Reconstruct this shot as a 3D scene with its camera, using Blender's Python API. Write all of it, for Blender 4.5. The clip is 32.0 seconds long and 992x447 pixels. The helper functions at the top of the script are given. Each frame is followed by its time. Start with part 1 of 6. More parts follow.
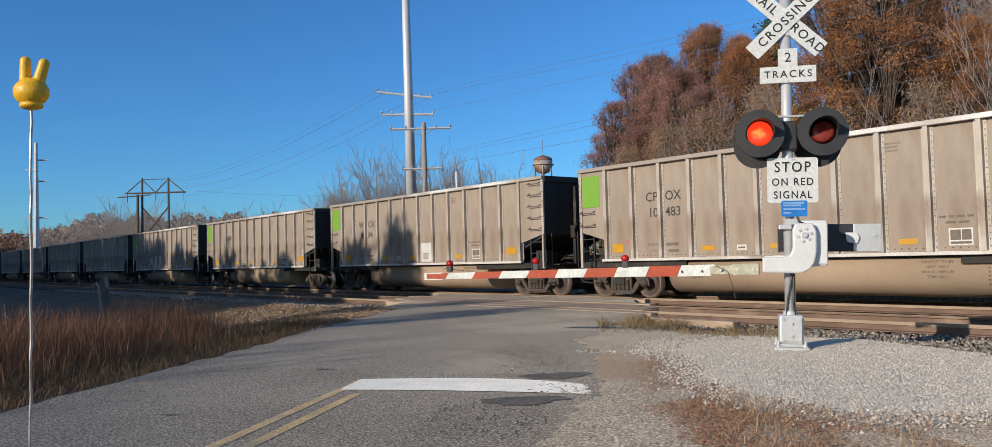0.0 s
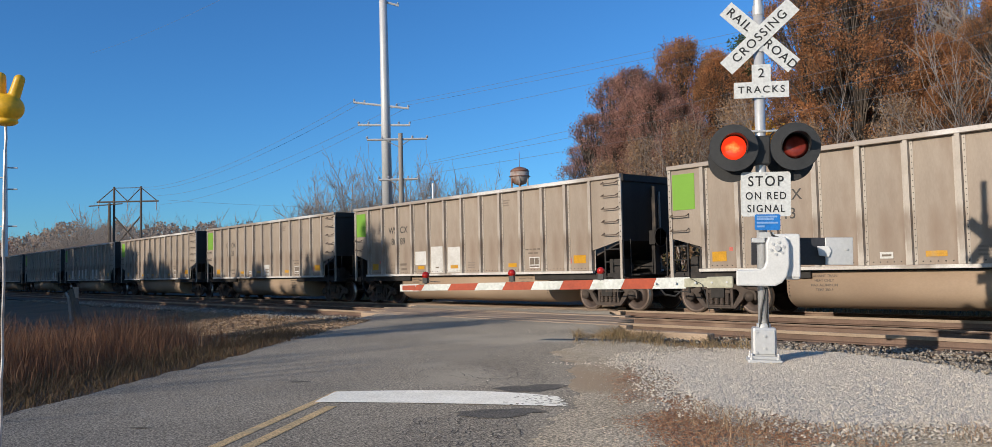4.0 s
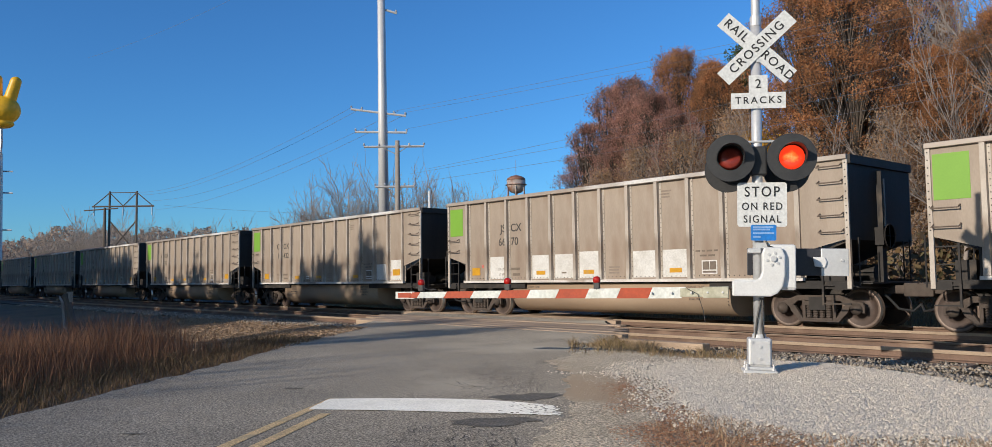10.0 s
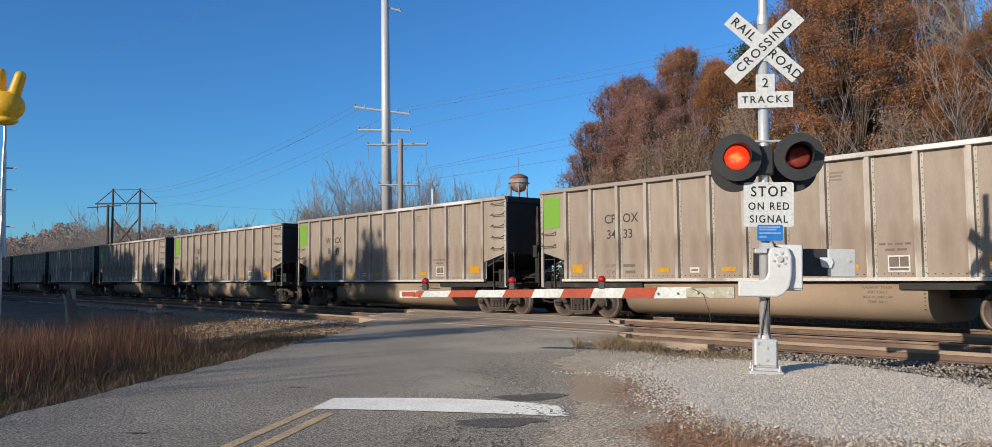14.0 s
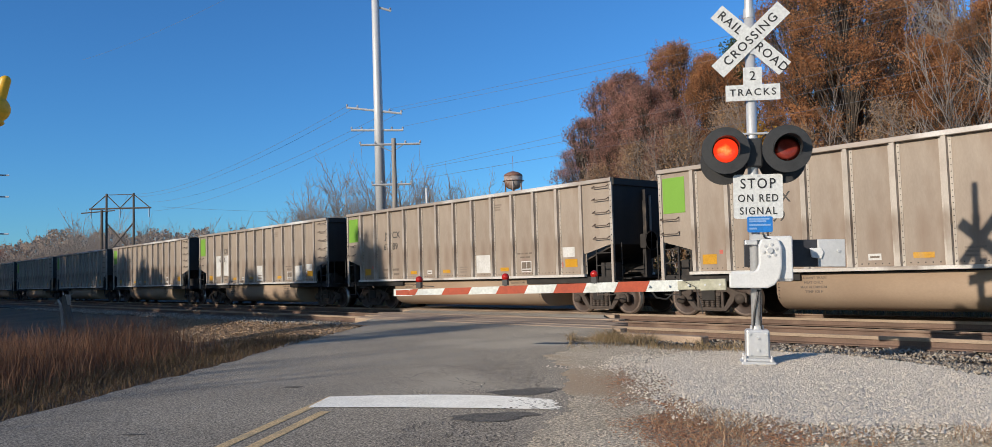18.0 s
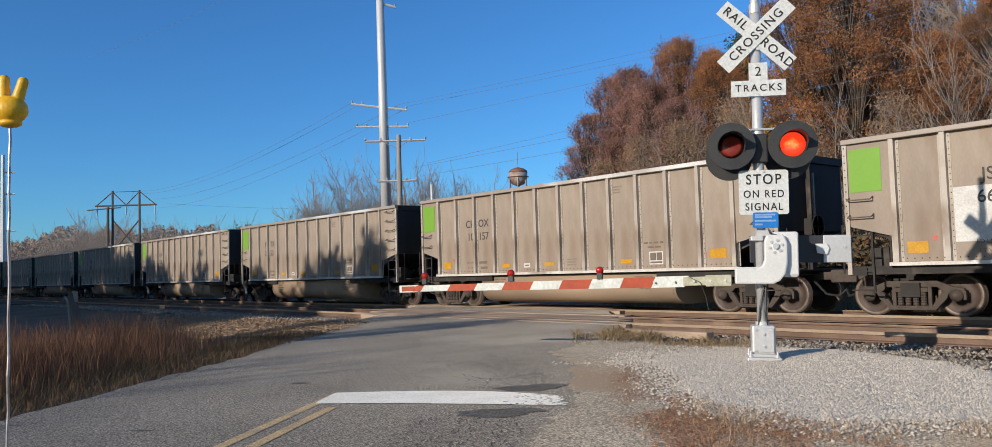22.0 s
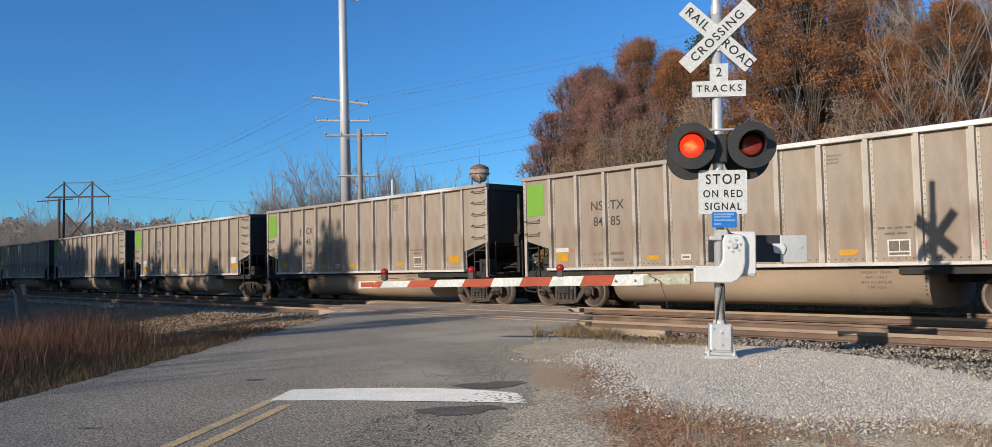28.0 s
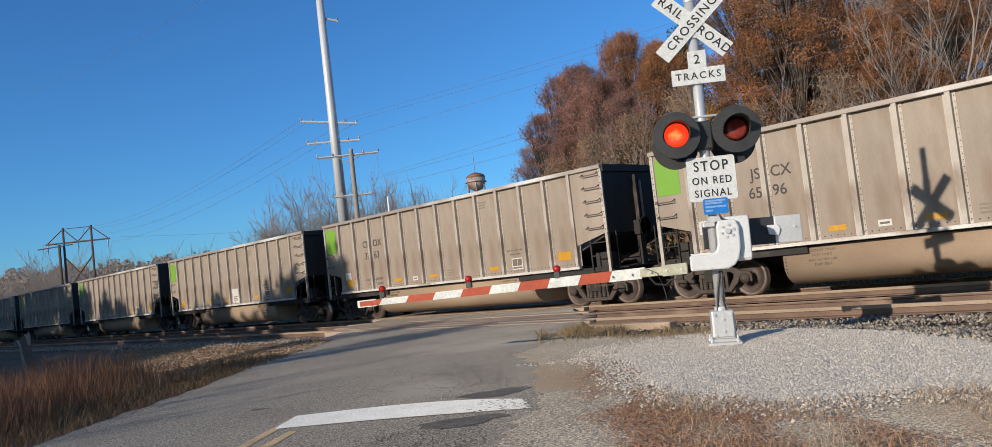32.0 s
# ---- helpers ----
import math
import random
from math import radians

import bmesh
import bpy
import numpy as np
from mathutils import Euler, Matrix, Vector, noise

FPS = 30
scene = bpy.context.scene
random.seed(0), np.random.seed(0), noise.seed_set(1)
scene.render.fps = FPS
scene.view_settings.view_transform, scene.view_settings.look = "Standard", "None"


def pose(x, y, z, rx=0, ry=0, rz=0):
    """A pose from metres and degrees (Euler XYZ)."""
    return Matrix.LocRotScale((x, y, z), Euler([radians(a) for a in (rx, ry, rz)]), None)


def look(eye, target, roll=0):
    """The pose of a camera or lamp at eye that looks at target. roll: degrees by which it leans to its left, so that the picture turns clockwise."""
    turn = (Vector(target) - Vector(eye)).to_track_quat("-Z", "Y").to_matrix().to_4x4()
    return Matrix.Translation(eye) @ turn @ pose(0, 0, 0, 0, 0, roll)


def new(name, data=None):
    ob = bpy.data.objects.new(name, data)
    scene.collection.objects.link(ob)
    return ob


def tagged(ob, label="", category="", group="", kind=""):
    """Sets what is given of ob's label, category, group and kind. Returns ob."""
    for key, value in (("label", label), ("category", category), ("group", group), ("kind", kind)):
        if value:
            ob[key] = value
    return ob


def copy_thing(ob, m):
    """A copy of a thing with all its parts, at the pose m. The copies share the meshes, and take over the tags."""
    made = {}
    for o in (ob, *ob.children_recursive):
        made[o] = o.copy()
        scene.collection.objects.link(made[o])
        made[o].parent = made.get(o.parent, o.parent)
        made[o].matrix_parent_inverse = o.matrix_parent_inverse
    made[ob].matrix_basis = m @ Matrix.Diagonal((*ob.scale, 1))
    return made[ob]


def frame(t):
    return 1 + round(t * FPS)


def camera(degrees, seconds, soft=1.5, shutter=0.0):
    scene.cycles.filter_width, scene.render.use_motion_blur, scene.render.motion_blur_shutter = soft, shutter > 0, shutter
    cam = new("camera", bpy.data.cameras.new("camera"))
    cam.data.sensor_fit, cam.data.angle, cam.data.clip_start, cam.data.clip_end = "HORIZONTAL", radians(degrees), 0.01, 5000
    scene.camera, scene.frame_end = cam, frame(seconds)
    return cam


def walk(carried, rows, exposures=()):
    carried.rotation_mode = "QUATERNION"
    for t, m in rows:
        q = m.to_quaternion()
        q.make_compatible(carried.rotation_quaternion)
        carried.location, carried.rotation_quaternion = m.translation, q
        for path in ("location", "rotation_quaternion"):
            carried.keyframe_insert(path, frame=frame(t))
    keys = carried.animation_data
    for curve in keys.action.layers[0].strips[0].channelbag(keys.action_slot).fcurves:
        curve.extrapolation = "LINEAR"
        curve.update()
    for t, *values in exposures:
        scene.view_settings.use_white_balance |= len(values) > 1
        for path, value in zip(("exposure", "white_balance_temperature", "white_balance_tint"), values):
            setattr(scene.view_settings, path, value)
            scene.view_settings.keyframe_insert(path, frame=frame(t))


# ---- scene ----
# ---- camera ----
cam = camera(62.2, 32.0, soft=0.7)
PATH = [
    (0.0, 0.004, 0.005, 1.247, 92.494, 1.474, 51.341),
    (0.5, 0.015, 0.015, 1.248, 92.523, 1.424, 51.434),
    (1.0, 0.043, -0.002, 1.250, 92.673, 1.397, 51.283),
    (1.5, 0.036, -0.000, 1.248, 92.971, 1.285, 50.956),
    (2.0, 0.030, 0.002, 1.248, 93.138, 1.321, 50.588),
    (2.5, 0.018, -0.002, 1.249, 93.153, 1.298, 50.122),
    (3.0, 0.015, 0.009, 1.251, 93.204, 1.293, 49.809),
    (3.5, 0.018, -0.003, 1.255, 93.220, 1.248, 49.766),
    (5.5, -0.016, 0.008, 1.259, 93.334, 1.223, 49.135),
    (6.0, -0.004, 0.010, 1.259, 93.392, 1.236, 49.010),
    (6.5, 0.013, -0.009, 1.256, 93.475, 1.335, 49.050),
    (7.0, 0.014, 0.005, 1.253, 93.521, 1.261, 49.123),
    (7.5, -0.001, 0.004, 1.250, 93.583, 1.113, 49.076),
    (8.0, 0.001, 0.004, 1.253, 93.592, 0.951, 49.133),
    (8.5, -0.011, 0.012, 1.250, 93.631, 0.650, 49.171),
    (9.0, 0.011, -0.002, 1.253, 93.705, 0.674, 49.236),
    (9.5, 0.005, 0.000, 1.257, 93.722, 0.750, 49.279),
    (10.0, 0.005, -0.000, 1.257, 93.789, 0.733, 49.372),
    (10.5, 0.010, -0.013, 1.254, 93.980, 0.919, 49.411),
    (10.7, -0.001, -0.001, 1.252, 93.396, 1.207, 49.383),
    (11.0, 0.001, 0.004, 1.253, 93.938, 0.871, 49.457),
    (11.5, 0.009, 0.008, 1.252, 93.855, 0.849, 49.521),
    (12.0, 0.048, -0.008, 1.249, 93.842, 0.796, 49.626),
    (12.5, 0.018, 0.008, 1.251, 93.810, 0.796, 49.592),
    (13.0, 0.021, 0.001, 1.255, 93.794, 0.585, 49.527),
    (13.5, -0.001, 0.005, 1.260, 93.688, 0.520, 49.554),
    (14.0, -0.055, 0.010, 1.267, 93.686, 0.502, 49.534),
    (14.5, -0.010, -0.006, 1.266, 93.736, 0.540, 49.621),
    (16.5, 0.002, -0.005, 1.256, 93.803, 0.769, 49.346),
    (17.0, 0.012, -0.000, 1.250, 93.707, 1.372, 49.230),
    (17.5, 0.004, 0.003, 1.247, 93.538, 1.598, 49.185),
    (18.0, 0.021, 0.003, 1.248, 93.537, 1.618, 49.272),
    (18.5, 0.016, 0.001, 1.244, 93.618, 1.596, 49.331),
    (19.0, 0.012, -0.002, 1.252, 93.597, 1.646, 49.306),
    (19.5, 0.032, -0.017, 1.252, 93.608, 1.640, 49.269),
    (20.0, 0.036, -0.006, 1.248, 93.561, 1.765, 49.352),
    (20.5, 0.047, -0.013, 1.248, 93.470, 1.878, 49.450),
    (21.0, 0.018, -0.007, 1.249, 93.328, 1.778, 49.419),
    (21.5, 0.031, -0.016, 1.249, 93.271, 1.817, 49.587),
    (22.0, 0.027, -0.012, 1.250, 93.281, 1.715, 49.621),
    (22.5, 0.026, -0.012, 1.245, 93.063, 1.551, 49.631),
    (23.0, 0.016, -0.003, 1.246, 92.771, 1.508, 49.516),
    (23.5, 0.025, -0.009, 1.233, 92.580, 1.245, 49.197),
    (24.0, 0.040, -0.018, 1.242, 92.569, 1.160, 49.112),
    (24.5, 0.017, 0.006, 1.242, 92.721, 0.912, 48.677),
    (25.0, 0.020, 0.004, 1.249, 92.842, 0.905, 48.166),
    (25.5, 0.037, -0.010, 1.245, 92.937, 0.931, 47.893),
    (27.5, 0.020, -0.005, 1.246, 93.050, 1.181, 46.822),
    (28.0, -0.014, 0.022, 1.249, 92.988, 1.169, 46.865),
    (28.5, 0.018, 0.017, 1.247, 93.108, 1.377, 47.169),
    (29.0, 0.025, 0.002, 1.246, 93.140, 1.715, 47.309),
    (29.5, 0.027, 0.052, 1.242, 93.285, 2.196, 47.390),
    (30.0, 0.026, 0.108, 1.247, 93.744, 2.984, 47.502),
    (30.5, 0.037, 0.117, 1.236, 93.906, 3.908, 47.469),
    (31.0, 0.037, 0.155, 1.233, 93.870, 5.088, 47.323),
    (31.5, 0.050, 0.162, 1.233, 93.737, 6.109, 47.224),
    (32.0, 0.046, 0.131, 1.246, 93.467, 6.405, 47.217),
]
walk(cam, [(t, pose(*r)) for t, *r in PATH], exposures=((0, 0.0), (32, 0.0)))

# ---- light: clear autumn sky, low sun behind the camera ----
SUN_TO = Vector((-0.004, 0.949, -0.315)).normalized()
world = bpy.data.worlds.new("sky")
scene.world = world
world.use_nodes = True
wn, wl = world.node_tree.nodes, world.node_tree.links
sky = wn.new("ShaderNodeTexSky")
sky.sky_type, sky.sun_disc = "NISHITA", False
sky.sun_elevation, sky.sun_rotation = radians(18.3), radians(179.8)
sky.air_density, sky.dust_density, sky.ozone_density = 1.0, 0.1, 3.5
vivid = wn.new("ShaderNodeMixRGB")
vivid.blend_type = "MULTIPLY"
vivid.inputs[0].default_value = 1.0
# deep blue opposite the sun, paling towards it
wco, wsep, wside, wtint = wn.new("ShaderNodeTexCoord"), wn.new("ShaderNodeSeparateXYZ"), wn.new("ShaderNodeMapRange"), wn.new("ShaderNodeMixRGB")
wside.interpolation_type = "SMOOTHSTEP"
wside.inputs[1].default_value, wside.inputs[2].default_value = 0.0, -0.75
wtint.inputs[2].default_value = (1.0, 0.96, 0.90, 1)
wblue, wwest = wn.new("ShaderNodeMixRGB"), wn.new("ShaderNodeMapRange")
wwest.inputs[1].default_value, wwest.inputs[2].default_value = -1.0, -0.1
wblue.inputs[1].default_value, wblue.inputs[2].default_value = (0.41, 0.86, 1.29, 1), (0.51, 1.04, 1.50, 1)
wl.new(wsep.outputs["X"], wwest.inputs[0])
wl.new(wwest.outputs[0], wblue.inputs[0])
wl.new(wblue.outputs[0], wtint.inputs[1])
wl.new(wco.outputs["Generated"], wsep.inputs[0])
wl.new(wsep.outputs["Y"], wside.inputs[0])
wl.new(wside.outputs[0], wtint.inputs[0])
wl.new(wtint.outputs[0], vivid.inputs[2])
wl.new(sky.outputs["Color"], vivid.inputs[1])
wl.new(vivid.outputs["Color"], wn["Background"].inputs["Color"])
wn["Background"].inputs["Strength"].default_value = 0.108
sun_data = bpy.data.lights.new("sun", "SUN")
sun_data.energy, sun_data.angle, sun_data.color = 4.0, radians(0.53), (1.0, 0.895, 0.765)
sun = new("sun", sun_data)
sun.matrix_world = look((0, -60, 40), Vector((0, -60, 40)) + SUN_TO)

# ---- materials ----
def mat(name, c1, c2, scale=3.0, rough=0.7, metal=0.0, bump=0.2, grain=40.0, stretch=(1, 1, 1), c3=None, rnd=0.0, dist=0.01, spot=0.62, fleck=0.25, matte=0.0, spec=0.5, pebble=0.0, pebble_size=75.0):
    m = bpy.data.materials.new(name)
    m.use_nodes = True
    n, l = m.node_tree.nodes, m.node_tree.links
    b = n["Principled BSDF"]
    b.inputs["Roughness"].default_value, b.inputs["Metallic"].default_value = rough, metal
    co, mp = n.new("ShaderNodeTexCoord"), n.new("ShaderNodeMapping")
    mp.inputs["Scale"].default_value = stretch
    l.new(co.outputs["Object"], mp.inputs["Vector"])
    big, fine = n.new("ShaderNodeTexNoise"), n.new("ShaderNodeTexNoise")
    for t, s, d in ((big, scale, 5.0), (fine, grain, 3.0)):
        t.inputs["Scale"].default_value, t.inputs["Detail"].default_value = s, d
        if matte and t is fine:
            t.inputs["Roughness"].default_value = 0.72
        l.new(mp.outputs["Vector"], t.inputs["Vector"])
    mix = n.new("ShaderNodeMixRGB")
    mix.inputs[1].default_value, mix.inputs[2].default_value = (*c1, 1), (*c2, 1)
    ramp = n.new("ShaderNodeMapRange")
    ramp.inputs[1].default_value, ramp.inputs[2].default_value = 0.34, 0.66
    l.new(big.outputs["Fac"], ramp.inputs[0])
    l.new(ramp.outputs[0], mix.inputs[0])
    out = mix.outputs[0]
    f2 = n.new("ShaderNodeMixRGB")
    f2.blend_type = "MULTIPLY"
    f2.inputs[0].default_value = 1.0 if matte else 0.5
    fr = n.new("ShaderNodeMapRange")
    fr.inputs[1].default_value, fr.inputs[2].default_value = (0.37, 0.63) if matte else (0.3, 0.7)
    fr.inputs[3].default_value, fr.inputs[4].default_value = 1 - fleck * 1.1, 1 + fleck * 0.9
    b.inputs["Diffuse Roughness"].default_value = matte
    b.inputs["Specular IOR Level"].default_value = spec
    l.new(fine.outputs["Fac"], fr.inputs[0])
    l.new(out, f2.inputs[1])
    l.new(fr.outputs[0], f2.inputs[2])
    out = f2.outputs[0]
    if pebble:
        vo, vm, pm = n.new("ShaderNodeTexVoronoi"), n.new("ShaderNodeMapRange"), n.new("ShaderNodeMixRGB")
        vo.inputs["Scale"].default_value = pebble_size
        vm.inputs[1].default_value, vm.inputs[2].default_value = 0.15, 0.85
        vm.inputs[3].default_value, vm.inputs[4].default_value = 1 - pebble, 1 + pebble
        pm.blend_type = "MULTIPLY"
        pm.inputs[0].default_value = 1.0
        l.new(mp.outputs["Vector"], vo.inputs["Vector"])
        l.new(vo.outputs["Color"], vm.inputs[0])
        l.new(out, pm.inputs[1])
        l.new(vm.outputs[0], pm.inputs[2])
        out = pm.outputs[0]
    if c3:
        w = n.new("ShaderNodeTexNoise")
        w.inputs["Scale"].default_value, w.inputs["Detail"].default_value = scale * 0.45, 6.0
        off = n.new("ShaderNodeVectorMath")
        off.inputs[1].default_value = (17.3, 4.1, 9.7)
        l.new(mp.outputs["Vector"], off.inputs[0])
        l.new(off.outputs[0], w.inputs["Vector"])
        r3 = n.new("ShaderNodeMapRange")
        r3.inputs[1].default_value, r3.inputs[2].default_value = spot - 0.05, spot + 0.05
        l.new(w.outputs["Fac"], r3.inputs[0])
        m3 = n.new("ShaderNodeMixRGB")
        m3.inputs[2].default_value = (*c3, 1)
        l.new(r3.outputs[0], m3.inputs[0])
        l.new(out, m3.inputs[1])
        out = m3.outputs[0]
    if rnd:
        oi, vr, hs = n.new("ShaderNodeObjectInfo"), n.new("ShaderNodeMapRange"), n.new("ShaderNodeHueSaturation")
        vr.inputs[3].default_value, vr.inputs[4].default_value = 1 - rnd, 1 + rnd
        l.new(oi.outputs["Random"], vr.inputs[0])
        l.new(vr.outputs[0], hs.inputs["Value"])
        l.new(out, hs.inputs["Color"])
        out = hs.outputs[0]
    l.new(out, b.inputs["Base Color"])
    if bump:
        bp = n.new("ShaderNodeBump")
        bp.inputs["Strength"].default_value, bp.inputs["Distance"].default_value = bump, dist
        l.new(fine.outputs["Fac"], bp.inputs["Height"])
        l.new(bp.outputs[0], b.inputs["Normal"])
    return m


def islands(name, colours, rough=0.8, thin=0.0, patchy=0.0):
    """A material whose pieces each take one of several colours."""
    m = bpy.data.materials.new(name)
    m.use_nodes = True
    n, l = m.node_tree.nodes, m.node_tree.links
    b = n["Principled BSDF"]
    b.inputs["Roughness"].default_value = rough
    g, r = n.new("ShaderNodeNewGeometry"), n.new("ShaderNodeValToRGB")
    while len(r.color_ramp.elements) < len(colours):
        r.color_ramp.elements.new(0.5)
    for i, c in enumerate(colours):
        r.color_ramp.elements[i].position, r.color_ramp.elements[i].color = i / max(1, len(colours) - 1), (*c, 1)
    l.new(g.outputs["Random Per Island"], r.inputs[0])
    tone = r.outputs[0]
    if patchy:
        co, no, mr, hs = n.new("ShaderNodeTexCoord"), n.new("ShaderNodeTexNoise"), n.new("ShaderNodeMapRange"), n.new("ShaderNodeHueSaturation")
        no.inputs["Scale"].default_value, no.inputs["Detail"].default_value = 0.55, 3.0
        mr.inputs[1].default_value, mr.inputs[2].default_value, mr.inputs[3].default_value, mr.inputs[4].default_value = 0.36, 0.64, 1 - patchy, 1 + patchy
        l.new(co.outputs["Object"], no.inputs["Vector"])
        l.new(no.outputs["Fac"], mr.inputs[0])
        l.new(mr.outputs[0], hs.inputs["Value"])
        l.new(r.outputs[0], hs.inputs["Color"])
        tone = hs.outputs[0]
    l.new(tone, b.inputs["Base Color"])
    if thin:
        tr, mx = n.new("ShaderNodeBsdfTranslucent"), n.new("ShaderNodeMixShader")
        mx.inputs[0].default_value = thin
        l.new(tone, tr.inputs["Color"])
        l.new(b.outputs[0], mx.inputs[1])
        l.new(tr.outputs[0], mx.inputs[2])
        l.new(mx.outputs[0], n["Material Output"].inputs["Surface"])
    return m


M_BODY = mat("weathered_tan_aluminium", (0.400, 0.332, 0.268), (0.335, 0.274, 0.220), 1.3, 0.65, 0.05, 0.15, 30, (1.2, 1.2, 0.35), (0.28, 0.21, 0.16), 0.05, 0.004, 0.6, 0.10, spec=0.2)
M_RIB = mat("worn_grey_rib", (0.54, 0.49, 0.43), (0.43, 0.37, 0.31), 2.2, 0.55, 0.15, 0.15, 30, (1, 1, 0.5), (0.29, 0.23, 0.18), 0.06, 0.004, 0.6, 0.12)
M_TOP = mat("bare_aluminium_rail", (0.88, 0.87, 0.85), (0.46, 0.41, 0.36), 0.45, 0.45, 0.1, 0.2, 20, (1, 1, 1), (0.40, 0.34, 0.29), 0.08, 0.004, 0.53)
M_SILL = mat("pale_side_sill", (0.74, 0.71, 0.66), (0.60, 0.55, 0.49), 1.5, 0.55, 0.1, 0.15, 25, (1, 1, 1), (0.36, 0.30, 0.25), 0.05, 0.004, 0.62)
M_TUB = mat("dusty_tub_sheet", (0.42, 0.31, 0.215), (0.34, 0.245, 0.17), 0.6, 0.7, 0.0, 0.03, 25, (0.8, 1, 1.2), None, 0.06, fleck=0.08, spec=0.2)
# the next two dark tones also hold the shade at the car ends
M_DARK = mat("grimy_shade_dark_steel", (0.045, 0.039, 0.035), (0.027, 0.024, 0.022), 3, 0.75, 0.1, 0.3, 40, c3=(0.10, 0.078, 0.06))
M_END = mat("shade_dark_end_and_rivet", (0.050, 0.044, 0.039), (0.034, 0.030, 0.027), 1.5, 0.7, 0.1, 0.2, 30, (1, 1, 0.4), (0.055, 0.046, 0.040))
M_GRAB = mat("worn_grab_iron", (0.20, 0.155, 0.12), (0.13, 0.10, 0.08), 6, 0.6, 0.1, 0.2, 40)
M_TRUCK = mat("dusty_cast_steel", (0.10, 0.076, 0.062), (0.066, 0.051, 0.042), 5, 0.85, 0.0, 0.4, 60, c3=(0.10, 0.08, 0.066))
M_WHEEL = mat("rusty_wheel_steel", (0.088, 0.060, 0.048), (0.056, 0.040, 0.034), 6, 0.6, 0.3, 0.3, 50)
M_TREAD = mat("polished_tread_steel", (0.55, 0.53, 0.50), (0.45, 0.43, 0.41), 8, 0.3, 0.9, 0.1, 60)
M_GREEN = mat("lime_green_paint", (0.20, 0.41, 0.046), (0.187, 0.385, 0.043), 2, 0.55, 0, 0.03, 30, fleck=0.06)
M_YELLOW = mat("amber_reflective_sheet", (0.62, 0.32, 0.025), (0.54, 0.27, 0.022), 4, 0.4, 0, 0.05, 30, c3=(0.50, 0.30, 0.10), spot=0.66)
M_WHITE = mat("white_stencil_paint", (0.70, 0.69, 0.66), (0.60, 0.58, 0.54), 3, 0.55, 0, 0.1, 30, c3=(0.46, 0.42, 0.36), spot=0.68)
M_INK = mat("black_stencil_paint", (0.045, 0.042, 0.04), (0.07, 0.062, 0.055), 8, 0.6, 0, 0.05, 40)
M_INK2 = mat("faded_brown_stencil", (0.15, 0.115, 0.09), (0.19, 0.15, 0.115), 8, 0.7, 0, 0.05, 40)
M_FAINT = mat("faint_stencil_print", (0.27, 0.215, 0.17), (0.24, 0.19, 0.15), 8, 0.7, 0, 0.05, 40)
M_PINK = mat("red_tag", (0.62, 0.16, 0.12), (0.55, 0.14, 0.11), 8, 0.5, 0, 0.05, 40)
M_RAIL = mat("rusty_rail", (0.22, 0.14, 0.10), (0.155, 0.10, 0.072), 2, 0.7, 0.2, 0.3, 40, c3=(0.29, 0.20, 0.14))
M_RAILTOP = mat("dusty_sunlit_rail_head", (0.42, 0.31, 0.215), (0.33, 0.24, 0.165), 1.2, 0.6, 0.1, 0.1, 40)
M_RIM = mat("worn_wheel_rim", (0.20, 0.15, 0.12), (0.145, 0.105, 0.083), 6, 0.5, 0.4, 0.2, 50)
M_TIE = mat("dusty_wooden_tie", (0.26, 0.185, 0.13), (0.165, 0.12, 0.088), 3, 0.9, 0, 0.5, 30, (0.6, 3, 3), (0.10, 0.078, 0.06), 0.25)
M_TIMBER = mat("crossing_timber", (0.48, 0.355, 0.25), (0.36, 0.26, 0.18), 2, 0.85, 0, 0.5, 25, (0.5, 4, 4), (0.20, 0.15, 0.11), 0.12)
M_GALV = mat("galvanised_steel", (0.66, 0.66, 0.655), (0.60, 0.60, 0.59), 3, 0.42, 0.3, 0.05, 30, fleck=0.1)
M_CAST = mat("white_painted_casting", (0.74, 0.74, 0.72), (0.68, 0.68, 0.66), 3, 0.45, 0.0, 0.05, 40, fleck=0.1, c3=(0.55, 0.53, 0.49), spot=0.7)
M_SIGN = mat("white_sign_sheet", (0.70, 0.71, 0.69), (0.66, 0.67, 0.65), 2, 0.4, 0, 0.03, 30)
M_DARKBLUE = mat("dark_slate_metal", (0.035, 0.036, 0.045), (0.028, 0.029, 0.036), 4, 0.5, 0, 0.1, 30)
M_BLACK = mat("black_enamel", (0.030, 0.030, 0.031), (0.040, 0.040, 0.040), 5, 0.5, 0, 0.05, 30)
M_LETTER = mat("black_sign_letter", (0.015, 0.015, 0.016), (0.022, 0.022, 0.022), 5, 0.5, 0, 0.0, 30)
M_BLUE = mat("blue_sign_sheet", (0.015, 0.20, 0.60), (0.015, 0.18, 0.55), 3, 0.4, 0, 0.03, 30)
M_PALEBLUE = mat("pale_blue_print", (0.26, 0.42, 0.70), (0.22, 0.38, 0.66), 3, 0.4, 0, 0.0, 30)
M_RED = mat("red_reflective_stripe", (0.48, 0.068, 0.018), (0.40, 0.056, 0.016), 4, 0.6, 0, 0.05, 30, c3=(0.42, 0.07, 0.04), spot=0.66)
M_GATE = mat("white_gate_board", (0.76, 0.77, 0.72), (0.64, 0.66, 0.60), 4, 0.5, 0, 0.05, 30, c3=(0.46, 0.46, 0.36), spot=0.66)
M_MOSSY = mat("stained_gate_board", (0.54, 0.52, 0.40), (0.42, 0.40, 0.28), 6, 0.6, 0, 0.1, 30, c3=(0.25, 0.23, 0.14), spot=0.58)
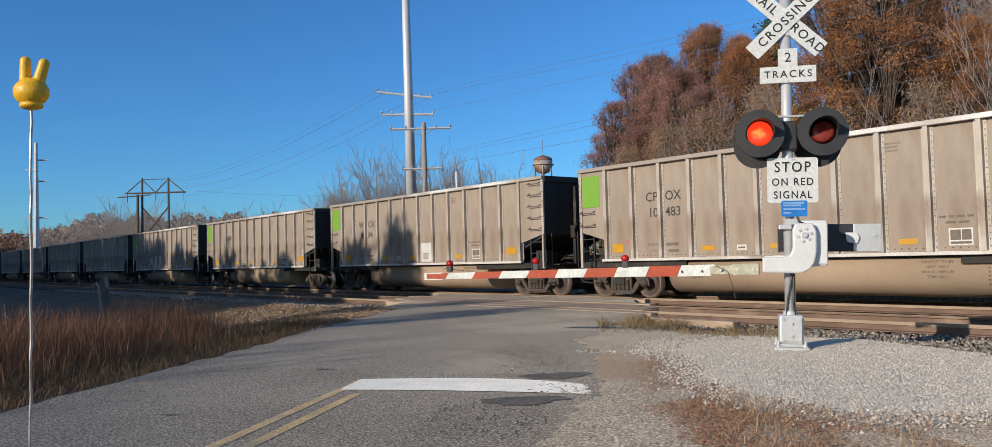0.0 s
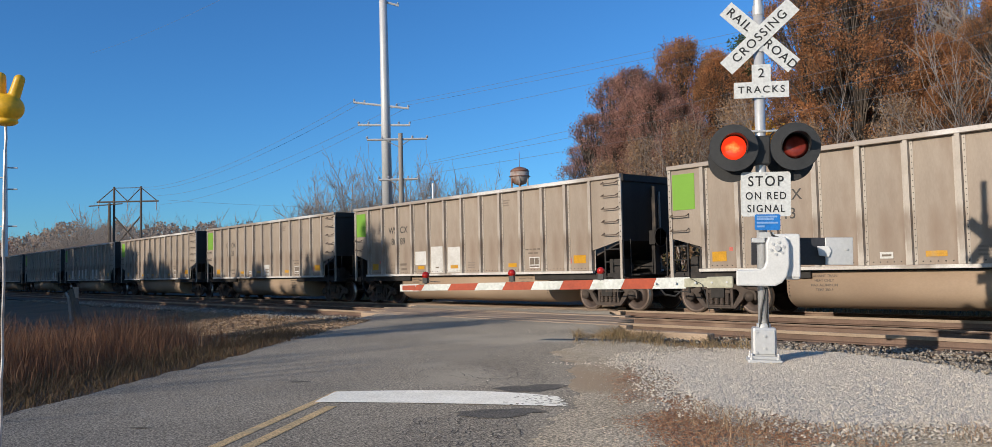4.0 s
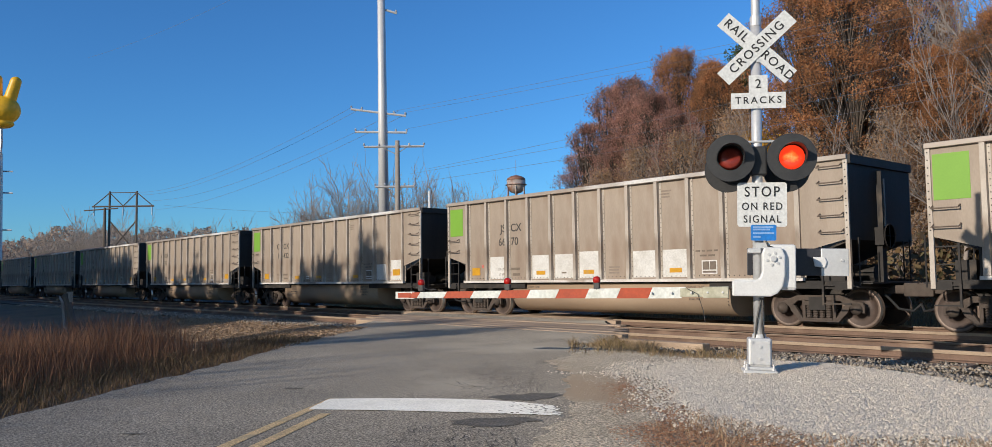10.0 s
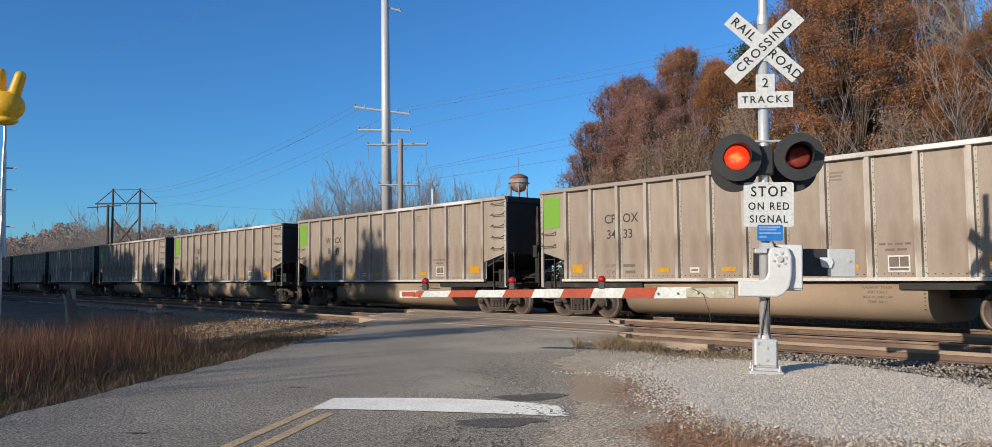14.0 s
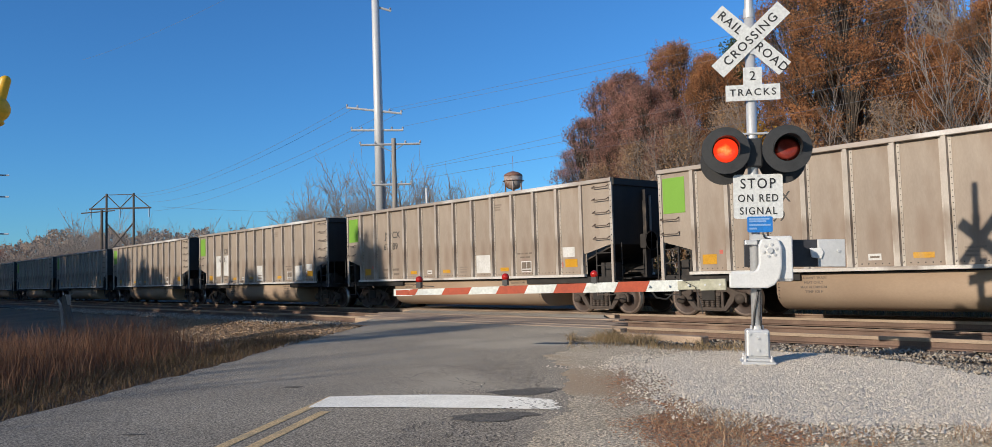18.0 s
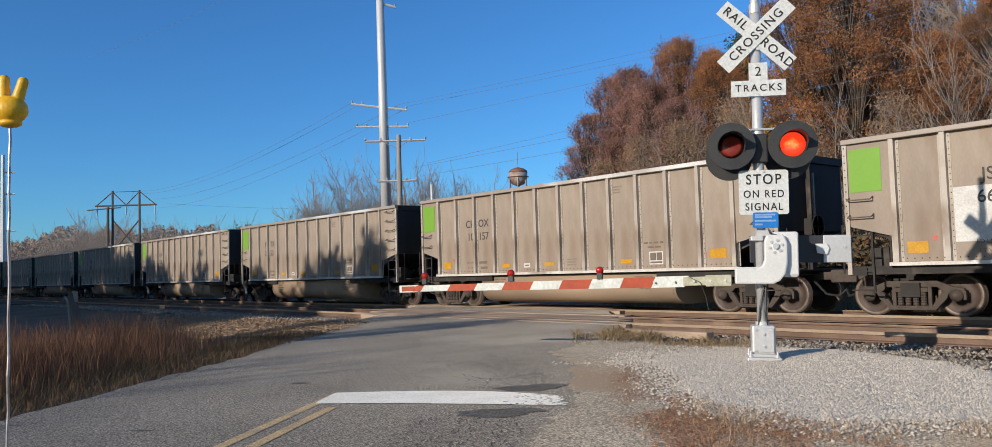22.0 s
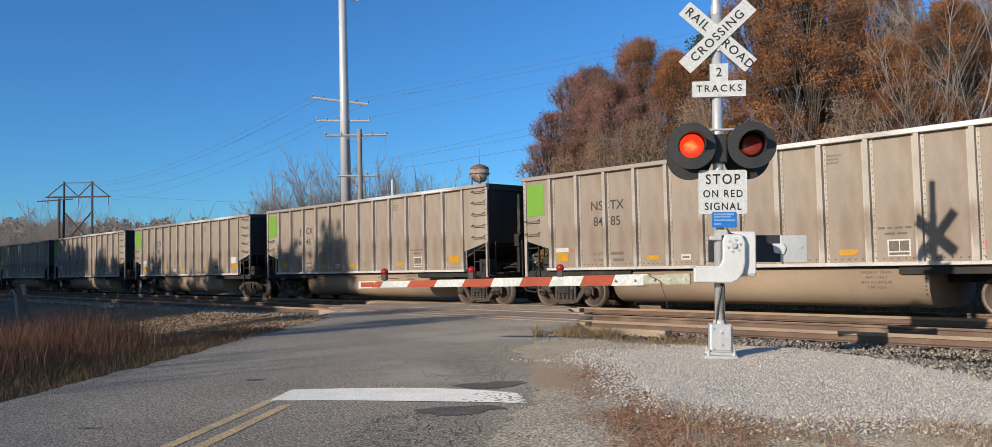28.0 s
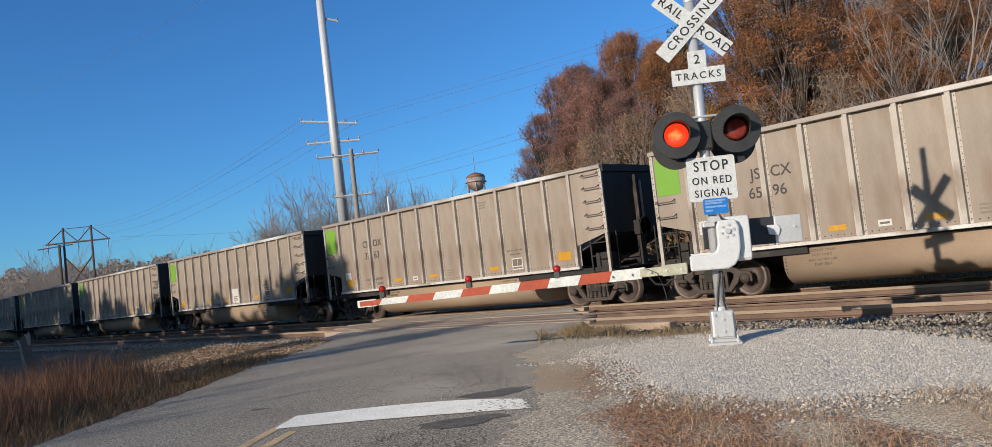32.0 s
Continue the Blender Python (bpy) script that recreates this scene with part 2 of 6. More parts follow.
def lit_lens(name):
    """A glowing lens: orange towards its middle, deep red at the rim, with a cloudy glass pattern."""
    m = bpy.data.materials.new(name)
    m.use_nodes = True
    n, l = m.node_tree.nodes, m.node_tree.links
    b = n["Principled BSDF"]
    co, le, no, ad, rp = n.new("ShaderNodeTexCoord"), n.new("ShaderNodeVectorMath"), n.new("ShaderNodeTexNoise"), n.new("ShaderNodeMath"), n.new("ShaderNodeValToRGB")
    mp = n.new("ShaderNodeMapping")
    mp.inputs["Scale"].default_value = (5.0, 0.0, 8.5)
    le.operation, ad.operation = "LENGTH", "MULTIPLY_ADD"
    no.inputs["Scale"].default_value, no.inputs["Detail"].default_value = 16, 2
    l.new(co.outputs["Object"], mp.inputs["Vector"])
    l.new(mp.outputs["Vector"], le.inputs[0])
    l.new(co.outputs["Object"], no.inputs["Vector"])
    l.new(no.outputs["Fac"], ad.inputs[0])
    ad.inputs[1].default_value = 0.9
    l.new(le.outputs["Value"], ad.inputs[2])
    for i, (p, c) in enumerate(((0.46, (1.0, 0.50, 0.16)), (0.78, (1.0, 0.17, 0.03)), (1.0, (0.90, 0.045, 0.012)))):
        if i > 1:
            rp.color_ramp.elements.new(p)
        rp.color_ramp.elements[i].position, rp.color_ramp.elements[i].color = min(p, 1.0), (*c, 1)
    l.new(ad.outputs[0], rp.inputs[0])
    l.new(rp.outputs[0], b.inputs["Emission Color"])
    b.inputs["Base Color"].default_value, b.inputs["Emission Strength"].default_value = (0.4, 0.02, 0.01, 1), 1.15
    return m


M_LENSON = lit_lens("lit_red_lens")
M_REDLENS = mat("red_lens_plastic", (0.50, 0.02, 0.012), (0.42, 0.015, 0.01), 8, 0.2, 0, 0.1, 60)
M_LENSOFF = mat("unlit_red_lens", (0.30, 0.045, 0.03), (0.22, 0.03, 0.02), 8, 0.25, 0, 0.1, 60)
M_ASPHALT = mat("aged_asphalt", (0.285, 0.25, 0.20), (0.225, 0.197, 0.158), 0.5, 0.95, 0, 1.0, 48, c3=(0.315, 0.28, 0.225), dist=0.009, spot=0.6, fleck=0.6, matte=1.0, pebble=0.55)
M_PATCH = mat("fresh_asphalt_patch", (0.155, 0.14, 0.118), (0.125, 0.114, 0.098), 2, 0.95, 0, 1.0, 60, dist=0.02, fleck=0.4, matte=1.0, pebble=0.3)
M_CRACK = mat("crack_tar", (0.055, 0.048, 0.040), (0.036, 0.032, 0.028), 4, 0.9, 0, 0.2, 60)
M_STOPBAR = mat("worn_white_road_paint", (0.86, 0.83, 0.75), (0.78, 0.75, 0.67), 3, 0.8, 0, 0.8, 55, c3=(0.60, 0.57, 0.50), spot=0.68, dist=0.012, matte=1.0, fleck=0.15)
M_CENTRE = mat("worn_yellow_road_paint", (0.63, 0.45, 0.235), (0.52, 0.38, 0.205), 3, 0.85, 0, 0.8, 55, c3=(0.36, 0.30, 0.20), spot=0.60, dist=0.02, matte=1.0, fleck=0.3, pebble=0.25)
M_GROUND = mat("dry_grassy_soil", (0.18, 0.115, 0.062), (0.12, 0.078, 0.044), 0.25, 0.95, 0, 0.8, 25, c3=(0.10, 0.072, 0.036), dist=0.04, fleck=0.45, matte=1.0)
M_DIRT = mat("sandy_gravel_verge", (0.56, 0.48, 0.37), (0.46, 0.385, 0.28), 0.9, 0.95, 0, 1.0, 45, c3=(0.42, 0.315, 0.21), dist=0.03, spot=0.60, fleck=0.5, matte=1.0, pebble=0.45, pebble_size=60)
M_BALLASTBED = mat("ballast_fines", (0.15, 0.12, 0.09), (0.10, 0.078, 0.06), 1.2, 0.95, 0, 0.9, 30, dist=0.03, fleck=0.45, matte=1.0)
M_GRAVEL = islands("pale_limestone_gravel", ((0.89, 0.77, 0.61), (0.77, 0.66, 0.51), (0.94, 0.83, 0.67), (0.83, 0.71, 0.56), (0.91, 0.79, 0.63)), 0.9)
M_BALLAST = islands("mixed_ballast_stone", ((0.36, 0.305, 0.24), (0.17, 0.14, 0.11), (0.54, 0.47, 0.375), (0.24, 0.20, 0.155), (0.42, 0.345, 0.26)), 0.9)
M_SKYBLUEWIRE = mat("weathered_cable", (0.24, 0.25, 0.28), (0.19, 0.20, 0.23), 3, 0.6, 0.3, 0, 30)
M_POLE = mat("galvanised_pole_steel", (0.68, 0.68, 0.68), (0.60, 0.60, 0.60), 0.6, 0.5, 0.2, 0.05, 20)
M_WOOD = mat("grey_utility_pole_wood", (0.40, 0.36, 0.32), (0.29, 0.255, 0.22), 2, 0.9, 0, 0.4, 30, (4, 4, 0.5))
M_PALEARM = mat("pale_weathered_arm", (0.60, 0.60, 0.60), (0.48, 0.47, 0.46), 2, 0.8, 0, 0.2, 30, (1, 4, 4))
M_BARK = mat("grey_brown_bark", (0.155, 0.125, 0.10), (0.095, 0.077, 0.062), 3, 0.95, 0, 0.6, 20, (3, 3, 0.6))
M_TWIG = mat("pale_bare_twig", (0.37, 0.31, 0.27), (0.27, 0.23, 0.20), 0.5, 0.95, 0, 0, 20)
M_SANDSTONE = islands("tan_verge_stone", ((0.74, 0.64, 0.50), (0.56, 0.47, 0.36), (0.84, 0.75, 0.61), (0.66, 0.56, 0.43)), 0.9)
M_FINES = mat("pale_limestone_fines", (0.70, 0.63, 0.53), (0.60, 0.53, 0.44), 1.5, 0.95, 0, 1.0, 50, dist=0.03, fleck=0.6, matte=1.0)
M_TOPPER = mat("yellow_foam_topper", (0.84, 0.47, 0.018), (0.78, 0.42, 0.014), 20, 0.45, 0, 0.1, 200, dist=0.001, c3=(0.80, 0.44, 0.015), spot=0.66)
M_AERIAL = mat("grubby_steel_aerial", (0.60, 0.58, 0.57), (0.33, 0.28, 0.25), 30, 0.35, 0.6, 0.2, 150, dist=0.001)


# ---- mesh building ----
class Geo:
    """Vertices and faces of one mesh."""

    def __init__(self):
        self.v, self.f = [], []

    def box(self, x0, x1, y0, y1, z0, z1):
        k = len(self.v)
        self.v += [(x, y, z) for z in (z0, z1) for y in (y0, y1) for x in (x0, x1)]
        self.f += [tuple(k + i for i in q) for q in ((0, 2, 3, 1), (4, 5, 7, 6), (0, 1, 5, 4), (2, 6, 7, 3), (0, 4, 6, 2), (1, 3, 7, 5))]
        return self

    def tube(self, p0, p1, r0, r1=None, n=8, caps=True):
        p0, p1 = Vector(p0), Vector(p1)
        r1 = r0 if r1 is None else r1
        d = (p1 - p0).normalized()
        a = d.cross(Vector((0, 0, 1) if abs(d.z) < 0.9 else (1, 0, 0))).normalized()
        b = d.cross(a)
        k = len(self.v)
        for p, r in ((p0, r0), (p1, r1)):
            for i in range(n):
                w = 2 * math.pi * i / n
                self.v.append(tuple(p + a * (r * math.cos(w)) + b * (r * math.sin(w))))
        for i in range(n):
            j = (i + 1) % n
            self.f.append((k + i, k + n + i, k + n + j, k + j))
        if caps:
            self.f.append(tuple(k + i for i in range(n)))
            self.f.append(tuple(k + n + i for i in reversed(range(n))))
        return self

    def path(self, pts, r, n=6):
        """One bent rod through the points."""
        pts = [Vector(p) for p in pts]
        k = len(self.v)
        for i, p in enumerate(pts):
            d = ((pts[min(i + 1, len(pts) - 1)] - p).normalized() + (p - pts[max(i - 1, 0)]).normalized()).normalized()
            a = d.cross(Vector((0.13, 0.21, 0.97) if abs(d.z) < 0.9 else (1, 0.1, 0))).normalized()
            b = d.cross(a)
            for j in range(n):
                w = 2 * math.pi * j / n
                self.v.append(tuple(p + a * (r * math.cos(w)) + b * (r * math.sin(w))))
        for i in range(len(pts) - 1):
            for j in range(n):
                e = (j + 1) % n
                self.f.append((k + i * n + j, k + (i + 1) * n + j, k + (i + 1) * n + e, k + i * n + e))
        self.f.append(tuple(k + j for j in range(n)))
        self.f.append(tuple(k + (len(pts) - 1) * n + j for j in reversed(range(n))))
        return self

    def prism(self, outline, at, axis, t0, t1):
        """Extrude a 2D outline (counter-clockwise) along axis x, y or z from t0 to t1."""
        k, n = len(self.v), len(outline)
        for t in (t0, t1):
            for a, b in outline:
                self.v.append({"x": (at[0] + t, at[1] + a, at[2] + b), "y": (at[0] + a, at[1] + t, at[2] + b), "z": (at[0] + a, at[1] + b, at[2] + t)}[axis])
        for i in range(n):
            j = (i + 1) % n
            self.f.append((k + i, k + j, k + n + j, k + n + i))
        self.f.append(tuple(k + i for i in reversed(range(n))))
        self.f.append(tuple(k + n + i for i in range(n)))
        return self

    def lathe(self, profile, at, axis="z", n=24):
        """Turn (radius, height) pairs about an axis through at."""
        k = len(self.v)
        for r, h in profile:
            for i in range(n):
                w = 2 * math.pi * i / n
                c, s = r * math.cos(w), r * math.sin(w)
                p = {"z": (c, s, h), "y": (c, h, s), "x": (h, c, s)}[axis]
                self.v.append((at[0] + p[0], at[1] + p[1], at[2] + p[2]))
        for q in range(len(profile) - 1):
            for i in range(n):
                j = (i + 1) % n
                self.f.append((k + q * n + i, k + q * n + j, k + (q + 1) * n + j, k + (q + 1) * n + i))
        self.f.append(tuple(k + i for i in range(n)))
        self.f.append(tuple(k + (len(profile) - 1) * n + i for i in range(n)))
        return self

    def mesh(self, name, material, bevel=0.0, smooth=False):
        me = bpy.data.meshes.new(name)
        me.from_pydata(self.v, [], self.f)
        bm = bmesh.new()
        bm.from_mesh(me)
        bmesh.ops.recalc_face_normals(bm, faces=bm.faces)
        if bevel:
            bmesh.ops.bevel(bm, geom=[e for e in bm.edges if e.is_manifold and e.calc_face_angle() > 0.6], offset=bevel, segments=2, affect="EDGES", profile=0.5)
        bm.to_mesh(me)
        bm.free()
        if smooth:
            me.polygons.foreach_set("use_smooth", [True] * len(me.polygons))
        me.materials.append(material)
        return me


def part(name, geo, material, parent, label="", bevel=0.0, smooth=False, m=None):
    """One mesh object under a thing or a part."""
    me = geo.mesh(name, material, bevel, smooth) if isinstance(geo, Geo) else geo
    ob = new(name, me)
    ob.parent = parent
    if m is not None:
        ob.matrix_basis = m
    return tagged(ob, label) if label else ob


def thing(name, m, label, category, group="", kind=""):
    ob = new(name)
    ob.matrix_basis = m
    ob.empty_display_size = 0.3
    return tagged(ob, label, category, group, kind)


def solo(name, geo, material, label, category, group="", kind="", bevel=0.0, smooth=False, m=None):
    ob = new(name, geo.mesh(name, material, bevel, smooth) if isinstance(geo, Geo) else geo)
    if m is not None:
        ob.matrix_basis = m
    return tagged(ob, label, category, group, kind)


def raw_mesh(name, verts, faces, material):
    """A mesh from numpy arrays: many loose pieces in one."""
    me = bpy.data.meshes.new(name)
    faces = np.asarray(faces)
    w = faces.shape[1]
    me.vertices.add(len(verts))
    me.vertices.foreach_set("co", np.asarray(verts, dtype=np.float32).ravel())
    me.loops.add(faces.size)
    me.loops.foreach_set("vertex_index", faces.ravel().astype(np.int32))
    me.polygons.add(len(faces))
    me.polygons.foreach_set("loop_start", np.arange(0, faces.size, w, dtype=np.int32))
    me.update(calc_edges=True)
    me.materials.append(material)
    return me


TEXTS = {}


def lettering(text, size, material, depth=0.0, align="CENTER", space=1.0, fat=0.0):
    """A flat mesh of a word in the built-in font, in the x z plane, facing -y."""
    key = (text, size, material.name, align, space, fat)
    if key not in TEXTS:
        cu = bpy.data.curves.new("lettering", "FONT")
        cu.body, cu.size, cu.align_x, cu.align_y, cu.space_character = text, size, align, "CENTER", space
        cu.resolution_u, cu.extrude, cu.offset = 4, 0.002, size * fat
        ob = bpy.data.objects.new("lettering", cu)
        me = bpy.data.meshes.new_from_object(ob)
        me.transform(Matrix.Rotation(radians(90), 4, "X"))
        me.materials.clear()
        me.materials.append(material)
        bpy.data.objects.remove(ob)
        TEXTS[key] = me
    return TEXTS[key]


# ---- ground ----
ROAD_D, ROAD_N = Vector((-0.692, 0.722, 0)), Vector((0.722, 0.692, 0))


def smooth(a, b, x):
    t = np.clip((x - a) / (b - a), 0, 1)
    return t * t * (3 - 2 * t)


def height(x, y):
    """Height of the open ground; the rail heads are at zero."""
    x, y = np.asarray(x, float), np.asarray(y, float)
    v = x * ROAD_N.x + y * ROAD_N.y
    z = -0.016 - 0.045 * smooth(0.3, 2.2, v) + 0.012 * np.exp(-(((x + 5.0) / 1.6) ** 2 + ((y - 10.6) / 0.7) ** 2))
    z = z - 0.30 * smooth(-5.8, -10.5, v) * smooth(13, 8, y)
    right = smooth(-9.0, -7.2, x)
    heel = 11.4 - 0.3 * right - 0.5 * right * np.clip(x + 5.6, 0, 2.5)
    bed = smooth(heel, heel + 1.4 + 1.1 * right, y) * smooth(24.5, 22.6, y)
    z = z * (1 - bed) - 0.30 * bed
    z = z - 0.35 * smooth(24, 27, y) * smooth(-30, -38, x)
    z = z + 9.5 * smooth(27, 62, y) * smooth(-42, -26, x)
    z = z + 26 * smooth(300, 900, np.hypot(x, y)) * smooth(-0.75, -0.97, x / (np.hypot(x, y) + 1e-6)) * smooth(20, 60, y)
    return z


def axis_steps(lo, hi, near):
    a = [0.0]
    while a[-1] < max(-lo, hi):
        a.append(a[-1] + max(near, abs(a[-1]) * 0.06))
    return np.array(sorted({-q for q in a if -q >= lo} | {q for q in a if q <= hi}))


def sheet(name, xs, ys, material, label, category, off=0.0, keep=None, cell=None):
    X, Y = np.meshgrid(xs, ys)
    Z = height(X, Y) + off
    w = len(xs)
    i, j = np.meshgrid(np.arange(w - 1), np.arange(len(ys) - 1))
    a = (j * w + i).ravel()
    F = np.stack([a, a + 1, a + 1 + w, a + w], 1)
    V = np.stack([X.ravel(), Y.ravel(), Z.ravel()], 1)
    if keep is not None:
        c = V[F].mean(1)
        F = F[keep(c[:, 0], c[:, 1])]
        used = np.unique(F)
        back = np.zeros(len(V), int)
        back[used] = np.arange(len(used))
        V, F = V[used], back[F]
    return solo(name, raw_mesh(name, V, F, material), material, label, category, kind="structure")


def wob(x, y, s, seed=0.0):
    return np.sin(x * s * 1.3 + seed) * np.cos(y * s * 1.7 - seed) + 0.5 * np.sin(x * s * 3.1 + y * s * 2.3 + seed * 2)


gx = np.unique(np.concatenate([axis_steps(-2500, 2500, 0.6), np.arange(-40, 6, 0.5)]))
gy = np.unique(np.concatenate([axis_steps(-900, 2500, 0.6), np.arange(-2, 28, 0.4)]))
sheet("ground", gx, gy, M_GROUND, "dry autumn grassland with bare soil", "ground", -0.03)


def verge_top(x, y):
    """Top of the verge: flush with the asphalt beside it, then easing down to the ground."""
    base, v = height(x, y) + 0.014, x * ROAD_N.x + y * ROAD_N.y
    return np.where(base > -0.09, base + np.maximum(0.0, 0.004 - base) * (1 - smooth(0.0, 0.9, v)), base)


def verge_sheet():
    """Sand and grit that runs out over the broken edge of the asphalt."""
    u = np.arange(-10, 17.6, 0.06)
    rs = np.random.RandomState(14)
    rough = np.cumsum(rs.normal(0, 0.03, len(u)))
    rough = rough - np.convolve(rough, np.ones(41) / 41, "same")
    inner = -0.10 + 0.10 * np.sin(u * 1.9) + 0.05 * np.sin(u * 5.3 + 1) + rough - 0.25 * smooth(7.8, 6.2, u) * smooth(3.5, 5.5, u) + 0.55 * smooth(12, 16, u) - 0.22 * smooth(9.5, 11.5, u)
    w = np.linspace(0, 1, 44) ** 1.3
    U = np.repeat(u[:, None], len(w), 1)
    outer = 5.3 + 0.25 * np.sin(u * 1.3) + 0.15 * np.sin(u * 3.7)
    V = inner[:, None] + (outer[:, None] - inner[:, None]) * w[None]
    X, Y = ROAD_D.x * U + ROAD_N.x * V, ROAD_D.y * U + ROAD_N.y * V
    Z = verge_top(X, Y)
    Z[:, -1] -= 0.08
    n = len(w)
    i, j = np.meshgrid(np.arange(n - 1), np.arange(len(u) - 1))
    k = (j * n + i).ravel()
    F = np.stack([k, k + 1, k + 1 + n, k + n], 1)
    P = np.stack([X.ravel(), Y.ravel(), Z.ravel()], 1)
    F = F[P[F].mean(1)[:, 1] < 12.3]
    return solo("verge", raw_mesh("verge", P, F, M_DIRT), M_DIRT, "sandy gravel road verge with rusty stains", "verge", kind="structure")


def gravel_reach(x, y):
    """Inside distance from the edge of the limestone heap."""
    lower = 6.25 + 2.2 * smooth(-4.0, -7.2, x) + 0.12 * wob(x, y, 1.1) + 0.9 * smooth(-3.4, -2.0, x)
    upper = 11.55 + 0.08 * wob(x, y, 2) - 0.48 * np.clip(x + 6, 0, 1.8) - 0.8 * np.clip(x + 4.2, 0, 3) - 0.7 * np.clip(-6.2 - x, 0, 2)
    left = -7.25 - 0.15 * (y - 9) + 0.25 * wob(x, y, 1.7, 2.0)
    return np.minimum(np.minimum(y - lower, (upper - y) * 1.6), x - left)


verge_sheet()
sheet("gravel_bed", np.arange(-9, 4, 0.1), np.arange(4.5, 12, 0.1), M_FINES, "pale limestone fines under the crushed stone", "gravel bed", 0.02, lambda x, y: gravel_reach(x, y) > 0.22)
sheet("ballast_bed", np.arange(-150, 40, 0.5), np.arange(11.6, 24.4, 0.3), M_BALLASTBED, "grey brown ballast bed under the tracks", "ballast", 0.014)


# ---- road ----
def road_point(u, v, z=0.0):
    p = ROAD_D * u + ROAD_N * v
    return (p.x, p.y, z)


def road_strip(name, u0, u1, left, right, z, material, label, category, step=0.25, thick=0.09, parent=None):
    """A slab along the road with uneven edges."""
    n = max(2, int((u1 - u0) / step) + 1)
    top, g = [], Geo()
    for i in range(n):
        u = u0 + (u1 - u0) * i / (n - 1)
        top.append((left(u), right(u), u))
    for a, b, u in top:
        g.v += [road_point(u, a, z), road_point(u, b, z), road_point(u, a, z - thick), road_point(u, b, z - thick)]
    for i in range(n - 1):
        k = 4 * i
        g.f += [(k, k + 1, k + 5, k + 4), (k + 2, k + 6, k + 7, k + 3), (k, k + 4, k + 6, k + 2), (k + 1, k + 3, k + 7, k + 5)]
    g.f += [(0, 2, 3, 1), (4 * n - 4, 4 * n - 3, 4 * n - 1, 4 * n - 2)]
    if parent:
        return part(name, g, material, parent, label)
    return solo(name, g, material, label, category, kind="structure")


rr = random.Random(4)
edge_r = [rr.uniform(-0.035, 0.035) for _ in range(600)]
edge_l = [rr.uniform(-0.06, 0.06) for _ in range(600)]
road_strip("road", -30, 60, lambda u: -5.40 - 0.8 * max(0, min(1, (u - 13) / 8)) + edge_l[int(u * 4) + 200], lambda u: 0.02 + 0.75 * max(0, min(1, (u - 11) / 6)) + edge_r[int(u * 4) + 200], 0.0, M_ASPHALT,
           "worn grey asphalt road with cracked edges", "road", thick=0.35)
# painted stop line, its right end worn into strips
g, fr_r = Geo(), random.Random(17)
near, far = (lambda q: 7.86 - 0.08 * q - 0.24 * q * q), (lambda q: 8.56 + 0.22 * q - 0.72 * q * q * q)
strips, columns = 24, 96
for j in range(strips):
    stop = 1.0 - fr_r.uniform(0, 0.03) - 0.02 * (j / strips) ** 2
    first = fr_r.uniform(-0.006, 0.006)
    for i in range(columns):
        a, b = max(first, i / columns), min(stop, (i + 1) / columns)
        if b <= a or fr_r.random() < 1.1 * max(0.0, a - 0.74):
            continue
        k = len(g.v)
        for q, s in ((a, j), (b, j), (b, j + 1), (a, j + 1)):
            g.v.append(road_point(near(q) + (far(q) - near(q)) * s / strips, -2.62 + 2.48 * q, 0.009))
        g.f.append((k, k + 1, k + 2, k + 3))
solo("stop_line", g, M_STOPBAR, "worn white painted stop line on the asphalt", "road marking", kind="structure")
for v in (-2.70, -2.45):
    road_strip("centre_line", -20, 7.66 + (0.95 if v < -2.6 else 0), lambda u: v - 0.053 + 0.045 * (u - 6.0), lambda u: v + 0.053 + 0.045 * (u - 6.0), 0.004, M_CENTRE, "faded double yellow centre line", "road marking", 0.5, 0.003)


def blot(name, u, v, ru, rv, material, label, seed, z=0.005):
    g, r = Geo(), random.Random(seed)
    n = 22
    ph = [r.uniform(0, 6) for _ in range(4)]
    for i in range(n):
        w = 2 * math.pi * i / n
        q = 1 + 0.22 * math.sin(2 * w + ph[0]) + 0.14 * math.sin(3 * w + ph[1]) + 0.1 * math.sin(7 * w + ph[2])
        g.v.append(road_point(u + ru * q * math.cos(w), v + rv * q * math.sin(w), z))
    g.f.append(tuple(range(n)))
    return solo(name, g, material, label, "road patch", kind="structure")


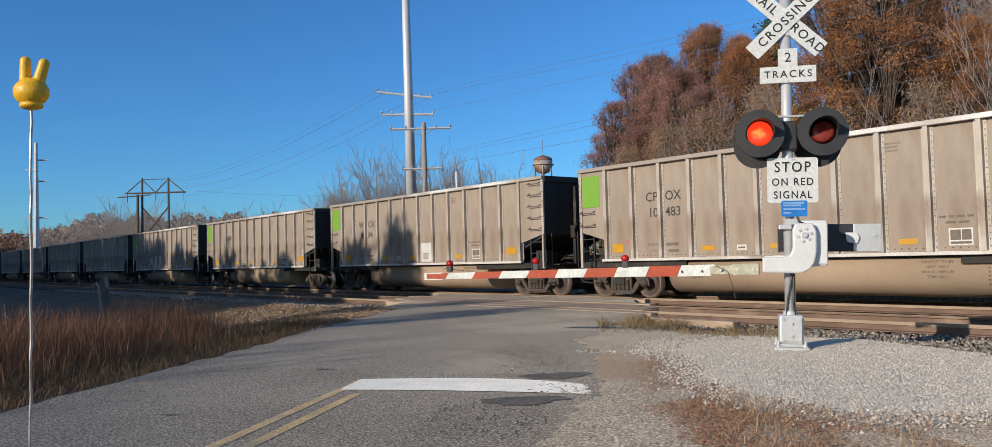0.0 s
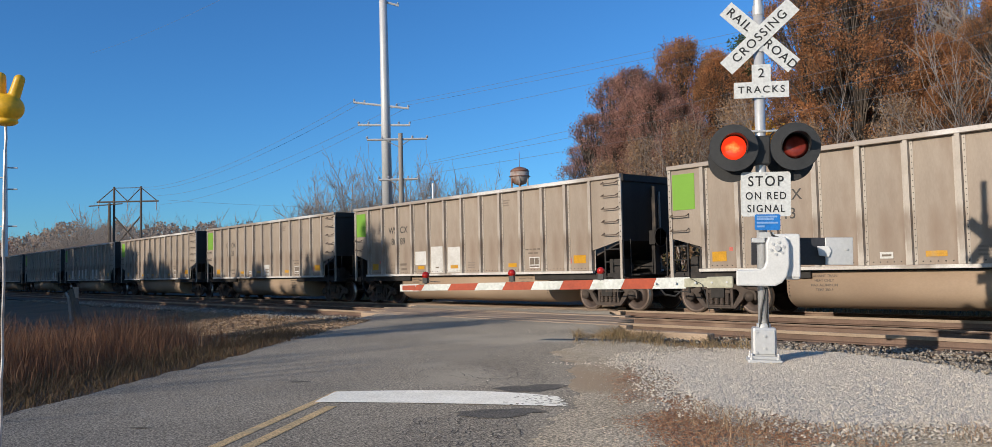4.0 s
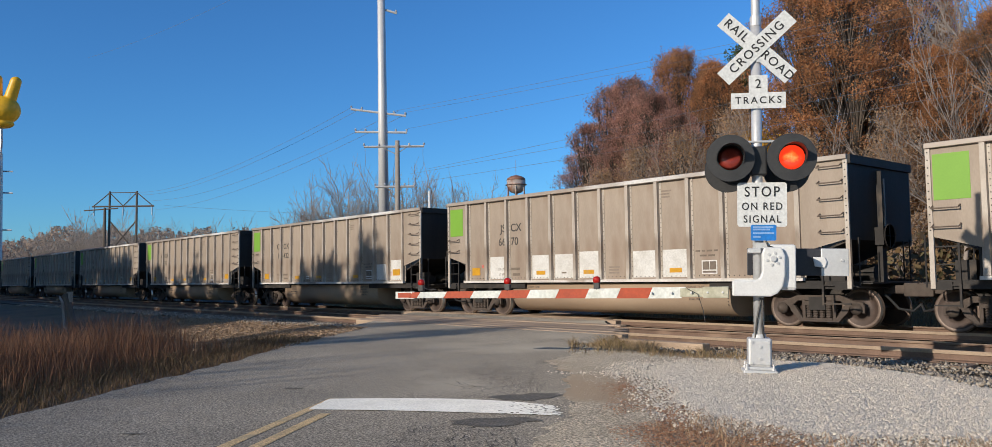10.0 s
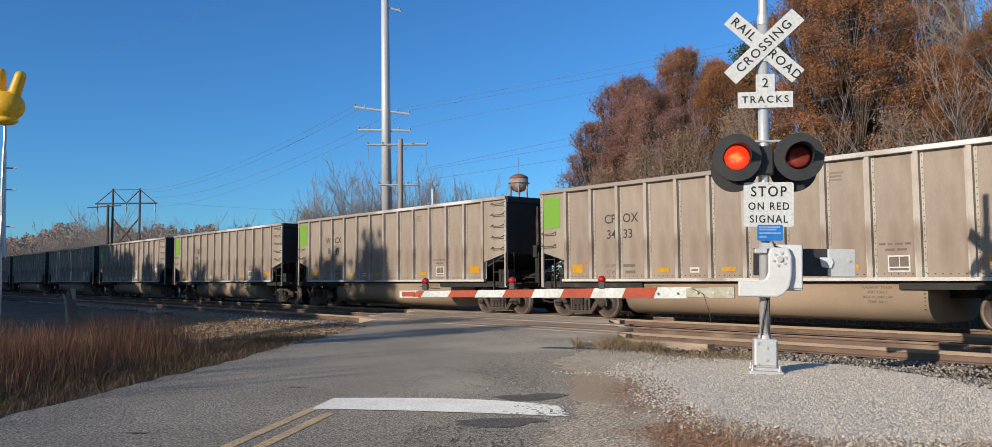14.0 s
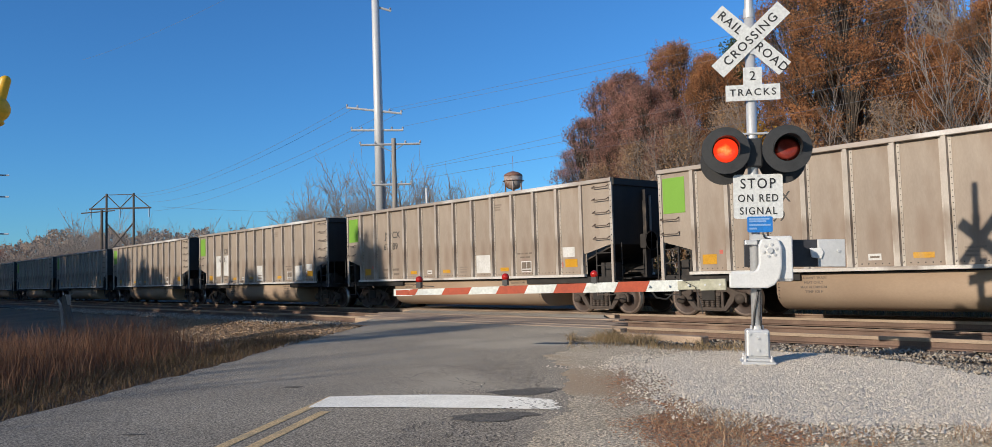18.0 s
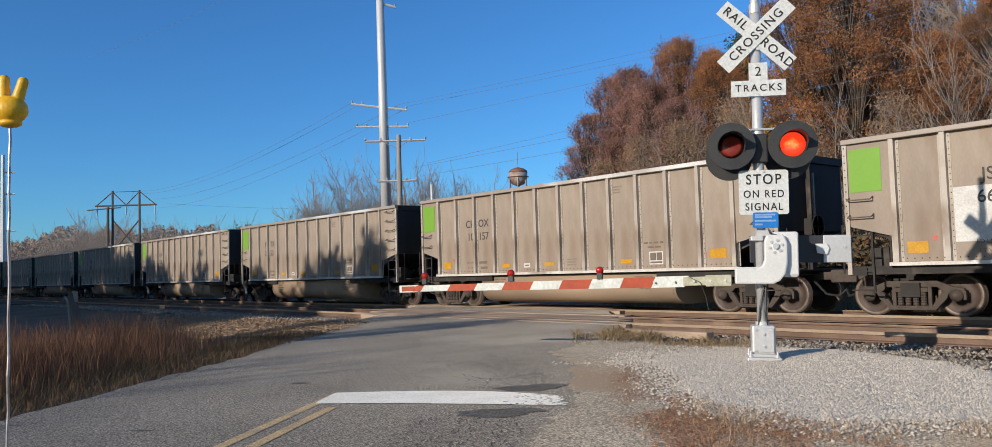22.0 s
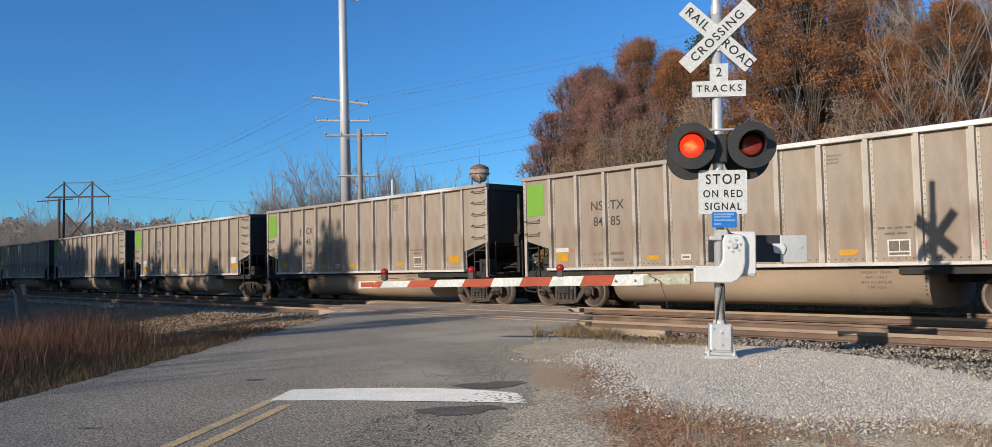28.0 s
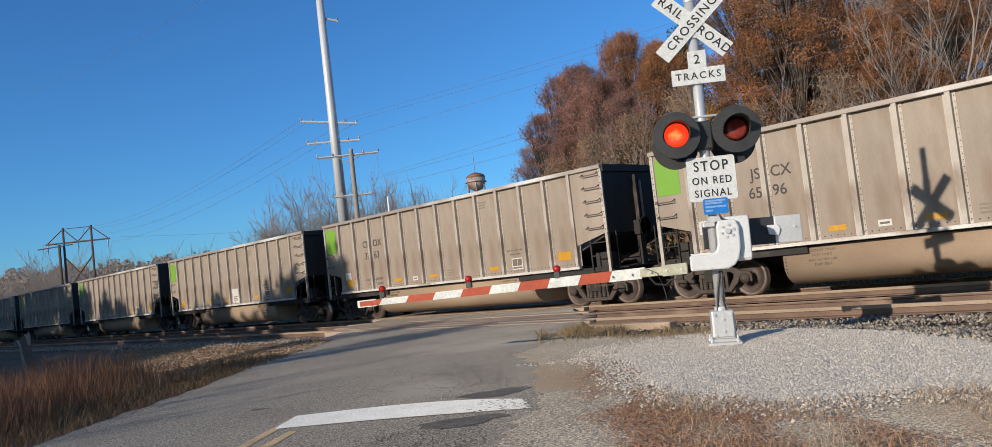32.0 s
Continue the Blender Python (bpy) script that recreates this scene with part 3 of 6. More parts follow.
blot("road_patch", 7.25, -0.75, 0.20, 0.42, M_PATCH, "dark asphalt repair beside the stop line", 1)
blot("road_patch", 8.75, -0.55, 0.28, 0.32, M_PATCH, "dark asphalt repair beside the stop line", 2)
blot("road_patch", 9.4, -3.3, 0.05, 0.14, M_PATCH, "small dark tar spot on the road", 3)
blot("road_patch", 6.6, -3.7, 0.03, 0.1, M_PATCH, "small dark tar spot on the road", 5)
for s, (u, v, le, wide) in enumerate(((9.6, -1.1, 1.6, 0.5), (10.2, -1.9, 1.5, 0.5), (11.2, -0.9, 1.6, 0.3), (8.0, -5.0, 3.0, 0.4), (10.0, -5.1, 3.2, 0.3))):
    r, g = random.Random(40 + s), Geo()
    for b in range(6):
        a, c = u + r.uniform(-0.5, 0.5) * le, v + r.uniform(-0.5, 0.5) * wide
        di = r.uniform(-1.2, 1.2)
        for q in range(7):
            di += r.uniform(-0.8, 0.8)
            a2, c2 = a + 0.11 * math.cos(di), c + 0.11 * math.sin(di)
            w = r.uniform(0.0015, 0.0042)
            k = len(g.v)
            if max(c, c2) > -0.45:
                a, c = a2, c2
                continue
            nx, ny = -math.sin(di) * w, math.cos(di) * w
            g.v += [road_point(a - nx, c - ny, 0.003), road_point(a2 - nx, c2 - ny, 0.003), road_point(a2 + nx, c2 + ny, 0.003), road_point(a + nx, c + ny, 0.003)]
            g.f.append((k, k + 1, k + 2, k + 3))
            a, c = a2, c2
    solo("road_crack", g, M_CRACK, "branching cracks in the old asphalt", "road crack", kind="structure")


# crazed, crumbling asphalt round the end of the stop line
def crazing(u0, u1, v0, v1, cell, seed, keep):
    r, g = random.Random(seed), Geo()
    nu, nv = int((u1 - u0) / cell), int((v1 - v0) / cell)
    P = [[(u0 + (i + r.uniform(0.1, 0.9)) * cell, v0 + (j + r.uniform(0.1, 0.9)) * cell) for j in range(nv)] for i in range(nu)]
    for i in range(nu):
        for j in range(nv):
            edge = min(i, nu - 1 - i) / nu * 2.4 + min(j, nv - 1 - j) / nv * 2.4
            for a, b in ((i + 1, j), (i, j + 1)):
                if a < nu and b < nv and r.random() < keep * min(1.0, 0.25 + edge):
                    (x0, y0), (x1, y1) = P[i][j], P[a][b]
                    w = r.uniform(0.0014, 0.0038)
                    le = math.hypot(x1 - x0, y1 - y0) + 1e-6
                    nx, ny = -(y1 - y0) / le * w, (x1 - x0) / le * w
                    k = len(g.v)
                    g.v += [road_point(x0 - nx, y0 - ny, 0.004), road_point(x1 - nx, y1 - ny, 0.004), road_point(x1 + nx, y1 + ny, 0.004), road_point(x0 + nx, y0 + ny, 0.004)]
                    g.f.append((k, k + 1, k + 2, k + 3))
    solo("road_crack", g, M_CRACK, "net of cracks in crumbling asphalt", "road crack", kind="structure")


crazing(5.7, 7.2, -1.45, -0.45, 0.055, 81, 0.42)
crazing(8.7, 10.6, -1.4, -0.35, 0.13, 82, 0.7)
crazing(10.5, 13.0, -1.5, -0.45, 0.17, 84, 0.5)
crazing(6.0, 10.5, -5.3, -4.7, 0.2, 85, 0.4)


# ---- railway: two tracks, crossing timbers ----
TRACK_Y = (15.0, 19.24)
RAIL = [(-0.07, -0.18), (0.07, -0.18), (0.07, -0.165), (0.012, -0.145), (0.012, -0.05), (0.036, -0.035), (0.036, -0.004), (0.026, 0.0), (-0.026, 0.0), (-0.036, -0.004), (-0.036, -0.035), (-0.012, -0.05), (-0.012, -0.145), (-0.07, -0.165)]
tie_r = random.Random(9)
tie_mesh = Geo().box(-0.115, 0.115, -1.3, 1.3, -0.17, 0.0).mesh("tie", M_TIE, 0.012)
plate_mesh = Geo().box(-0.09, 0.09, -0.17, 0.17, 0.0, 0.02).mesh("tie_plate", M_RAIL)
for ty, nm in ((TRACK_Y[0], "empty near track with rusty rails on dusty timber ties"), (TRACK_Y[1], "far track with rusty rails under the passing train")):
    tr = thing("railway_track", pose(0, ty, 0), nm, "railway track", "railway tracks", "structure")
    for s in (-1, 1):
        part("rail", Geo().prism(RAIL, (0, s * 0.755, 0), "x", -420, 160), M_RAIL, tr)
        # dusty head; the nearer rail's side also gets a painted sunlit tan
        part("rail_head", Geo().box(-420, 160, s * 0.755 - 0.039, s * 0.755 + 0.039, -0.055 if s < 0 else -0.004, 0.003), M_RAILTOP, tr, "dusty tan rail head with sunlit tone painted in")
    for i in range(150):
        x = -66 + i * 0.53
        if not (ROAD_N.x * x + ROAD_N.y * ty < 0.8 and ROAD_N.x * x + ROAD_N.y * ty > -6.5):
            part("tie", tie_mesh, M_TIE, tr, m=pose(x + tie_r.uniform(-0.03, 0.03), tie_r.uniform(-0.06, 0.06), -0.19 + tie_r.uniform(-0.012, 0.012), 0, 0, tie_r.uniform(-1.5, 1.5)))
            if x > -20 and ty < 16:
                for s in (-1, 1):
                    part("tie_plate", plate_mesh, M_RAIL, tr, m=pose(x, s * 0.755, -0.195))
# timber planks beside the rails at the crossing
plank_r = random.Random(3)
for ty in TRACK_Y:
    for dy in (-1.32, -1.07, -0.55, 0.0, 0.55, 1.07, 1.32):
        y = ty + dy
        xa, xb = (0.9 - ROAD_N.y * y) / ROAD_N.x, (-6.6 - ROAD_N.y * y) / ROAD_N.x
        wide = 0.115 if abs(dy) > 0.6 else 0.26
        x0, x1 = xb + plank_r.uniform(-0.5, 0.2), xa + plank_r.uniform(-0.15, 0.45)
        n = 3
        for i in range(n):
            a, b = x0 + (x1 - x0) * i / n, x0 + (x1 - x0) * (i + 1) / n - 0.012
            solo("crossing_plank", Geo().box(a, b, y - wide, y + wide, -0.19, 0.012 + plank_r.uniform(-0.008, 0.008)), M_TIMBER, "weathered brown timber plank beside the rail", "plank", "crossing planks", bevel=0.012)
for a, b, y in ((-12.4, -9.4, 13.35),):
    solo("loose_timber", Geo().box(a, b, y - 0.12, y + 0.12, -0.2, -0.05), M_TIMBER, "old brown timber lying along the track edge", "timber", "loose timbers", bevel=0.015)


# ---- stones ----
def stones(name, pts, r0, r1, material, label, seed):
    rs = np.random.RandomState(seed)
    n = len(pts)
    base = np.array([(1, 0, 0), (-0.5, 0.87, 0), (-0.5, -0.87, 0), (0.3, 0.2, 0.8), (0, 0, -0.7)])
    rad = rs.uniform(r0, r1, (n, 1, 1))
    v = base[None] * rs.uniform(0.6, 1.2, (n, 5, 3)) * rad
    an = rs.uniform(0, 6.28, n)
    c, s = np.cos(an)[:, None], np.sin(an)[:, None]
    tilt = rs.uniform(-0.6, 0.6, (n, 1))
    x, y, z = v[..., 0], v[..., 1], v[..., 2]
    z = z + tilt * x
    V = np.stack([x * c - y * s + pts[:, 0:1], x * s + y * c + pts[:, 1:2], z + pts[:, 2:3]], 2).reshape(-1, 3)
    f = np.array([(0, 1, 3), (1, 2, 3), (2, 0, 3), (1, 0, 4), (2, 1, 4), (0, 2, 4)][:6 if r1 > 0.03 else 3])
    F = (f[None] + 5 * np.arange(n)[:, None, None]).reshape(-1, 3)
    return solo(name, raw_mesh(name, V, F, material), material, label, "gravel", kind="stuff")


rs = np.random.RandomState(5)
x, y = rs.uniform(-8.8, 0.6, 300000), rs.uniform(5.4, 11.6, 300000)
inside = gravel_reach(x, y)
ok = rs.uniform(0, 1, len(x)) < np.where(inside > 0, 0.35 + smooth(0, 0.35, inside), 0.16 * smooth(-0.9, 0, inside))
pts = np.stack([x, y, height(x, y) + 0.016 + 0.015 * rs.uniform(0, 1, len(x))], 1)[ok]
stones("limestone_gravel", pts, 0.011, 0.022, M_GRAVEL, "pale crushed limestone around the signal mast", 6)
x, y = rs.uniform(-12, 4, 110000), rs.uniform(-1, 12.2, 110000)
vv = x * ROAD_N.x + y * ROAD_N.y
ok = (vv > -1.3) & (vv < 5.0) & (y < 12.3) & (rs.uniform(0, 1, len(x)) < (0.32 + 0.25 * wob(x, y, 1.4)) * (0.02 + 0.98 * smooth(-0.45, 0.2, vv)))
stones("verge_stones", np.stack([x, y, verge_top(x, y)], 1)[ok], 0.0045, 0.0115, M_SANDSTONE, "scattered small stones on the verge", 7)
x, y = rs.uniform(-60, 4, 100000), rs.uniform(8.8, 17.6, 100000)
vv = x * ROAD_N.x + y * ROAD_N.y
ok = ((vv > 0.9) | (vv < -6.4)) & (y > np.where(x > -8, 11.5 - 0.48 * np.clip(x + 6, 0, 1.8) - 0.8 * np.clip(x + 4.2, 0, 3), 11.2) + 0.15 * wob(x, y, 1.2)) & (rs.uniform(0, 1, len(x)) < np.where(x < -22, 0.45, 1.0))
z = np.maximum(height(x, y) + 0.03, np.where((y > 13.0) & (y < 16.3), -0.215, -0.27)) + rs.uniform(-0.02, 0.03, len(x))
stones("ballast_stones", np.stack([x, y, z], 1)[ok], 0.022, 0.052, M_BALLAST, "grey and tan track ballast stones", 8)


# ---- coal train ----
CAR_L, PITCH, CAR_Y = 14.54, 16.18, 19.24
RIBS = [1.08 + 1.0205 * i for i in range(13)]
Z_TOP, Z_SILL = 3.90, 1.12


spring_mesh = Geo().lathe([(0.05 + 0.018 * (h % 2), 0.24 + h * 0.0265) for h in range(12)], (0, 0, 0), "z", 8).mesh("spring", M_TRUCK)


def build_truck(car, x):
    """A two-axle bogie under a car, centred at x; returns it and its wheelsets."""
    tk = part("truck", Geo().box(-0.2, 0.2, -1.1, 1.1, 0.42, 0.72).box(-0.3, 0.3, -0.4, 0.4, 0.72, 0.86), M_DARK, car, "dusty cast steel bogie", m=pose(x, 0, 0))
    sets = []
    for s in (-1, 1):
        y = s * 0.98
        fg = Geo().prism([(-1.07, 0.49), (-0.66, 0.50), (-0.52, 0.63), (0.52, 0.63), (0.66, 0.50), (1.07, 0.49), (1.05, 0.60), (0.82, 0.64), (0.52, 0.765), (-0.52, 0.765), (-0.82, 0.64), (-1.05, 0.60)], (0, y, 0), "y", -0.05, 0.05)
        fg.prism([(-0.47, 0.14), (0.47, 0.14), (0.40, 0.235), (-0.40, 0.235)], (0, y, 0), "y", -0.055, 0.055)
        for k in (-1, 1):
            diag = [(k * 0.76, 0.52), (k * 0.70, 0.38), (k * 0.47, 0.14), (k * 0.36, 0.16), (k * 0.60, 0.52)]
            fg.prism(diag if k > 0 else diag[::-1], (0, y, 0), "y", -0.052, 0.052)
            fg.box(min(k * 0.33, k * 0.41), max(k * 0.33, k * 0.41), y - 0.048, y + 0.048, 0.20, 0.66)
            fg.box(min(k * 1.02, k * 1.08), max(k * 1.02, k * 1.08), y - 0.045, y + 0.045, 0.36, 0.55)
        part("side_frame", fg, M_TRUCK, tk, "dusty brown cast side frame", bevel=0.014)
        for sx in (-1, 1):
            part("bearing_cap", Geo().lathe([(0.10, -0.09), (0.13, -0.05), (0.13, 0.03), (0.07, 0.06), (0.05, 0.10)] if s > 0 else [(0.10, 0.09), (0.13, 0.05), (0.13, -0.03), (0.07, -0.06), (0.05, -0.10)], (sx * 0.9, y + s * 0.06, 0.457), "y", 14), M_TRUCK, tk, smooth=True)
        for q in (-0.24, -0.08, 0.08, 0.24):
            part("spring", spring_mesh, M_TRUCK, tk, m=pose(q, y + s * 0.035, 0))
        part("spring_plank", Geo().box(-0.34, 0.34, y - 0.07, y + 0.085, 0.19, 0.235).box(-0.34, 0.34, y - 0.07, y + 0.085, 0.53, 0.62), M_TRUCK, tk)
    for sx in (-1, 1):
        w = Geo()
        w.tube((0, -0.98, 0), (0, 0.98, 0), 0.085, n=10)
        ws = part("wheelset", w, M_DARK, tk, m=pose(sx * 0.9, 0, 0.457))
        for s in (-1, 1):
            prof = [(0.10, 0.10), (0.13, 0.09), (0.17, 0.035), (0.34, 0.03), (0.385, 0.065), (0.43, 0.068), (0.456, 0.06), (0.458, -0.03), (0.485, -0.055), (0.485, -0.07), (0.42, -0.07), (0.15, -0.06)]
            wheel_bm = Geo().lathe([(r, s * (h + 0.745)) for r, h in prof], (0, 0, 0), "y", 32)
            me = wheel_bm.mesh("wheel", M_WHEEL, 0.0, True)
            me.materials.append(M_TREAD)
            me.materials.append(M_RIM)
            for p in me.polygons:
                if 0.452 < math.hypot(p.center.x, p.center.z) < 0.462:
                    p.material_index = 1
                elif math.hypot(p.center.x, p.center.z) > 0.39:
                    p.material_index = 2
            part("wheel", me, M_WHEEL, ws)
        sets.append(ws)
    return tk, sets


def rung(x0, x1, z, y=-1.60):
    return Geo().path([(x0, y + 0.03, z + 0.06), (x0, y - 0.085, z), (x1, y - 0.085, z), (x1, y + 0.03, z + 0.06)], 0.017, 6)


def build_car():
    car = thing("coal_gondola", pose(-34.15, CAR_Y, 0), "tan weathered aluminium coal gondola rolling on the far track", "railway car", "coal train cars")
    panel = Geo().box(0, 1.03, -0.012, 0.012, Z_SILL + 0.06, Z_TOP - 0.10).mesh("side_panel", M_BODY)
    zb, zt = Z_SILL + 0.06, Z_TOP - 0.11
    strip = Geo().box(-0.052, 0.052, -0.075, 0.05, zb, zt).mesh("rib", M_RIB, 0.005)
    flange = Geo().box(0.056, 0.122, 0.026, 0.040, zb, zt).box(-0.122, -0.056, 0.026, 0.040, zb, zt).mesh("flange", M_RIB)
    for i in range(12):
        part("side_panel", panel, M_BODY, car, m=pose(RIBS[i], -1.50, 0))
    bolts = Geo()
    for z in np.arange(1.26, 3.76, 0.128):
        bolts.box(0.083, 0.103, 0.019, 0.0262, z, z + 0.02)
    bolt_mesh = bolts.mesh("rivet_seam", M_END)
    for i, x in enumerate(RIBS):
        rb = part("rib", strip, M_RIB, car, m=pose(x, -1.55, 0))
        part("flange", flange, M_RIB, rb)
        tagged(part("rivet_seam", bolt_mesh, M_END, rb), kind="stuff")
    lowrow = Geo()
    for x in np.arange(1.1, 13.3, 0.147):
        lowrow.box(x, x + 0.022, -1.525, -1.51, Z_SILL + 0.115, Z_SILL + 0.137)
    tagged(part("rivet_seam", lowrow, M_END, car), kind="stuff")
    endp = Geo().prism([(0.0, 2.0), (1.08, 1.71), (1.08, Z_TOP - 0.1), (0.0, Z_TOP - 0.1)], (0, -1.55, 0), "y", -0.012, 0.012)
    part("end_panel", endp, M_BODY, car)
    endq = Geo().prism([(13.31, 1.74), (14.54, 2.04), (14.54, Z_TOP - 0.1), (13.31, Z_TOP - 0.1)], (0, -1.55, 0), "y", -0.012, 0.012)
    part("end_panel", endq, M_BODY, car)
    for x in (0.05, 14.49):
        post = Geo().box(x - 0.05, x + 0.05, -1.60, -1.53, 0.92, Z_TOP - 0.1)
        part("corner_post", post, M_RIB, car, bevel=0.008)
        co = Geo()
        for z in np.arange(2.1, 3.75, 0.16):
            co.box(x - 0.012, x + 0.012, -1.612, -1.60, z, z + 0.024)
        tagged(part("rivet_seam", co, M_END, car), kind="stuff")
    for x in (0.55, 13.85):
        part("step_post", Geo().box(x - 0.022, x + 0.022, -1.56, -1.52, 0.55, 1.95), M_DARK, car)
        for z in (0.57, 0.98, 1.40, 1.76):
            part("step_bar", Geo().box(min(x, 0.05 if x < 1 else 14.49), max(x, 0.05 if x < 1 else 14.49), -1.555, -1.525, z, z + 0.03), M_DARK, car)
        q = 0.93 if x < 1 else 13.40
        part("step_post", Geo().box(q - 0.02, q + 0.02, -1.53, -1.49, 1.06, 1.80), M_DARK, car)
    # far side, one sheet with its ribs
    fs = Geo().box(0, CAR_L, 1.54, 1.57, 1.9, Z_TOP - 0.1).box(0.95, 13.31, 1.54, 1.57, Z_SILL, 1.9)
    for x in RIBS:
        fs.box(x - 0.05, x + 0.05, 1.57, 1.61, Z_SILL, Z_TOP - 0.1)
    part("far_side", fs, M_BODY, car)
    for y in (-1, 1):
        part("top_rail", Geo().box(0, CAR_L, y * 1.57 - 0.075, y * 1.57 + 0.075, Z_TOP - 0.11, Z_TOP), M_TOP, car, "bare scraped aluminium top rail", bevel=0.012)
        part("side_sill", Geo().box(0.93, 13.42, y * 1.58 - 0.055, y * 1.58 + 0.055, Z_SILL - 0.02, Z_SILL + 0.055), M_SILL, car, "pale side sill strip")
        for xa, xb in ((0.0, 3.9), (10.8, CAR_L)):
            part("under_sill", Geo().box(xa, xb, y * 1.45 - 0.05, y * 1.45 + 0.05, 0.92, Z_SILL - 0.02), M_DARK, car)
    # ends: upright sheet over a slope sheet, their shade put into the dark colour
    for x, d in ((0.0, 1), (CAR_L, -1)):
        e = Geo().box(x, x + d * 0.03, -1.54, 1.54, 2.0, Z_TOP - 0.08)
        part("end_wall", e, M_END, car, "end sheet darkened for shade")
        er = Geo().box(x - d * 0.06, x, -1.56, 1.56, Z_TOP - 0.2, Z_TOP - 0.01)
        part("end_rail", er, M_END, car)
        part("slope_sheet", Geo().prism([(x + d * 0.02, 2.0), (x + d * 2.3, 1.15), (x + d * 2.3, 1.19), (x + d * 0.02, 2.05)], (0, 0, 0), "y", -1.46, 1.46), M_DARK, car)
        part("end_sill", Geo().box(min(x, x + d * 0.4), max(x, x + d * 0.4), -1.56, 1.56, 0.90, 1.06).box(min(x, x + d * 3.3), max(x, x + d * 3.3), -0.32, 0.32, 0.72, 1.08), M_DARK, car)
        part("crossover_step", Geo().box(x - d * 0.28 if d > 0 else x, x if d > 0 else x - d * 0.28, -1.2, 1.2, 1.02, 1.05), M_DARK, car)
        c = Geo().box(min(x - d * 0.9, x), max(x - d * 0.9, x), -0.1, 0.1, 0.78, 0.98)
        c.box(min(x - d * 0.86, x - d * 0.5), max(x - d * 0.86, x - d * 0.5), -0.2, 0.17, 0.72, 1.03)
        part("coupler", c, M_TRUCK, car, "rusty knuckle coupler", bevel=0.03)
        part("air_hose", Geo().path([(x - d * 0.15, -0.35, 0.78), (x - d * 0.45, -0.33, 0.45), (x - d * 0.7, -0.2, 0.40), (x - d * 0.82, -0.05, 0.55)], 0.03, 6), M_BLACK, car)
        for y in (-1.3, 1.3):
            part("end_ladder_rail", Geo().tube((x - d * 0.05, y, 0.95), (x - d * 0.05, y, 2.05), 0.018, n=6).tube((x - d * 0.05, y - 0.35, 0.95), (x - d * 0.05, y - 0.35, 2.02), 0.018, n=6), M_DARK, car)
    # brake gear at the leading end
    bx = CAR_L + 0.05
    br = part("brake_stand", Geo().box(bx - 0.04, bx + 0.08, -0.32, -0.12, 1.05, 2.2).box(bx - 0.04, bx + 0.16, -0.42, -0.02, 1.9, 2.3).box(bx - 0.02, bx + 0.10, -0.29, -0.22, 2.3, 3.6), M_DARK, car, "brake mast and housing")
    part("brake_wheel", Geo().lathe([(0.27, 0.0), (0.285, 0.015), (0.27, 0.03), (0.255, 0.015), (0.27, 0.0)], (bx + 0.2, -0.22, 2.1), "x", 20).tube((bx + 0.215, -0.48, 2.1), (bx + 0.215, 0.04, 2.1), 0.012, n=6).tube((bx + 0.215, -0.22, 1.84), (bx + 0.215, -0.22, 2.36), 0.012, n=6), M_DARK, br)
    part("sun_bleached_post", Geo().box(bx - 0.02, bx + 0.02, 0.0, 0.06, 2.35, 3.45), M_RIB, car, "pale upright on the end")
    part("reservoir", Geo().tube((13.2, 0.2, 1.25), (14.3, 0.2, 1.25), 0.22, n=14), M_DARK, car, "air reservoir", smooth=False)
    part("brake_cylinder", Geo().tube((13.4, -0.75, 1.25), (14.1, -0.75, 1.25), 0.15, n=12).box(13.7, 14.2, -1.2, -0.9, 1.06, 1.5), M_DARK, car)
    part("brake_valve", Geo().box(0.3, 0.7, -1.1, -0.6, 1.06, 1.5).tube((0.2, -0.4, 1.2), (1.3, -0.4, 1.2), 0.14, n=12), M_DARK, car)
    # round-bottomed tub between the bogies
    outline = [(-1.42, 1.10), (-1.42, 0.66)]
    for i in range(1, 9):
        a = math.pi / 2 * i / 8
        outline.append((-1.42 + 0.62 * (1 - math.cos(a)), 0.66 - 0.46 * math.sin(a)))
    outline += [(-q[0], q[1]) for q in reversed(outline)]
    g = Geo().prism(outline[::-1], (0, 0, 0), "x", 3.25, 11.35)
    tub = part("tub", g, M_TUB, car, "dust brown round-bottomed tub")
    for p in tub.data.polygons:
        p.use_smooth = abs(p.normal.x) < 0.5
    tb = Geo()
    for x in (3.31, 11.29):
        for z in np.arange(0.5, 1.08, 0.08):
            tb.box(x - 0.012, x + 0.012, -1.432, -1.42, z, z + 0.022)
    tagged(part("rivet_seam", tb, M_END, car), kind="stuff")
    part("floor_sheet", Geo().box(0.9, 13.4, -1.46, 1.46, 1.06, 1.09), M_DARK, car)
    part("coal_dust", Geo().box(0.95, 13.31, -1.46, 1.46, 1.10, 1.14), M_DARK, car)
    # grab irons
    for z in (3.65, 3.29, 2.92, 2.55, 2.18):
        part("rung", rung(13.86, 14.40, z), M_GRAB, car)
    for z in (2.55, 2.17):
        part("rung", rung(0.10, 0.62, z), M_GRAB, car)
    part("pin_lever", Geo().path([(14.5, -1.55, 1.0), (14.65, -1.5, 0.95), (14.75, -0.2, 0.93)], 0.014, 5), M_DARK, car)
    # paint and labels on the near side
    y = -1.513
    def plate(name, x0, x1, z0, z1, m, label="", off=0.0):
        return part(name, Geo().box(x0, x1, y - 0.006 - off, y, z0, z1), m, car, label)
    plate("green_patch", 0.13, 0.83, 2.72, 3.66, M_GREEN, "square lime green paint patch", 0.052)
    plate("reflector", 1.27, 1.69, 1.35, 1.60, M_YELLOW, "amber reflective sheet")
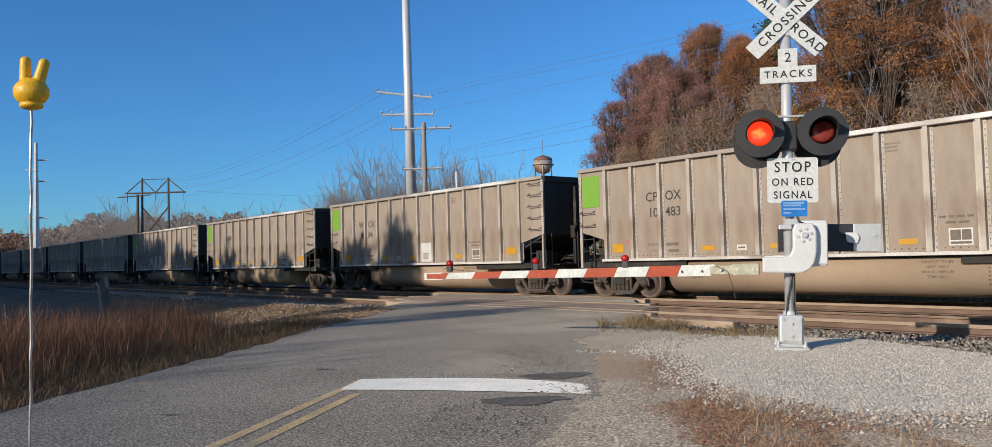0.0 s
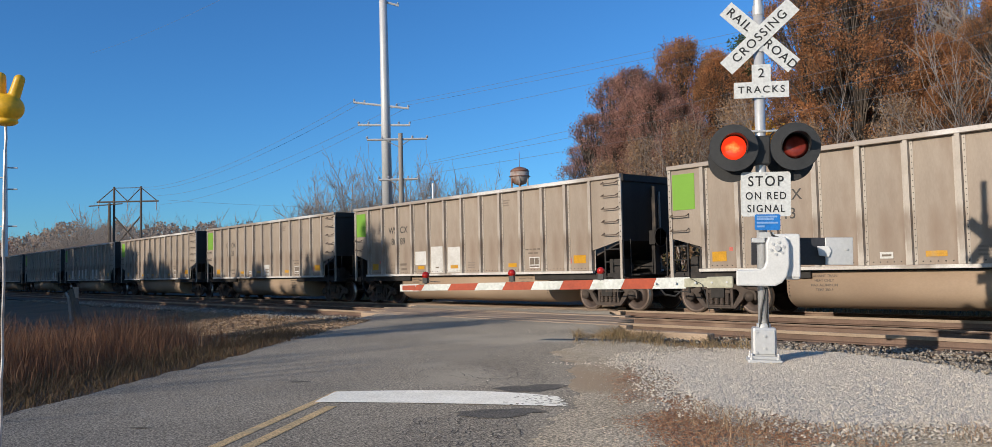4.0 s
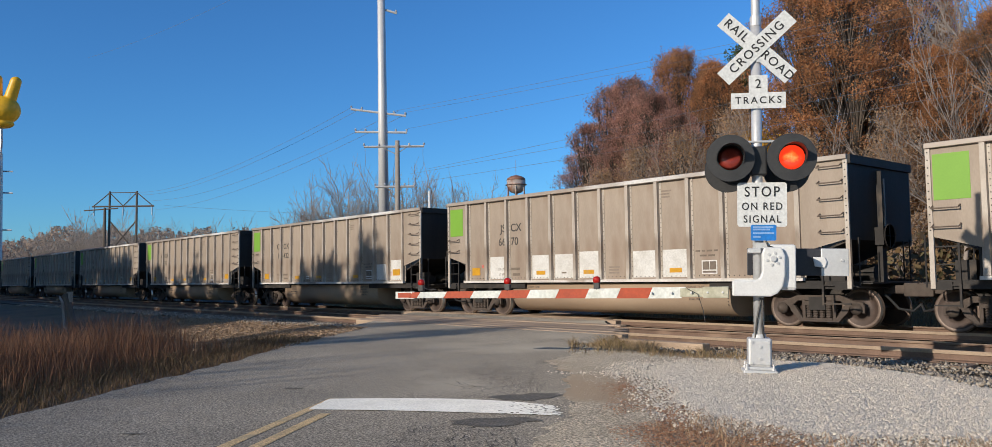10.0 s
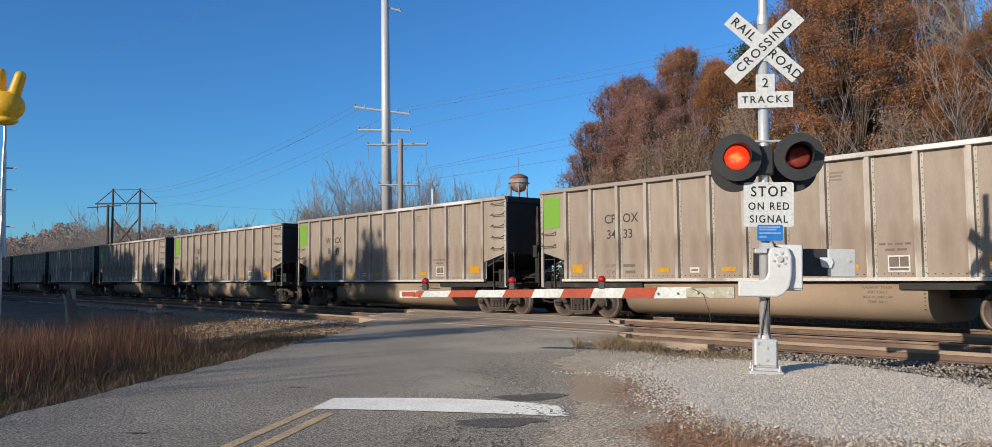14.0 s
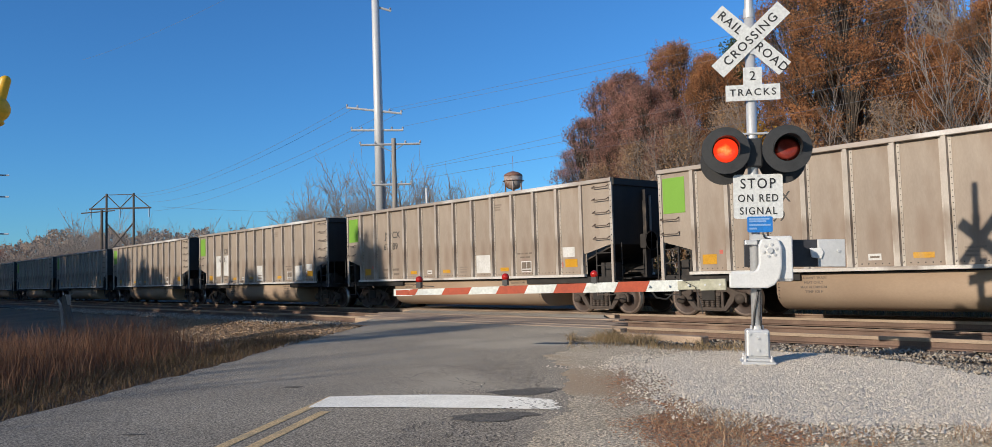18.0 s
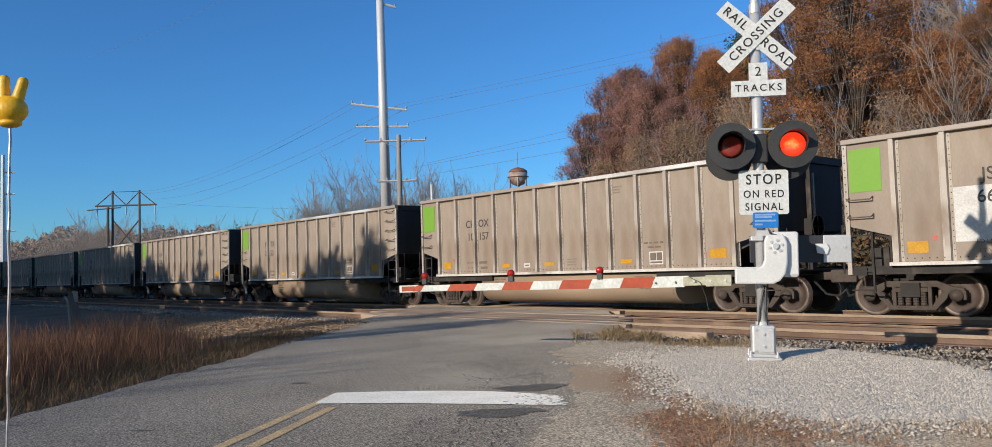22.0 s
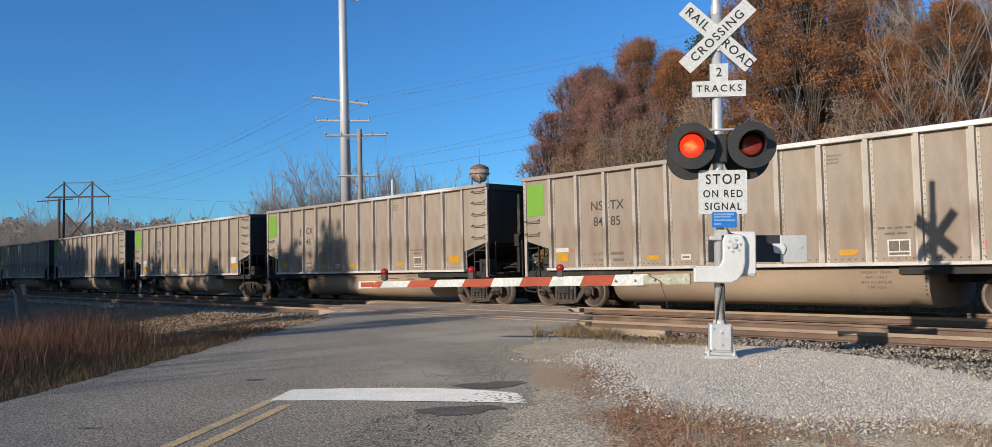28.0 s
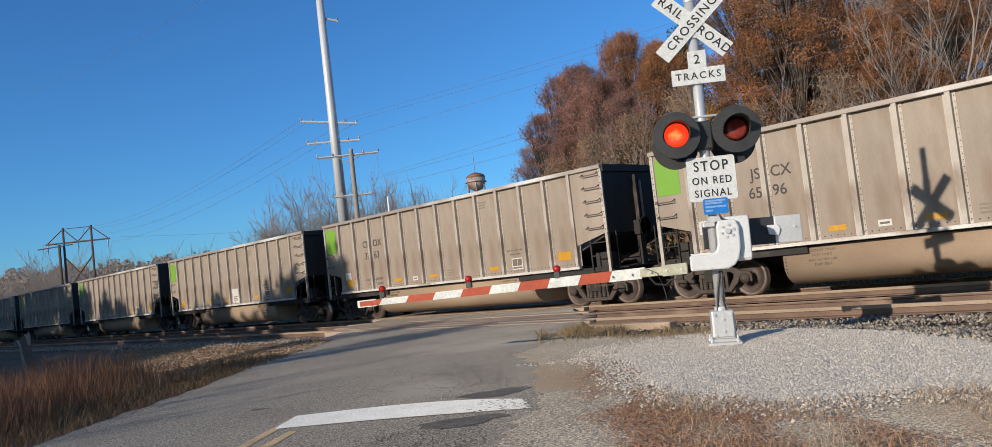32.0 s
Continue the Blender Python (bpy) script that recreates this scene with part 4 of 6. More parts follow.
    plate("tag", 1.78, 1.88, 1.60, 1.70, M_PINK, "small red tag")
    plate("reflector", 4.45, 4.85, 1.34, 1.46, M_YELLOW, "amber reflective strip")
    pl = plate("label_plate", 5.52, 5.80, 1.32, 1.46, M_WHITE, "small white label plate")
    part("print_bar", Geo().box(5.56, 5.76, y - 0.010, y - 0.004, 1.365, 1.41), M_INK2, pl)
    plate("reflector", 6.46, 6.88, 1.34, 1.46, M_YELLOW, "amber reflective strip")
    plate("reflector", 9.58, 9.98, 1.34, 1.46, M_YELLOW, "amber reflective strip")
    plate("reflector", 12.55, 13.05, 1.40, 1.64, M_YELLOW, "amber reflective sheet")
    plate("tag", 12.36, 12.46, 1.40, 1.56, M_PINK, "small red tag")
    st = plate("stencil_box", 10.60, 11.06, 1.29, 1.64, M_WHITE, "white framed lubrication stencil")
    part("stencil_field", Geo().box(10.63, 10.83, y - 0.010, y - 0.004, 1.40, 1.61).box(10.85, 11.03, y - 0.010, y - 0.004, 1.40, 1.61).box(10.63, 11.03, y - 0.010, y - 0.004, 1.32, 1.37), M_INK2, st)
    for x0, z0, wds in ((10.42, 1.86, (0.14, 0.1, 0.16, 0.12)), (10.55, 1.74, (0.2, 0.2)), (7.45, 1.50, (0.4,)), (7.45, 1.42, (0.36,)), (7.45, 1.34, (0.38,)), (9.2, 3.5, (0.5,)), (9.2, 3.42, (0.44,)), (9.25, 3.34, (0.4,))):
        bars, x = Geo(), x0
        for q in wds:
            bars.box(x, x + q, y - 0.004, y, z0, z0 + 0.045)
            x += q + 0.05
        part("stencil_line", bars, M_FAINT if z0 > 3 or x0 < 8 else M_INK2, car)
    for k, word in enumerate(("RADIANT TRAIN", "HEAT ONLY", "MAX ALUMINUM", "TEMP 300 F")):
        for x in (4.18, 10.3):
            part("stencil_line", lettering(word, 0.085, M_INK2, 0, "CENTER", 1.0, 0.01), M_INK2, tub, m=pose(x, -1.4235, 0.96 - 0.105 * k))
    tk1, s1 = build_truck(car, 1.09)
    tk2, s2 = build_truck(car, 13.45)
    return car


def decorate(car, mark, number, patches):
    """Reporting mark, number and the white repair patches that set one car apart."""
    if mark:
        for word, x, z, al in ((mark[:2], 3.01, 2.86, "RIGHT"), (mark[2:], 3.26, 2.86, "LEFT"), (number[0], 3.01, 2.42, "RIGHT"), (number[1], 3.26, 2.42, "LEFT")):
            part("car_marking", lettering(word, 0.36, M_INK, 0, al, 1.0, 0.008), M_INK, car, "black stencilled car marking", m=pose(x, -1.516, z))
        for word, x, z, al in (("LD LMT", 3.01, 1.54, "RIGHT"), ("LT WT", 3.01, 1.36, "RIGHT")):
            part("weight_stencil", lettering(word, 0.12, M_INK2, 0, al), M_INK2, car, m=pose(x, -1.516, z))
        part("weight_stencil", Geo().box(3.26, 3.68, -1.519, -1.513, 1.50, 1.58).box(3.33, 3.68, -1.519, -1.513, 1.32, 1.40), M_INK2, car)
    for x0, x1, z0, z1 in patches:
        part("white_patch", Geo().box(x0, x1, -1.5165, -1.512, z0, z1), M_WHITE, car, "chalky white repaint patch")


CARS = [("", ("", ""), ()), ("", ("", ""), ()),
        ("CPOX", ("10", "483"), ()), ("WSCX", ("86", "84"), ((7.2, 8.05, 1.22, 1.95),)), ("JSCX", ("65", "13"), ((13.0, 13.25, 1.5, 2.0), (0.98, 1.1, 1.3, 1.4))),
        ("WSCX", ("86", "89"), ((4.15, 5.0, 1.5, 2.0), (5.2, 6.05, 1.2, 2.15), (6.2, 7.05, 1.2, 2.1))), ("CPOX", ("33", "29"), ((7.2, 7.9, 1.22, 1.75),)), ("WSCX", ("86", "67"), ()),
        ("JSCX", ("66", "70"), ((2.05, 2.92, 1.22, 1.95), (4.12, 5.05, 1.22, 1.95), (5.15, 6.05, 1.22, 1.95), (6.2, 7.1, 1.22, 2.0), (8.25, 9.15, 1.22, 1.95), (9.3, 10.2, 1.22, 1.95))),
        ("CPOX", ("10", "432"), ((11.35, 12.2, 1.22, 1.85), (12.35, 13.2, 1.22, 2.0))), ("CPOX", ("34", "33"), ()), ("WSCX", ("86", "49"), ()),
        ("JSCX", ("66", "99"), ()), ("JSCX", ("67", "89"), ((8.25, 9.1, 1.3, 1.9), (12.45, 12.95, 1.7, 2.0))), ("JSCX", ("66", "61"), ((2.05, 2.94, 1.55, 2.65), (3.09, 3.95, 1.55, 2.65), (7.2, 8.0, 1.25, 2.0), (11.35, 12.2, 1.22, 1.9), (12.4, 13.0, 1.5, 1.95))),
        ("CPOX", ("10", "157"), ()), ("PSTX", ("20", "53"), ()), ("CPOX", ("10", "558"), ()), ("NSTX", ("84", "85"), ((1.15, 1.7, 1.62, 1.74),)), ("JSCX", ("66", "46"), ()),
        ("JSCX", ("65", "96"), ((1.1, 1.7, 1.62, 1.95), (12.35, 13.0, 1.65, 1.95))), ("CPOX", ("37", "63"), ((1.1, 1.6, 1.62, 1.9),)), ("", ("", ""), ((7.2, 8.0, 1.22, 1.9),)), ("", ("", ""), ()), ("", ("", ""), ((4.1, 5.0, 1.22, 1.9),)), ("", ("", ""), ()), ("", ("", ""), ()), ("", ("", ""), ())]
first_car = build_car()
train = [first_car]
for k in range(1, len(CARS)):
    train.append(copy_thing(first_car, pose(-34.15, CAR_Y, 0)))
for car, (mark, number, patches) in zip(train, CARS):
    decorate(car, mark, number, patches)


# ---- crossing signal with gate ----
sig = thing("crossing_signal", pose(-6.086, 9.804, -0.040, 0, 1.5, 36.9) @ Matrix.Diagonal((1.075, 1.075, 1.075, 1)), "galvanised railroad crossing mast with flashing red lights", "crossing signal")
sg = Geo().tube((0, 0, 0.40), (-0.02, 0, 4.42), 0.064, n=20)
part("mast_pipe", sg, M_GALV, sig, "galvanised steel mast", smooth=True)
part("mast_top", Geo().tube((-0.02, 0, 4.36), (-0.022, 0, 5.05), 0.055, n=20).tube((-0.02, 0, 4.34), (-0.02, 0, 4.46), 0.07, n=20), M_GALV, sig, smooth=False)
base = part("junction_box", Geo().box(-0.14, 0.14, -0.13, 0.13, 0.08, 0.43), M_GALV, sig, "cast junction box base", bevel=0.025)
part("box_cover", Geo().box(-0.12, 0.12, -0.145, -0.13, 0.11, 0.40), M_GALV, base, bevel=0.006)
for x, z in ((-0.1, 0.38), (0.1, 0.38), (-0.1, 0.13), (0.1, 0.13), (0, 0.33), (0, 0.18)):
    part("bolt", Geo().tube((x, -0.145, z), (x, -0.165, z), 0.017, n=6), M_GALV, base)
part("foot_plate", Geo().box(-0.2, 0.2, -0.2, 0.2, -0.02, 0.045).box(-0.16, 0.16, -0.16, 0.16, 0.045, 0.085), M_GALV, sig, bevel=0.012)
for x in (-0.155, 0.155):
    for y in (-0.155, 0.155):
        part("anchor_bolt", Geo().tube((x, y, 0.03), (x, y, 0.12), 0.014, n=6).tube((x, y, 0.045), (x, y, 0.07), 0.026, n=6), M_GALV, sig)
part("pipe_collar", Geo().lathe([(0.066, 0.40), (0.085, 0.41), (0.085, 0.47), (0.066, 0.48)], (0, 0, 0), "z", 20), M_GALV, sig)

# crossbuck
def board(angle, words, length=1.12, wide=0.212, y=-0.085):
    m = pose(-0.015, y, 4.045) @ Matrix.Rotation(radians(-angle), 4, "Y")
    b = part("crossbuck_board", Geo().box(-length / 2, length / 2, -0.004, 0.004, -wide / 2, wide / 2), M_SIGN, sig, "white crossbuck board with black letters", m=m)
    for word, x in words:
        part("lettering", lettering(word, 0.155, M_LETTER, 0, "CENTER", 1.2, 0.008), M_LETTER, b, m=pose(x, -0.007, 0))
    return b


board(-43.5, (("RAIL", -0.335), ("ROAD", 0.34)), y=-0.075)
board(43.5, (("CROSSING", 0.0),), y=-0.088)
part("sign_strap", Geo().box(-0.02, 0.02, -0.08, -0.04, 3.86, 4.14), M_GALV, sig)
tr = part("tracks_sign", Geo().prism([(-0.327, 3.275), (0.327, 3.275), (0.327, 3.475), (0.112, 3.475), (0.112, 3.695), (-0.112, 3.695), (-0.112, 3.475), (-0.327, 3.475)], (0, -0.085, 0), "y", -0.004, 0.004), M_SIGN, sig, "white two tracks plate")
part("lettering", lettering("TRACKS", 0.124, M_LETTER, 0, "CENTER", 1.32, 0.008), M_LETTER, tr, m=pose(0, -0.093, 3.375))
part("lettering", lettering("2", 0.165, M_LETTER), M_LETTER, tr, m=pose(0, -0.093, 3.58))
for z in (3.30, 3.67):
    part("bolt", Geo().tube((0, -0.089, z), (0, -0.10, z), 0.012, n=8), M_GALV, tr)


def rounded(x0, x1, z0, z1, r, n=5):
    out = []
    for cx, cz, a0 in ((x1 - r, z0 + r, -90), (x1 - r, z1 - r, 0), (x0 + r, z1 - r, 90), (x0 + r, z0 + r, 180)):
        for i in range(n + 1):
            a = radians(a0 + 90 * i / n)
            out.append((cx + r * math.cos(a), cz + r * math.sin(a)))
    return out


ss = part("stop_sign", Geo().prism(rounded(-0.294, 0.294, 1.795, 2.345, 0.035), (0.035, -0.10, 0), "y", -0.004, 0.004), M_SIGN, sig, "white stop on red signal plate")
for word, size, z in (("STOP", 0.178, 2.225), ("ON RED", 0.130, 2.045), ("SIGNAL", 0.130, 1.887)):
    part("lettering", lettering(word, size, M_LETTER, 0, "CENTER", 1.24, 0.008), M_LETTER, ss, m=pose(0.035, -0.108, z) @ Matrix.Diagonal((0.86, 1, 1, 1)))
for z in (2.325, 1.81):
    part("bolt", Geo().tube((0.035, -0.104, z), (0.035, -0.115, z), 0.014, n=8), M_GALV, ss)
bl = part("notice_plate", Geo().prism(rounded(-0.15, 0.15, 1.625, 1.82, 0.02), (0.05, -0.115, 0), "y", -0.003, 0.003), M_BLUE, sig, "small blue emergency notice plate")
for z, q in ((1.79, 0.24), (1.76, 0.20), (1.715, 0.25), (1.67, 0.09)):
    part("print_bar", Geo().box(0.05 - 0.125, 0.05 - 0.125 + q, -0.121, -0.117, z - 0.01, z + 0.012), M_PALEBLUE, bl)
part("number_tag", Geo().box(-0.04, 0.13, -0.085, -0.08, 1.53, 1.60), M_GALV, sig, "small metal tag")

# flashing lamp units, front pair and back pair
SHUTTERS = []


def lamp(x, y, z, facing, lit):
    """A round lamp unit with a black backing disc, hood and a lens drum that turns inside."""
    s = -1 if facing < 0 else 1
    u = part("lamp_unit", Geo().lathe([(0.0, s * 0.0), (0.290, s * 0.0), (0.293, s * 0.006), (0.290, s * 0.012), (0.155, s * 0.016), (0.155, s * 0.0)], (0, 0, 0), "y", 40), M_BLACK, sig, "black disc of a red flashing lamp", m=pose(x, y, z))
    part("lamp_case", Geo().lathe([(0.16, -s * 0.005), (0.165, -s * 0.10), (0.13, -s * 0.18), (0.06, -s * 0.22)], (0, 0, 0), "y", 28), M_BLACK, u, smooth=True)
    hood = Geo()
    n, r = 24, 0.163
    for i in range(n + 1):
        a = radians(-25 + 230 * i / n)
        reach = 0.03 + 0.27 * max(0.0, math.sin(a * 0.87 + 0.20)) ** 0.7
        for rad in (r, r + 0.006):
            hood.v += [(rad * math.cos(a), 0, rad * math.sin(a)), (rad * math.cos(a), s * reach, rad * math.sin(a) - reach * 0.06)]
    for i in range(n):
        k = 4 * i
        hood.f += [(k, k + 1, k + 5, k + 4), (k + 2, k + 6, k + 7, k + 3), (k + 1, k + 3, k + 7, k + 5), (k, k + 4, k + 6, k + 2)]
    part("hood", hood, M_BLACK, u, "black curved visor")
    if lit is None:
        part("lens", Geo().lathe([(0.0, s * 0.03), (0.10, s * 0.024), (0.152, s * 0.004)], (0, 0, 0), "y", 28), M_LENSOFF, u)
        return
    drum = part("lens_drum", Geo().tube((0, 0, -0.14), (0, 0, 0.14), 0.01, n=8), M_BLACK, u, "turning drum with a lit and a dark face", m=pose(0, 0.0, 0))
    part("lit_lens", Geo().lathe([(0.0, s * 0.030), (0.10, s * 0.024), (0.150, s * 0.004)], (0, 0, 0), "y", 32), M_LENSON, drum, "glowing red lens", smooth=True)
    part("dark_lens", Geo().lathe([(0.0, -s * 0.030), (0.10, -s * 0.024), (0.150, -s * 0.004)], (0, 0, 0), "y", 32), M_LENSOFF, drum, "unlit red lens", smooth=True)
    SHUTTERS.append((drum, lit))


for x, lit in ((-0.345, 0), (0.378, 1)):
    lamp(x, -0.20, 2.64, -1, lit)
    lamp(x, 0.34, 2.56, 1, None)
arm = Geo().path([(-0.385, -0.06, 2.86), (0.385, -0.06, 2.86)], 0.016, 8)
for x in (-0.345, 0.378):
    arm.path([(x, -0.02, 2.62), (x, 0.10, 2.62), (x * 0.5, 0.05, 2.68), (0, 0, 2.70)], 0.024, 8)
    arm.path([(x, -0.05, 2.75), (x, -0.06, 2.86)], 0.014, 6)
part("lamp_bracket", arm, M_GALV, sig, "lamp cross arm of steel pipe")
part("bracket_clamp", Geo().box(-0.10, 0.10, -0.10, 0.10, 2.44, 2.80), M_BLACK, sig, "black cable box behind the lamps", bevel=0.02)
part("cable", Geo().path([(-0.07, -0.05, 2.86), (-0.12, -0.09, 2.80), (-0.05, -0.08, 2.74)], 0.012, 6), M_BLACK, sig)
part("cable", Geo().path([(0.16, -0.05, 2.86), (0.10, -0.10, 2.80), (0.08, -0.08, 2.70)], 0.012, 6), M_BLACK, sig)

# gate mechanism: crank arm casting, motor case, counterweights
crank = [(-0.33, 0.94), (0.12, 0.94), (0.20, 0.98), (0.26, 1.06), (0.29, 1.20), (0.29, 1.44), (0.25, 1.54), (0.05, 1.54), (0.02, 1.46), (0.02, 1.24), (-0.01, 1.16), (-0.08, 1.13), (-0.33, 1.13)]
cr = part("crank_casting", Geo().prism(crank, (0, -0.17, 0), "y", -0.05, 0.05), M_CAST, sig, "white painted L-shaped gate crank", bevel=0.02)
for i in range(6):
    a = radians(60 * i + 15)
    part("bolt", Geo().tube((0.15 + 0.075 * math.cos(a), -0.22, 1.40 + 0.075 * math.sin(a)), (0.15 + 0.075 * math.cos(a), -0.235, 1.40 + 0.075 * math.sin(a)), 0.018, n=8), M_GALV, cr)
part("hub", Geo().tube((0.15, -0.22, 1.40), (0.15, -0.25, 1.40), 0.035, n=12), M_GALV, cr)
case = part("motor_case", Geo().box(0.12, 0.43, -0.12, 0.22, 1.02, 1.58), M_CAST, sig, "grey white gate motor case", bevel=0.03)
part("case_door", Geo().box(0.26, 0.42, -0.135, -0.12, 1.05, 1.55), M_CAST, case, bevel=0.01)
part("case_latch", Geo().box(0.22, 0.25, -0.145, -0.12, 1.02, 1.06), M_DARK, case)
cw = part("counterweight_arm", Geo().box(-0.1, 0.92, 0.46, 0.50, 1.20, 1.55).box(0.05, 0.15, 0.1, 0.48, 1.3, 1.45), M_DARKBLUE, sig, "dark slate counterweight arm", bevel=0.008)
part("weight_block", Geo().box(0.80, 1.13, 0.42, 0.458, 1.20, 1.55), M_GALV, cw, bevel=0.008)
part("weight_lobe", Geo().prism([(0.72, 1.32), (0.84, 1.30), (0.87, 1.38), (0.84, 1.44), (0.70, 1.44)], (0, 0.41, 0), "y", -0.02, 0.02), M_CAST, cw, bevel=0.01)
part("bolt", Geo().tube((1.05, 0.42, 1.40), (1.05, 0.40, 1.40), 0.018, n=8), M_GALV, cw)
part("mount_clamp", Geo().box(-0.13, 0.02, -0.11, 0.09, 1.47, 1.53), M_GALV, sig, bevel=0.01)
part("mount_clamp", Geo().box(-0.09, 0.02, -0.11, 0.09, 1.08, 1.14), M_GALV, sig, bevel=0.01)
part("cable", Geo().path([(0.08, -0.1, 1.62), (0.10, -0.12, 1.56), (0.22, -0.12, 1.52), (0.26, -0.1, 1.56)], 0.012, 6), M_BLACK, sig)
for bend in (((-0.05, -0.06, 0.43), (-0.03, -0.08, 0.66), (0.02, -0.075, 0.92)), ((0.05, -0.06, 0.43), (0.03, -0.085, 0.6), (0.04, -0.08, 0.92))):
    part("cable", Geo().path(bend, 0.013, 6), M_BLACK, sig)
part("ladder_bracket", Geo().box(-0.30, -0.06, -0.15, -0.10, 1.125, 1.145), M_CAST, sig)

# gate arm
gate = thing("crossing_gate", pose(-6.236, 9.482, 1.030, 0, 0.25, 207.4) @ Matrix.Diagonal((1.075, 1.075, 1.075, 1)), "lowered red and white striped crossing gate arm", "crossing gate")
def slant(x0, x1, z0, z1, s, m, label, y=0.0, t=0.018):
    return part("gate_stripe", Geo().prism([(x0 - s, z0), (x1 - s, z0), (x1 + s, z1), (x0 + s, z1)], (0, y, 0), "y", -t, t), m, gate, label)
def gate_z(x):
    return 0.075 - 0.008 * x
part("gate_adapter", Geo().box(0.05, 0.36, -0.05, 0.05, -0.07, 0.07).box(0.2, 0.64, -0.028, 0.028, -0.055, 0.055), M_MOSSY, gate, "stained aluminium gate channel", bevel=0.006)
for x in (0.12, 0.30, 0.5, 0.75, 1.0):
    part("bolt", Geo().tube((x, 0.03, 0.0), (x, 0.062, 0.0), 0.014, n=6), M_GALV, gate)
xs = [0.60, 1.02, 1.43, 1.85, 2.26, 2.67, 3.085, 3.50, 3.91, 4.33, 4.46]
for i, (a, b) in enumerate(zip(xs, xs[1:])):
    red = i % 2 == 1
    slant(a, b - 0.002, -gate_z(a), gate_z(a), -0.03, M_RED if red else M_GATE, "red reflective stripe" if red else "white gate board")
part("gate_tip", Geo().box(4.40, 4.70, -0.015, 0.015, -0.05, 0.05), M_GATE, gate, "white tip plate")
part("tip_badge", Geo().box(4.45, 4.66, 0.0155, 0.018, -0.035, 0.035), M_RED, gate, "red label on the tip")
for x in (1.72, 2.97, 4.29):
    gl = part("gate_lamp", Geo().box(x - 0.035, x + 0.035, -0.035, 0.035, 0.06, 0.14).tube((x, 0, 0.05), (x, 0, 0.08), 0.02, n=8), M_BLACK, gate, "small gate lamp base")
    part("lamp_lens", Geo().lathe([(0.025, -0.04), (0.048, -0.02), (0.052, 0.0), (0.048, 0.02), (0.025, 0.04)], (x, 0, 0.175), "y", 18), M_REDLENS, gl, "red round gate lamp lens", smooth=True)
part("cable", Geo().path([(4.38, 0.02, 0.10), (4.28, 0.02, 0.12), (4.2, 0.02, 0.085), (4.05, 0.02, 0.075)], 0.006, 5), M_BLACK, gate)
part("cable", Geo().path([(0.55, 0.04, 0.05), (0.42, 0.05, -0.02), (0.36, 0.05, -0.22), (0.34, 0.05, -0.36)], 0.005, 5), M_BLACK, gate)


# ---- car aerial with a yellow foam topper, close to the camera ----
aerial = thing("car_aerial", pose(-1.2549, 0.2046, -0.0034), "dirty steel whip aerial with yellow foam topper", "aerial")
ar = random.Random(2)
ag = Geo().path([(0.031 * (i / 61) + ar.uniform(-0.0009, 0.0009), ar.uniform(-0.0009, 0.0009), 1.472 * i / 61) for i in range(62)], 0.0018, 6)
part("rod", ag, M_AERIAL, aerial, "knobbly dirt-stained steel rod")
tp = bmesh.new()
for c, r, sc in (((0, 0, 0.02), 0.0245, (1.0, 0.85, 0.86)), ((0, 0, 0.0), 0.0165, (1, 0.85, 0.4))):
    bmesh.ops.create_uvsphere(tp, u_segments=24, v_segments=16, radius=r, matrix=Matrix.Translation(c) @ Matrix.Diagonal((*sc, 1)))
for x0, x1, lean, top in ((-0.0085, -0.0085, 0, 0.066), (0.009, 0.0185, 0, 0.062)):
    for k in range(9):
        f = k / 8
        bmesh.ops.create_uvsphere(tp, u_segments=16, v_segments=10, radius=0.0088 - 0.0012 * f, matrix=Matrix.Translation((x0 + (x1 - x0) * f, 0, 0.03 + (top - 0.03) * f)))
blend = bpy.data.meshes.new("topper")
tp.to_mesh(blend)
tp.free()
soft_shape = new("soft_shape", blend)
skin = soft_shape.modifiers.new("skin", "REMESH")
skin.mode, skin.voxel_size = "VOXEL", 0.0011
easing = soft_shape.modifiers.new("easing", "SMOOTH")
easing.iterations = 4
tm = bpy.data.meshes.new_from_object(soft_shape.evaluated_get(bpy.context.evaluated_depsgraph_get()))
bpy.data.objects.remove(soft_shape)
tm.polygons.foreach_set("use_smooth", [True] * len(tm.polygons))
tm.materials.clear()
tm.materials.append(M_TOPPER)
part("topper", tm, M_TOPPER, aerial, "yellow foam topper with two upright prongs", m=pose(0.031, 0, 1.470, 0, 0, 51) @ Matrix.Diagonal((0.92, 0.92, 0.90, 1)))


# ---- poles, wires, water tower ----
def insulator(parent, p):
    part("insulator", Geo().lathe([(0.03, 0.0), (0.08, 0.03), (0.04, 0.07), (0.075, 0.10), (0.03, 0.16)], p, "z", 8), M_WIREGLASS, parent)


